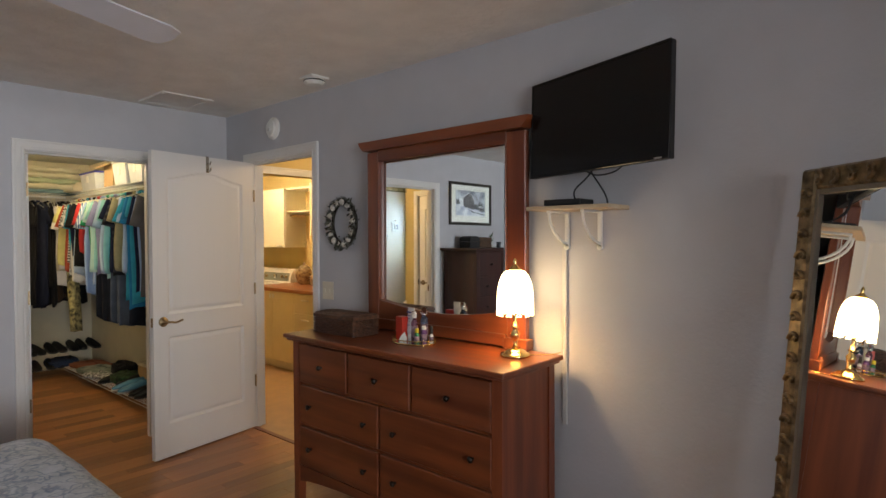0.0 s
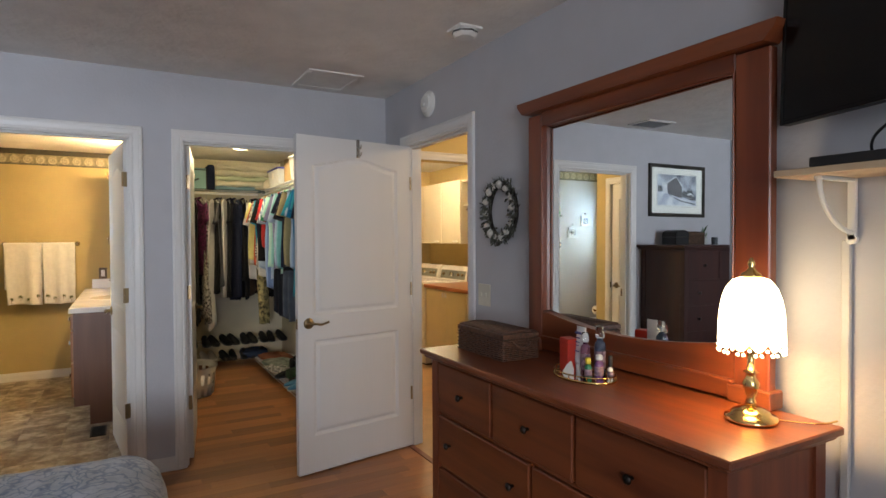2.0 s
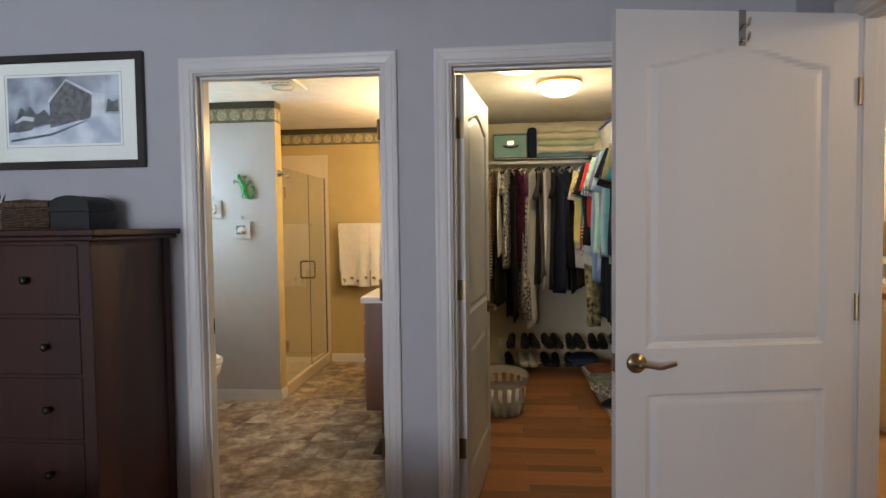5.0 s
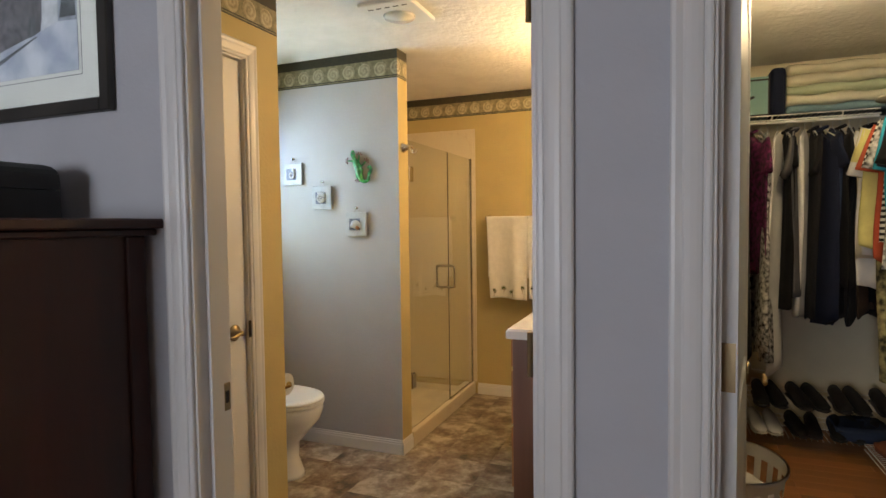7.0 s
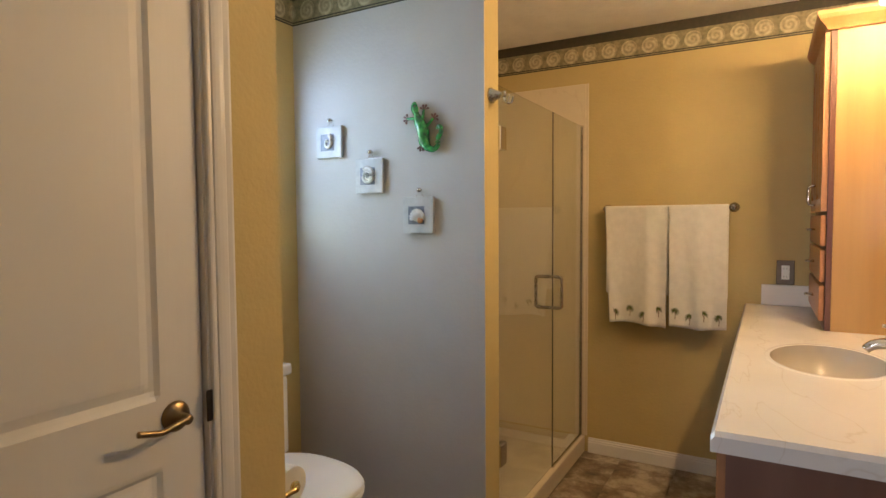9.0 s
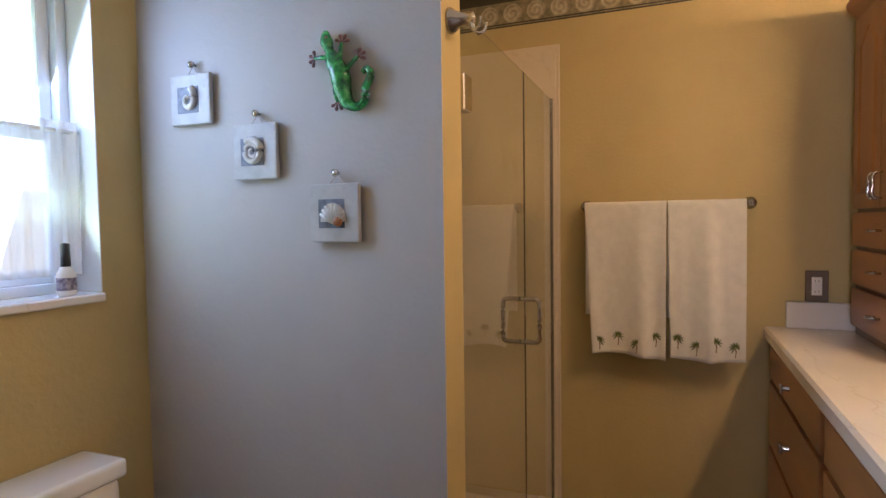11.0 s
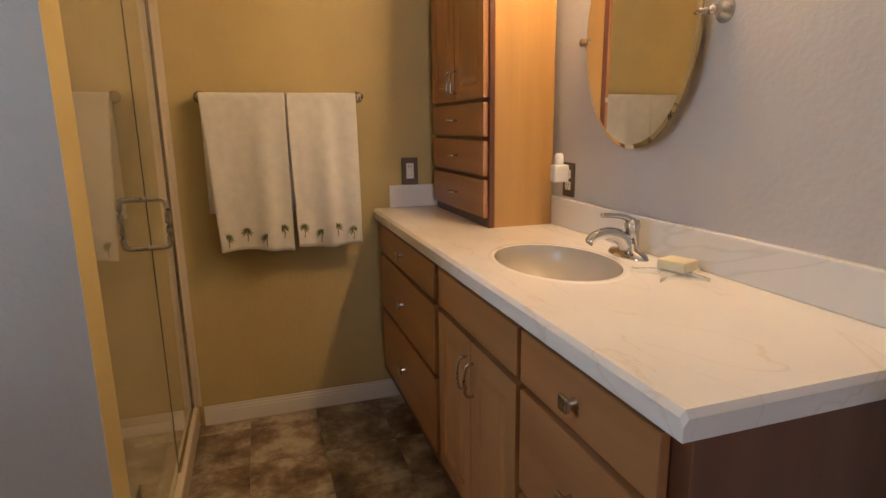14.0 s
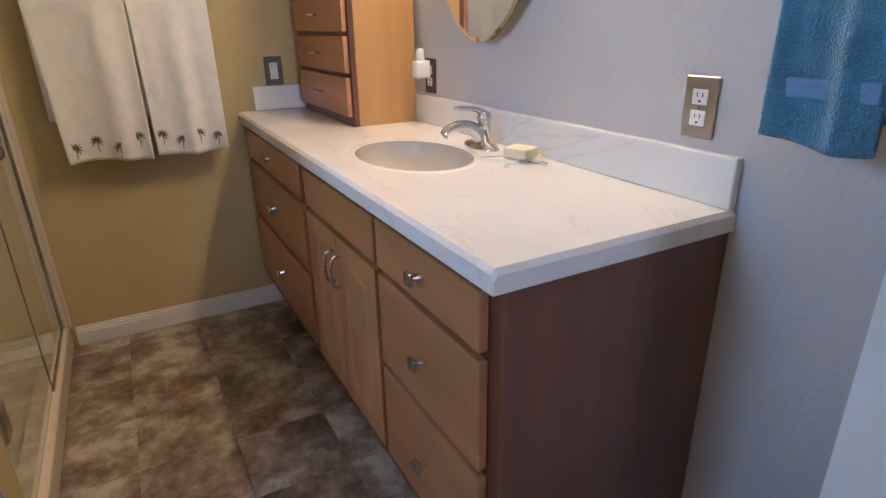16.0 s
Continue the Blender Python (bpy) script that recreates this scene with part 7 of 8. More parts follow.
# laundry basket
lb = thing("laundry_basket", (-6.95, 1.20, 0), "white plastic laundry basket with slotted sides on the closet floor", "basket")
bxc, byc = -6.98, 1.215
bm = bmesh.new()
n, H = 72, 0.265
prof = [(0.0, 0.82), (0.02, 0.86), (0.30, 0.90), (0.42, 0.915), (0.78, 0.965), (0.92, 0.985), (1.0, 1.0), (1.0, 1.05), (0.95, 1.05)]
rings = [[bm.verts.new((bxc + 0.25 * s * math.cos(2 * math.pi * i / n), byc + 0.19 * s * math.sin(2 * math.pi * i / n), 0.002 + H * h)) for i in range(n)] for h, s in prof]
for k, (a, b) in enumerate(zip(rings, rings[1:])):
    for i in range(n):
        if (k == 1 or k == 3) and i % 4 > 1:
            continue
        bm.faces.new((a[i], a[(i + 1) % n], b[(i + 1) % n], b[i]))
bm.faces.new(rings[0][::-1])
bmesh.ops.solidify(bm, geom=list(bm.faces), thickness=0.003)
part("tub", bm, white_plastic, lb)
part("clothes", ring_loft([(bxc, byc, 0.012, 0.19, 0.14, 0.14), (bxc, byc, 0.12, 0.20, 0.15, 0.15), (bxc, byc, 0.17, 0.12, 0.09, 0.09)]), cm["white"], lb, smooth=True)

closet_glow = material("lit_frosted_ceiling_glass", (1.0, 0.82, 0.55), 0.4, emit=5.0)
for x, y in ((-6.81, 1.62), (-6.17, 1.30)):
    cl = thing("ceiling_light", (x, y, BCEIL), "round lit flush frosted glass ceiling light in the closet", "ceiling light", "closet ceiling lights")
    part("base_ring", lathe([(0.155, 0), (0.155, -0.018), (0.13, -0.02)], (x, y, BCEIL - 0.001), 32), brass, cl)
    g = part("diffuser", lathe([(0.150, 0), (0.145, -0.022), (0.115, -0.052), (0.07, -0.070), (0.02, -0.077), (0.001, -0.077)], (x, y, BCEIL - 0.020), 36), closet_glow, cl, smooth=True)
    g.visible_shadow = False


# ---- laundry ----
def white_washer(x0, x1, label):
    w = thing("washing_machine", ((x0 + x1) / 2, 3.9, 0), label, "washing machine", "laundry machines")
    part("cabinet", boxes([(x0, x1, 3.58, 4.24, 0.02, 0.88)], 0.012, 2), appliance, w)
    part("top", boxes([(x0 - 0.002, x1 + 0.002, 3.572, 4.16, 0.882, 0.915)], 0.012, 2), appliance, w)
    part("lid", boxes([(x0 + 0.06, x1 - 0.06, 3.60, 4.08, 0.9155, 0.924)], 0.006, 2), appliance, w)
    part("plinth", boxes([(x0 + 0.01, x1 - 0.01, 3.60, 4.2, 0, 0.02)]), black_soft, w)
    pr = [(4.12, 0.916), (4.15, 1.03), (4.19, 1.075), (4.25, 1.08), (4.25, 0.916)]
    part("console", turned(outline(pr, x1 - x0 - 0.02, "x", x0 + 0.01), Matrix.Identity(4)), appliance, w)
    bm = boxes([(x0 + 0.05, x1 - 0.05, -0.003, 0.003, 0, 0.105)], 0.002)
    part("control_panel", turned(bm, Matrix.Translation((0, 4.122, 0.93)) @ Matrix.Rotation(radians(-15), 4, "X")), material("gray_control_panel", (0.22, 0.23, 0.20), 0.4), w)
    for k in (0.2, 0.5, 0.72, 0.86):
        part("dial", lathe([(0.028 if k == 0.5 else 0.018, 0), (0.024 if k == 0.5 else 0.015, -0.022), (0.001, -0.024)], (x0 + (x1 - x0) * k, 4.128, 0.985), 16, axis="y"), antique if k != 0.5 else chrome, w, smooth=True)


white_washer(-8.30, -7.62, "white top-loading washing machine with a gray control panel")
white_washer(-7.60, -6.92, "white washing machine with dials beside the counter")
bc = thing("laundry_base_cabinet", (-6.4, 3.9, 0), "cream laundry base cabinet with doors, drawers and white pulls", "cabinet")
part("carcass", boxes([(-6.90, -5.62, 3.60, 4.418, 0.10, 0.875)], 0.002), laminate, bc)
part("plinth", boxes([(-6.90, -5.62, 3.66, 4.418, 0.0, 0.10)]), appliance, bc)
for a, b in ((-6.895, -6.475), (-6.470, -6.055)):
    o = part("door", boxes([(a, b, 3.580, 3.599, 0.105, 0.870)], 0.003), laminate, bc)
    part("pull", boxes([((b - 0.035) if a < -6.6 else (a + 0.02), (b - 0.02) if a < -6.6 else (a + 0.035), 3.560, 3.580, 0.80, 0.85)], 0.004, 2), white_plastic, o)
for c, d in ((0.105, 0.28), (0.285, 0.46), (0.465, 0.66), (0.665, 0.870)):
    o = part("drawer", boxes([(-6.050, -5.625, 3.580, 3.599, c, d)], 0.003), laminate, bc)
    part("pull", boxes([(-5.90, -5.78, 3.560, 3.580, d - 0.07, d - 0.055)], 0.004, 2), white_plastic, o)
wt = thing("laundry_counter", (-6.3, 4.0, 0.88), "reddish wooden laundry countertop over the cream cabinets", "countertop")
part("board", boxes([(-6.915, -5.60, 3.560, 4.11, 0.877, 0.915), (-6.915, -5.60, 4.11, 4.418, 0.877, 0.915)], 0.004), wood("red_counter_wood", (0.42, 0.16, 0.07), (0.30, 0.10, 0.045), "x", 0.35, 0.3), wt)
uc = thing("laundry_wall_cabinet", (-7.7, 4.25, 1.35), "cream laundry wall cabinets over the washing machines", "cabinet")
part("carcass", boxes([(-8.38, -7.0, 4.11, 4.418, 1.355, 2.10)], 0.002), laminate, uc)
for i in range(3):
    a = -8.378 + 0.4595 * i
    o = part("door", boxes([(a, a + 0.455, 4.090, 4.109, 1.357, 2.098)], 0.003), laminate, uc)
    part("pull", boxes([(a + 0.30, a + 0.40, 4.070, 4.090, 1.375, 1.388)], 0.003), white_plastic, o)
us = thing("open_wall_shelf", (-6.7, 4.3, 1.8), "cream open laundry shelf unit with a hanging bar", "shelf")
part("board", boxes([(-6.998, -6.48, 4.12, 4.418, 2.075, 2.10)], 0.002), laminate, us)
part("lower_board", boxes([(-6.998, -6.48, 4.13, 4.418, 1.79, 1.81)], 0.002), laminate, us)
part("bar", tube([(-6.995, 4.18, 1.755), (-6.48, 4.18, 1.755)], 0.012, 10), antique, us)
uc2 = thing("laundry_wall_cabinet", (-6.2, 4.25, 1.5), "short cream laundry wall cabinet beside the open shelf", "cabinet")
part("carcass", boxes([(-6.47, -5.62, 4.11, 4.418, 1.50, 2.13)], 0.002), laminate, uc2)
part("door", boxes([(-6.468, -6.05, 4.090, 4.109, 1.502, 2.128)], 0.003), laminate, uc2)
part("door", boxes([(-6.045, -5.622, 4.090, 4.109, 1.502, 2.128)], 0.003), laminate, uc2)
jar_mat = material("cream_brown_jar_glaze", (0.52, 0.40, 0.24), 0.3, second=(0.16, 0.08, 0.04), scale=28)
ja = thing("ginger_jar", (-6.60, 4.1, 0.916), "lidded cream and brown patterned ceramic jar on the laundry counter", "jar")
part("body", lathe([(0.06, 0), (0.065, 0.01), (0.09, 0.05), (0.105, 0.10), (0.10, 0.15), (0.075, 0.185), (0.06, 0.19)], (-6.60, 4.10, 0.9155), 28), jar_mat, ja, smooth=True)
part("lid", lathe([(0.072, 0.191), (0.070, 0.20), (0.045, 0.225), (0.015, 0.235), (0.018, 0.248), (0.010, 0.262), (0.001, 0.266)], (-6.60, 4.10, 0.9155), 24), jar_mat, ja, smooth=True)
for s in (-1, 1):
    part("handle", tube(spline([(-6.60 + s * 0.098, 4.10, 1.05), (-6.60 + s * 0.125, 4.10, 1.04), (-6.60 + s * 0.122, 4.10, 1.015), (-6.60 + s * 0.10, 4.10, 1.00)], 3), 0.006, 6), bronze, ja)
cn = thing("canister", (-6.40, 4.08, 0.916), "small brown canister beside the ceramic jar", "canister")
part("body", lathe([(0.035, 0), (0.037, 0.005), (0.037, 0.10), (0.030, 0.11), (0.012, 0.112), (0.012, 0.18), (0.001, 0.182)], (-6.40, 4.08, 0.9155), 20), jar_mat, cn, smooth=True)
lc = thing("ceiling_light", (-6.97, 3.5, 2.345), "round lit flush ceiling light in the laundry room", "ceiling light")
g = part("diffuser", lathe([(0.14, 0), (0.13, -0.03), (0.07, -0.055), (0.001, -0.06)], (-6.97, 3.5, 2.338), 28), closet_glow, lc, smooth=True)
g.visible_shadow = False
part("rim", lathe([(0.15, 0), (0.15, -0.008), (0.12, -0.01)], (-6.97, 3.5, 2.3445), 28), brass, lc)
part("threshold_laundry", boxes([(LD[0] + 0.01, LD[1] - 0.01, 2.345, 2.385, -0.012, 0.006)], 0.003), cherry, kind="structure")
part("threshold_bathroom", boxes([(BX1 - 0.005, BX1 + 0.03, BD[0] + 0.01, BD[1] - 0.01, -0.012, 0.005)], 0.003), wood("threshold_oak", (0.40, 0.175, 0.062), (0.3, 0.12, 0.045), "y"), kind="structure")

# ---- bedroom small things ----
sd_ = thing("smoke_detector", (-3.67, 2.13, CEIL), "white slotted smoke detector on the bedroom ceiling", "smoke detector")
part("base", boxes([(-3.735, -3.605, 2.065, 2.195, CEIL - 0.014, CEIL - 0.001)], 0.006, 2), white_plastic, sd_)
part("cover", lathe([(0.062, 0), (0.064, -0.020), (0.048, -0.032), (0.001, -0.034)], (-3.67, 2.13, CEIL - 0.0145), 8), white_plastic, sd_)
part("slots", lathe([(0.0646, -0.006), (0.0652, -0.014)], (-3.67, 2.13, CEIL - 0.0145), 8), black_soft, sd_)
al = thing("alarm_chime", (-4.46, N, 2.262), "round white wall alarm with a raised centre above the laundry door", "alarm")
part("cover", lathe([(0.080, 0), (0.080, -0.010), (0.066, -0.022), (0.060, -0.022), (0.052, -0.034), (0.001, -0.038)], (-4.46, N - 0.001, 2.262), 32, axis="y"), white_plastic, al, smooth=False)
part("sensor", lathe([(0.014, 0), (0.010, -0.010), (0.001, -0.011)], (-4.46, N - 0.039, 2.250), 14, axis="y"), hanger_clear, al, smooth=True)
outlet("y", (-3.835, N, 1.117), ivory, "switch")
hb = thing("attic_hatch", (-4.86, 1.81, CEIL), "white square attic access hatch with trim in the ceiling", "hatch")
part("panel", boxes([(-5.03, -4.69, 1.675, 1.965, CEIL - 0.006, CEIL - 0.001)], 0.002), ceiling_white, hb)
part("trim", boxes([(-5.06, -5.03, 1.645, 1.995, CEIL - 0.009, CEIL - 0.0005), (-4.69, -4.66, 1.645, 1.995, CEIL - 0.009, CEIL - 0.0005), (-5.03, -4.69, 1.645, 1.675, CEIL - 0.014, CEIL - 0.0005), (-5.03, -4.69, 1.965, 1.995, CEIL - 0.009, CEIL - 0.0005)], 0.002), ceiling_white, hb)
vt = thing("ceiling_vent", (-4.9, -0.11, CEIL), "gray-white louvred air vent in the bedroom ceiling", "vent")
vent_gray = material("gray_white_vent_paint", (0.42, 0.43, 0.45), 0.5)
part("frame", boxes([(-5.03, -4.77, -0.27, -0.245, CEIL - 0.012, CEIL - 0.001), (-5.03, -4.77, 0.025, 0.05, CEIL - 0.012, CEIL - 0.001), (-5.03, -5.005, -0.245, 0.025, CEIL - 0.012, CEIL - 0.001), (-4.795, -4.77, -0.245, 0.025, CEIL - 0.012, CEIL - 0.001)], 0.002), trim_white, vt)
part("duct", boxes([(-5.005, -4.795, -0.245, 0.025, CEIL - 0.002, CEIL - 0.0005)]), black_soft, vt)
for k in range(7):
    part("slat", turned(boxes([(-0.013, 0.013, -0.134, 0.134, -0.0008, 0.0008)]), Matrix.Translation((-4.99 + 0.030 * k, -0.11, CEIL - 0.010)) @ Matrix.Rotation(radians(35), 4, "Y")), vent_gray, vt)
cf = thing("ceiling_fan", (-2.90, 0.25, 2.2), "white four-bladed ceiling fan hanging at rest over the bed", "ceiling fan")
fan_white = material("pale_fan_paint", (0.58, 0.58, 0.62), 0.5, vary=0.04)
fc = Vector((-2.72, 0.34, 2.2))
part("hub", lathe([(0.03, 0.24), (0.06, 0.235), (0.06, 0.21), (0.015, 0.20), (0.015, 0.09), (0.09, 0.08), (0.11, 0.05), (0.11, 0.01), (0.08, -0.02), (0.05, -0.06), (0.001, -0.07)], fc, 28), fan_white, cf, smooth=True)
for k in range(4):
    a = 110 + 90 * k
    bm = outline([(0.13, -0.03), (0.20, -0.055), (0.60, -0.068), (0.655, -0.055), (0.67, 0), (0.655, 0.055), (0.60, 0.068), (0.20, 0.055), (0.13, 0.03)], 0.006, "z", 0)
    part("blade", turned(bm, Matrix.Translation(fc) @ Matrix.Rotation(radians(a), 4, "Z") @ Matrix.Rotation(radians(-13), 4, "X")), fan_white, cf)

pc = thing("framed_picture", (W, -0.66, 1.88), "dark-framed print of a stone barn in snow, on gray wall", "picture")
fy0, fy1, fz0, fz1 = -0.335 - 0.755, -0.335, 1.635, 2.135
part("frame", frame_ring(fy0, fy1, fz0, fz1, 0.034, W + 0.001, W + 0.022, "x", 0.003), material("dark_olive_frame_wood", (0.045, 0.04, 0.034), 0.4, vary=0.2), pc)
part("mat", boxes([(W + 0.002, W + 0.008, fy0 + 0.03, fy1 - 0.03, fz0 + 0.03, fz1 - 0.03)]), material("cream_mat_board", (0.62, 0.61, 0.57), 0.8, vary=0.01), pc)
px0, px1, pz0, pz1 = fy0 + 0.115, fy1 - 0.115, fz0 + 0.11, fz1 - 0.095
ink = {"sky": ((0.42, 0.45, 0.52), (0.05, 0.055, 0.08), 6), "snow": ((0.55, 0.57, 0.62), (0.30, 0.33, 0.42), 12), "stone": ((0.16, 0.15, 0.16), (0.045, 0.042, 0.05), 60), "dark": ((0.035, 0.04, 0.045), (0.10, 0.11, 0.12), 40), "roof": ((0.60, 0.61, 0.63), (0.42, 0.43, 0.46), 30)}
ink = {k: material("print_" + k, a, 0.7, second=b, scale=s) for k, (a, b, s) in ink.items()}
part("keyline", frame_ring(px0 - 0.012, px1 + 0.012, pz0 - 0.012, pz1 + 0.012, 0.0016, W + 0.0078, W + 0.0086, "x", 0), ink["dark"], pc)
pr = part("print", boxes([(W + 0.0078, W + 0.0086, px0, px1, pz0, pz1)]), ink["sky"], pc)
pw, phh = px1 - px0, pz1 - pz0
for nm, key, pts, lay in (("snow_field", "snow", [(0, 0), (1, 0), (1, 0.42), (0.75, 0.45), (0.4, 0.30), (0, 0.18)], 1), ("barn_wall", "stone", [(0.38, 0.24), (0.74, 0.38), (0.76, 0.70), (0.53, 0.92), (0.38, 0.62)], 2),
                          ("barn_side", "roof", [(0.75, 0.38), (0.87, 0.44), (0.87, 0.68), (0.76, 0.71)], 2), ("barn_roof", "roof", [(0.53, 0.93), (0.76, 0.72), (0.88, 0.68), (0.87, 0.71), (0.76, 0.755), (0.535, 0.96), (0.37, 0.65), (0.37, 0.61)], 3),
                          ("trees", "dark", [(0.08, 0.40), (0.12, 0.56), (0.16, 0.48), (0.20, 0.58), (0.26, 0.44), (0.33, 0.52), (0.38, 0.42), (0.38, 0.30), (0.10, 0.28)], 2), ("far_trees", "dark", [(0.88, 0.46), (0.90, 0.66), (0.94, 0.60), (0.99, 0.64), (0.99, 0.46)], 2),
                          ("shed", "stone", [(0.07, 0.18), (0.22, 0.22), (0.22, 0.34), (0.14, 0.42), (0.07, 0.34)], 3), ("shed_roof", "roof", [(0.06, 0.34), (0.14, 0.43), (0.24, 0.40), (0.23, 0.34), (0.14, 0.37), (0.07, 0.32)], 4), ("barn_door", "dark", [(0.66, 0.34), (0.71, 0.36), (0.71, 0.52), (0.66, 0.50)], 4),
                          ("track", "dark", [(0.02, 0.04), (0.4, 0.13), (0.72, 0.34), (0.70, 0.34), (0.38, 0.16), (0.02, 0.08)], 2)):
    part(nm, outline([(px0 + pw * u, pz0 + phh * v) for u, v in pts], 0.0004, "x", W + 0.0086 + 0.0004 * lay), ink[key], pr)
pg = part("glazing", boxes([(W + 0.0125, W + 0.0140, fy0 + 0.034, fy1 - 0.034, fz0 + 0.034, fz1 - 0.034)]), glass, pc)
pg.visible_shadow = False

ORIGIN = Vector((0.067, 0, 0))
dbx = thing("domed_box", (-5.05, -0.5, 1.369), "black domed keepsake box on the dark chest of drawers", "box")
pts = [(-0.605, 1.3685), (-0.44, 1.3685), (-0.44, 1.47)] + [(-0.5225 + 0.0825 * math.cos(a), 1.47 + 0.035 * math.sin(a)) for a in np.linspace(0.2, math.pi - 0.2, 9)] + [(-0.605, 1.47)]
part("case", outline([(-0.605, 1.3685), (-0.44, 1.3685), (-0.44, 1.438), (-0.605, 1.438)], 0.16, "x", -5.14), black_soft, dbx)
part("lid", outline([(-0.607, 1.440), (-0.438, 1.440)] + pts[2:-1] + [(-0.607, 1.47)], 0.163, "x", -5.14), black_soft, dbx)
wk = material("woven_brown_wicker", (0.16, 0.09, 0.05), 0.7, second=(0.04, 0.02, 0.014), scale=60)


def woven_box(name, label, x0, x1, y0, y1, z0, z1, strands, mat, lidmat):
    """A box of woven strands laid in courses, with a lid."""
    b = thing(name, ((x0 + x1) / 2, (y0 + y1) / 2, z0), label, "basket")
    part("core", boxes([(x0 + 0.008, x1 - 0.008, y0 + 0.008, y1 - 0.008, z0, z1 - 0.026)]), black_soft, b)
    h = (z1 - 0.028 - z0) / strands
    for k in range(strands):
        z = z0 + h * (k + 0.5)
        pts = []
        for (ax, ay), (bx_, by_) in (((x0, y0), (x1, y0)), ((x1, y0), (x1, y1)), ((x1, y1), (x0, y1)), ((x0, y1), (x0, y0))):
            L = math.hypot(bx_ - ax, by_ - ay)
            m = max(3, int(L / 0.012))
            nx_, ny_ = (by_ - ay) / L, -(bx_ - ax) / L
            for j in range(m):
                t = j / m
                o = 0.0028 * math.sin(j * math.pi + k * math.pi) + 0.0028 * math.cos(j * 1.6 + k * math.pi)
                pts.append((ax + (bx_ - ax) * t + nx_ * o, ay + (by_ - ay) * t + ny_ * o, z + 0.0012 * math.sin(j * 0.7 + k)))
        part("strand", tube(pts, h * 0.50, 5, closed=True), mat, b, smooth=True)
    part("lid", boxes([(x0 - 0.004, x1 + 0.004, y0 - 0.004, y1 + 0.004, z1 - 0.026, z1 - 0.006), (x0 + 0.012, x1 - 0.012, y0 + 0.012, y1 - 0.012, z1 - 0.006, z1)], 0.004, 2), lidmat, b)
    m = int((x1 - x0) / 0.016)
    for k in range(m):
        x = x0 + 0.008 + (x1 - x0 - 0.016) * k / (m - 1)
        part("lid_strand", tube([(x, y0 + 0.004, z1 - 0.004), (x, (y0 + y1) / 2, z1 + 0.003), (x, y1 - 0.004, z1 - 0.004)], 0.005, 5), lidmat, b, smooth=True)
    return b


dark_wicker = material("dark_brown_wicker", (0.14, 0.062, 0.036), 0.5, second=(0.040, 0.017, 0.010), scale=70)
woven_box("wicker_basket", "brown woven wicker box on the chest of drawers", -5.14, -4.98, -0.82, -0.615, 1.3685, 1.485, 9, wk, wk)
basket = woven_box("wicker_basket", "dark brown woven lidded basket on the cherry dresser", -3.530, -3.185, 1.965, 2.135, 0.9325, 1.045, 11, dark_wicker, dark_wicker)
part("handle", tube(spline([(-3.183, 2.015, 1.008), (-3.166, 2.022, 0.992), (-3.160, 2.050, 0.985), (-3.166, 2.078, 0.992), (-3.183, 2.085, 1.008)], 4), 0.006, 7), dark_wicker, basket, smooth=True)
vs = thing("sprig_vase", (-5.05, -0.9, 1.369), "green leafy sprig in a small glass on the chest of drawers", "plant")
part("glass", lathe([(0.022, 0), (0.026, 0.004), (0.028, 0.075)], (-5.05, -0.90, 1.3685), 18), hanger_clear, vs, smooth=True)
leaf = material("fresh_green_leaf", (0.05, 0.13, 0.03), 0.5)
for k in range(7):
    a = k * 0.9
    p = Vector((-5.05 + 0.012 * math.cos(a), -0.90 + 0.012 * math.sin(a), 1.43 + 0.012 * k))
    d = Vector((math.cos(a) * 0.35, math.sin(a) * 0.35, 1)).normalized()
    s = d.cross(Vector((0, 0, 1))).normalized()
    bm = bmesh.new()
    q = [bm.verts.new(p), bm.verts.new(p + d * 0.03 + s * 0.009), bm.verts.new(p + d * 0.065), bm.verts.new(p + d * 0.03 - s * 0.009)]
    bm.faces.new(q)
    bmesh.ops.solidify(bm, geom=list(bm.faces), thickness=0.0012)
    part("leaf", bm, leaf, vs)
cu = thing("cup", (-5.0, -1.0, 1.369), "small dark cup on the chest of drawers", "cup")
part("body", lathe([(0.025, 0), (0.028, 0.004), (0.030, 0.07), (0.028, 0.07), (0.001, 0.06)], (-5.02, -1.01, 1.3685), 20), material("dark_glazed_cup", (0.06, 0.07, 0.08), 0.3), cu, smooth=True)

# tray with toiletries on the dresser
TX, TY, TZ = -2.852, 2.075, 0.9325
tr = thing("vanity_tray", (TX, TY, TZ), "oval gilt-edged mirror tray holding toiletries on the dresser", "tray")
part("plate", turned(lathe([(0.120, 0.003), (0.120, 0.006), (0.001, 0.006)], (0, 0, 0), 48), Matrix.Translation((TX, TY, TZ)) @ Matrix.Diagonal((1, 0.68, 1, 1))), mirror_glass, tr)
part("rail", tube([(TX + 0.124 * math.cos(a), TY + 0.086 * math.sin(a), TZ + 0.004) for a in np.linspace(0, 2 * math.pi, 48, endpoint=False)], 0.004, 8, closed=True), brass, tr, smooth=True)
part("upper_rail", tube([(TX + 0.125 * math.cos(a), TY + 0.087 * math.sin(a), TZ + 0.021) for a in np.linspace(0, 2 * math.pi, 48, endpoint=False)], 0.0022, 6, closed=True), brass, tr, smooth=True)
for k in range(22):
    a = 2 * math.pi * k / 22
    part("baluster", tube([(TX + 0.125 * math.cos(a), TY + 0.087 * math.sin(a), TZ + 0.005), (TX + 0.125 * math.cos(a), TY + 0.087 * math.sin(a), TZ + 0.021)], 0.0018, 5), brass, tr)
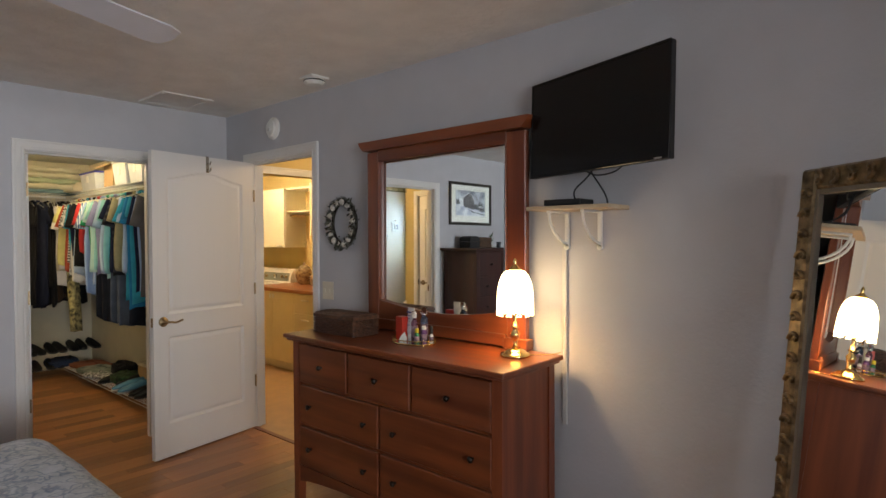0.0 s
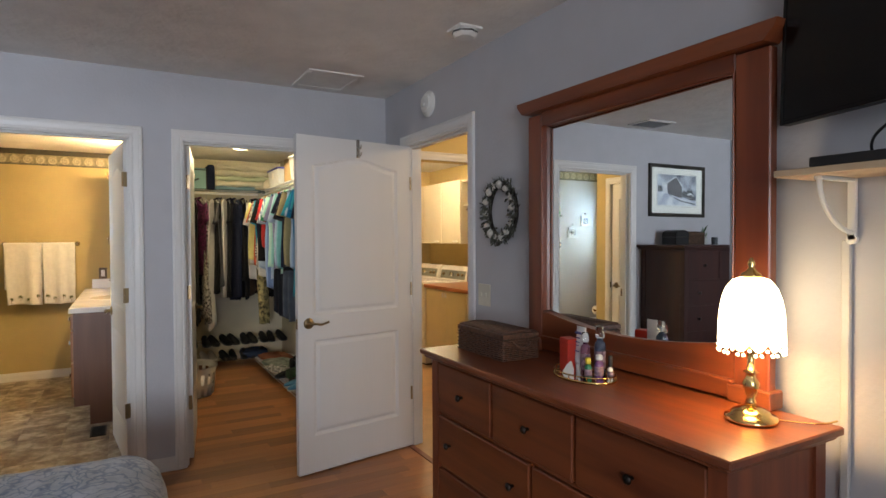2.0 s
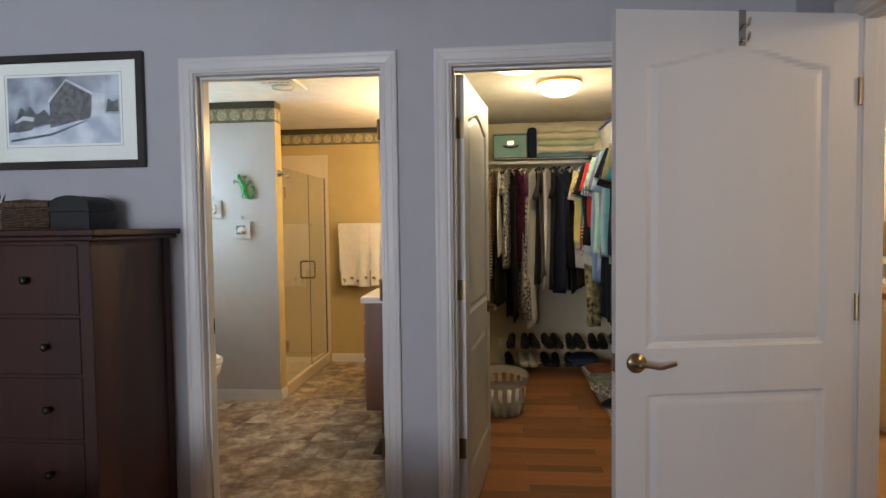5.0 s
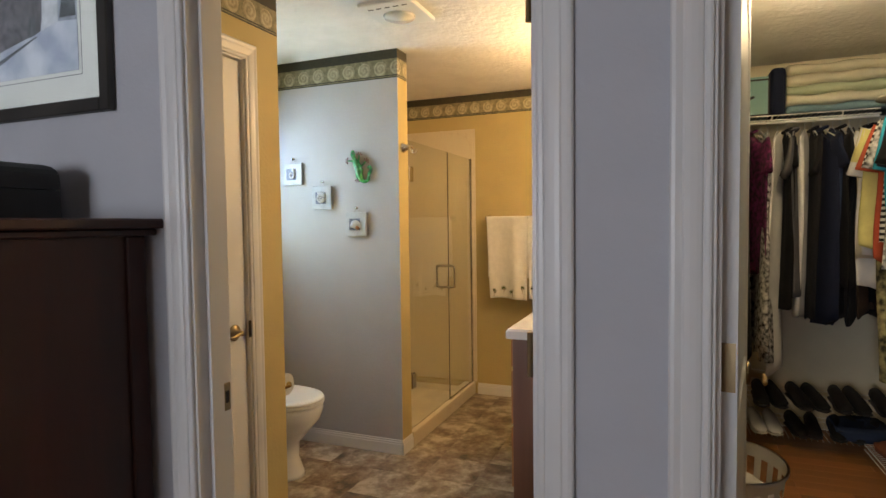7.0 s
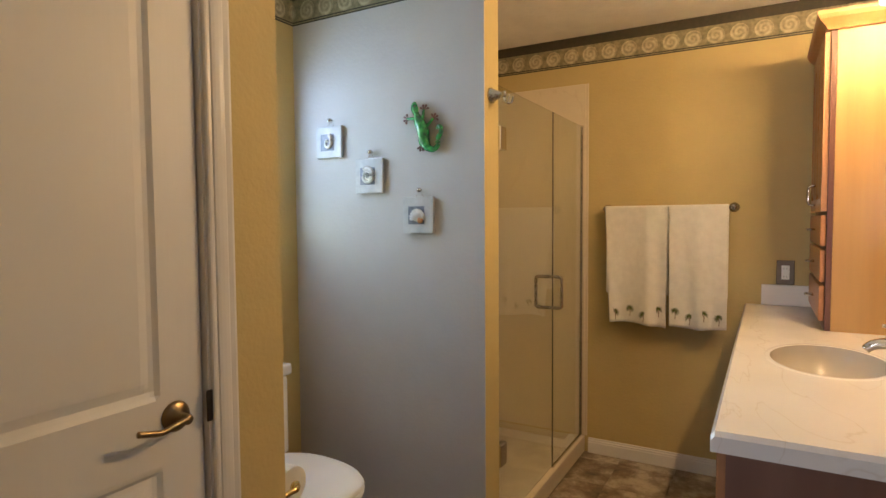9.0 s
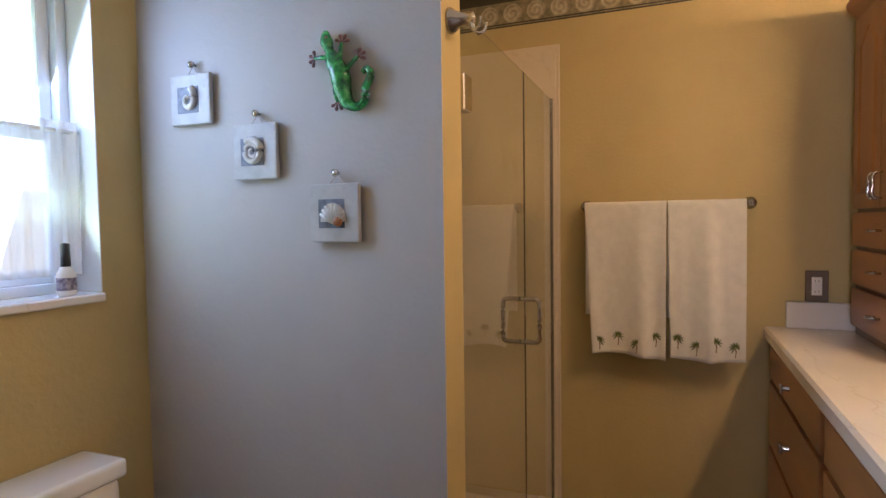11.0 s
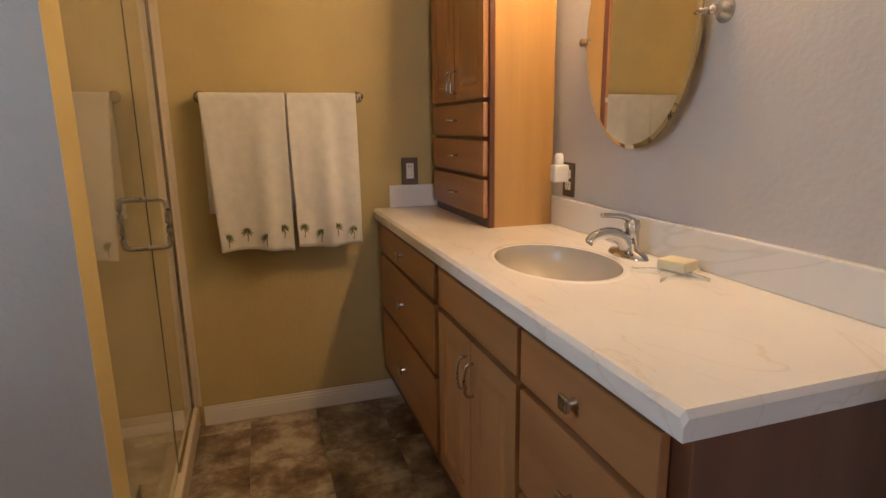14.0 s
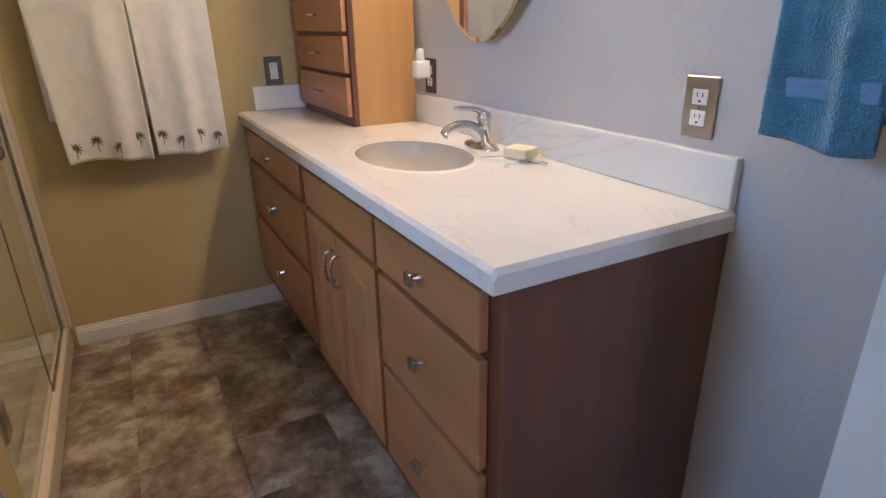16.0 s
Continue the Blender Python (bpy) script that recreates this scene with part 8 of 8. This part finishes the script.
red_card = material("bright_red_card", (0.55, 0.035, 0.02), 0.4, vary=0.03)
rb = thing("red_box", (TX, TY, TZ), "tall bright red carton standing on the oval tray", "box")
part("carton", turned(boxes([(-0.032, 0.032, -0.022, 0.022, 0.0, 0.118)], 0.002), pose(TX - 0.080, TY + 0.002, TZ + 0.0065, 0, 0, -14)), red_card, rb)
part("flap_line", turned(boxes([(-0.033, 0.033, -0.0225, 0.0225, 0.100, 0.1008)]), pose(TX - 0.080, TY + 0.002, TZ + 0.0065, 0, 0, -14)), material("dark_red_card", (0.3, 0.02, 0.015), 0.5), rb)
lotion = thing("lotion_tube", (TX, TY, TZ), "white and blue squeeze tube standing on its cap", "tube")
bm = bmesh.new()
rg_ = []
for z, a, b in ((0.035, 0.022, 0.022), (0.05, 0.024, 0.023), (0.12, 0.028, 0.012), (0.165, 0.030, 0.002)):
    rg_.append([bm.verts.new((a * math.cos(2 * math.pi * k / 24), b * math.sin(2 * math.pi * k / 24), z)) for k in range(24)])
for a, b in zip(rg_, rg_[1:]):
    for k in range(24):
        bm.faces.new((a[k], a[(k + 1) % 24], b[(k + 1) % 24], b[k]))
bm.faces.new(rg_[0][::-1])
bm.faces.new(rg_[-1])
LT = pose(TX - 0.026, TY + 0.012, TZ + 0.0065, 0, 0, -10)
part("tube_body", turned(bm, LT), material("white_blue_tube", (0.66, 0.66, 0.68), 0.35, vary=0.02), lotion, smooth=True)
part("cap", turned(lathe([(0.020, 0), (0.021, 0.034), (0.018, 0.035)], (0, 0, 0), 24), LT), white_plastic, lotion)
for k, (w, z) in enumerate(((0.030, 0.140), (0.022, 0.125), (0.026, 0.110), (0.018, 0.098), (0.024, 0.078))):
    part("print_bar", turned(boxes([(-w / 2, w / 2, -0.0255 + 0.006 * (z - 0.05) / 0.02 * 0.55, -0.018, z, z + (0.008 if k == 0 else 0.003))]), LT), material("blue_print", (0.08, 0.09, 0.26), 0.5), lotion)


def bottle(name, label, x, y, r, h, liquid, cap, cap_h, round_=1.0, neck=0.4):
    b = thing(name, (x, y, TZ), label, "bottle", "toiletries on the tray")
    p = (x, y, TZ + 0.0068)
    part("body", lathe([(r * 0.9, 0), (r, 0.004), (r, h * 0.80), (r * 0.85, h * 0.88), (r * neck, h * 0.93), (r * neck, h)], p, 22), liquid, b, smooth=True)
    part("label", lathe([(r + 0.0005, h * 0.2), (r + 0.0005, h * 0.66)], p, 22), material("printed_label", (0.35, 0.24, 0.30), 0.5, second=(0.10, 0.06, 0.10), scale=90), b, smooth=True)
    part("cap", lathe([(r * 0.75, h), (r * 0.78, h + 0.002), (r * 0.78, h + cap_h), (r * 0.6, h + cap_h + 0.003), (0.001, h + cap_h + 0.003)], p, 20), cap, b, smooth=True)


mist = [material("plum_body_mist", (0.30, 0.10, 0.18), 0.10, transmit=0.6), material("dark_blue_body_mist", (0.08, 0.12, 0.22), 0.10, transmit=0.6), material("green_lotion", (0.03, 0.20, 0.10), 0.2), material("violet_lotion", (0.18, 0.08, 0.22), 0.2)]
bottle("body_spray", "plum glass body spray bottle with a clear cap on the tray", TX + 0.010, TY - 0.004, 0.0165, 0.118, mist[0], glass, 0.030, neck=0.5)
bottle("body_spray", "dark blue spray bottle with a clear domed cap on the tray", TX + 0.036, TY + 0.040, 0.0195, 0.132, mist[1], glass, 0.036, neck=0.5)
bottle("small_bottle", "small green and yellow bottle on the tray", TX + 0.052, TY - 0.030, 0.012, 0.052, mist[2], material("yellow_cap", (0.65, 0.55, 0.05), 0.4), 0.018)
bottle("small_bottle", "small violet bottle with a white cap on the tray", TX + 0.072, TY + 0.0, 0.015, 0.066, mist[3], white_plastic, 0.014)
bottle("small_bottle", "small white roll-on bottle with a black cap on the tray", TX + 0.098, TY + 0.026, 0.0095, 0.045, porcelain, black_soft, 0.034)
cd = thing("paper_tag", (TX, TY, TZ), "small folded white paper tag leaning on the red carton", "paper")
part("sheet", turned(outline([(-0.025, 0), (0.025, 0), (0.022, 0.02), (0.004, 0.048), (-0.012, 0.03)], 0.0015, "y", 0), pose(TX - 0.040, TY - 0.040, TZ + 0.0068, -18, 0, 12)), white_plastic, cd)

# ---- floors, piece by piece ----
ORIGIN = Vector((0, 0, 0))
lengths = (0.42, 0.60, 0.85, 1.15)
plank_w = 0.083


def plank_mesh(length):
    bm = box(bmesh.new(), 0.0006, plank_w - 0.0006, 0.0006, length - 0.0006, -0.018, 0.0, 0.0006)
    me = bpy.data.meshes.new("plank")
    bm.to_mesh(me)
    bm.free()
    me.materials.append(oak)
    return me


floor = thing("floor_wood", (0, 0, 0))
floor["kind"] = "structure"
planks = {l: plank_mesh(l) for l in lengths}
rp = random.Random(3)
far = bmesh.new()
count = 0
x = BX0 - 0.02
spots = []
while x < EX:
    in_closet = x + plank_w < BX1 + 0.03
    lo, hi = (CS - 0.03, CN + 0.02) if in_closet else (SY - 0.02, CN + 0.02)
    y = lo + (0 if in_closet else rp.uniform(0, 0.02))
    while y < hi:
        l = rp.choice(lengths)
        if in_closet:
            y0 = max(y, lo)
        room = hi - y
        l = min(l, max(lengths[0], room)) if room > 0.2 else l
        l = min(lengths, key=lambda v: abs(v - l))
        if y + l > hi + 0.10:
            fit = [v for v in lengths if y + v <= hi + 0.10]
            l = fit[-1] if fit else 0
        if not l:
            spots.append((x, y, hi - y))
            break
        spots.append((x, y, l))
        y += l
    x += plank_w
near = [s for s in spots if s[2] in planks and s[0] < -3.55 and (s[1] > 0.0)]
near = sorted(near, key=lambda s: abs(s[0] + 5.2))[:298]
chosen = set(near)
for s in near:
    ob = new("plank", planks[s[2]])
    ob.location = (s[0], s[1], 0)
    ob.parent = floor
for s in spots:
    if s in chosen or s[2] <= 0.002:
        continue
    box(far, s[0] + 0.0006, s[0] + plank_w - 0.0006, s[1] + 0.0006, s[1] + s[2] - 0.0006, -0.018, 0.0)
part("planks_far", far, oak, floor, kind="stuff")

stone = material("mottled_stone_vinyl", (0.30, 0.25, 0.20), 0.38, second=(0.085, 0.058, 0.04), scale=7, by_object=0.13)


def stone_nodes():
    t, b = nodes_of(stone)
    co = t.nodes.new("ShaderNodeTexCoord")
    inf = t.nodes.new("ShaderNodeObjectInfo")
    off = t.nodes.new("ShaderNodeVectorMath")
    off.operation = "MULTIPLY_ADD"
    off.inputs[1].default_value = (1, 1, 1)
    t.links.new(co.outputs["Object"], off.inputs[0])
    cmb = t.nodes.new("ShaderNodeCombineXYZ")
    mul = t.nodes.new("ShaderNodeMath")
    mul.operation = "MULTIPLY"
    mul.inputs[1].default_value = 40
    t.links.new(inf.outputs["Random"], mul.inputs[0])
    t.links.new(mul.outputs[0], cmb.inputs[0])
    t.links.new(mul.outputs[0], cmb.inputs[2])
    t.links.new(cmb.outputs[0], off.inputs[2])
    n = t.nodes.new("ShaderNodeTexNoise")
    n.inputs["Scale"].default_value, n.inputs["Detail"].default_value, n.inputs["Distortion"].default_value = 6.5, 9, 0.08
    n.inputs["Roughness"].default_value = 0.68
    t.links.new(off.outputs[0], n.inputs["Vector"])
    r = t.nodes.new("ShaderNodeValToRGB")
    e = r.color_ramp.elements
    e[0].position, e[0].color = 0.34, (0.06, 0.042, 0.032, 1)
    e[1].position, e[1].color = 0.68, (0.48, 0.42, 0.34, 1)
    for pos, col in ((0.44, (0.17, 0.115, 0.075, 1)), (0.52, (0.26, 0.21, 0.155, 1)), (0.60, (0.42, 0.36, 0.28, 1))):
        q = e.new(pos)
        q.color = col
    t.links.new(n.outputs["Fac"], r.inputs[0])
    hsv = [q for q in t.nodes if q.bl_idname == "ShaderNodeHueSaturation"][0]
    t.links.new(r.outputs[0], hsv.inputs["Color"])
    for q in t.nodes:
        if q.bl_idname == "ShaderNodeTexNoise" and q is not n:
            t.links.new(off.outputs[0], q.inputs["Vector"])


stone_nodes()
bf = thing("floor_bathroom", (0, 0, 0))
bf["kind"] = "structure"
TL = 0.285
bm = box(bmesh.new(), 0.0004, TL - 0.0004, 0.0004, TL - 0.0004, -0.012, 0.0, 0.0005)
me = bpy.data.meshes.new("tile")
bm.to_mesh(me)
bm.free()
me.materials.append(stone)
xs = [BX0 + 0.10 - TL + TL * i for i in range(13)]
for x in xs:
    if x > BX1 + 0.0:
        continue
    for j in range(9):
        y = -0.015 + TL * (j - 6)
        if y > BY1 or y + TL < BY0:
            continue
        if x + TL > BX1 + 0.02 or y + TL > BY1 + 0.05:
            x1, y1 = min(x + TL, BX1 - 0.004), min(y + TL, BY1 + 0.05)
            if x1 - x < 0.02:
                continue
            part("tile", box(bmesh.new(), x + 0.0004, x1 - 0.0004, y + 0.0004, y1 - 0.0004, -0.012, 0.0, 0.0005), stone, bf)
            continue
        ob = new("tile", me)
        ob.location = (x, y, 0)
        ob.parent = bf
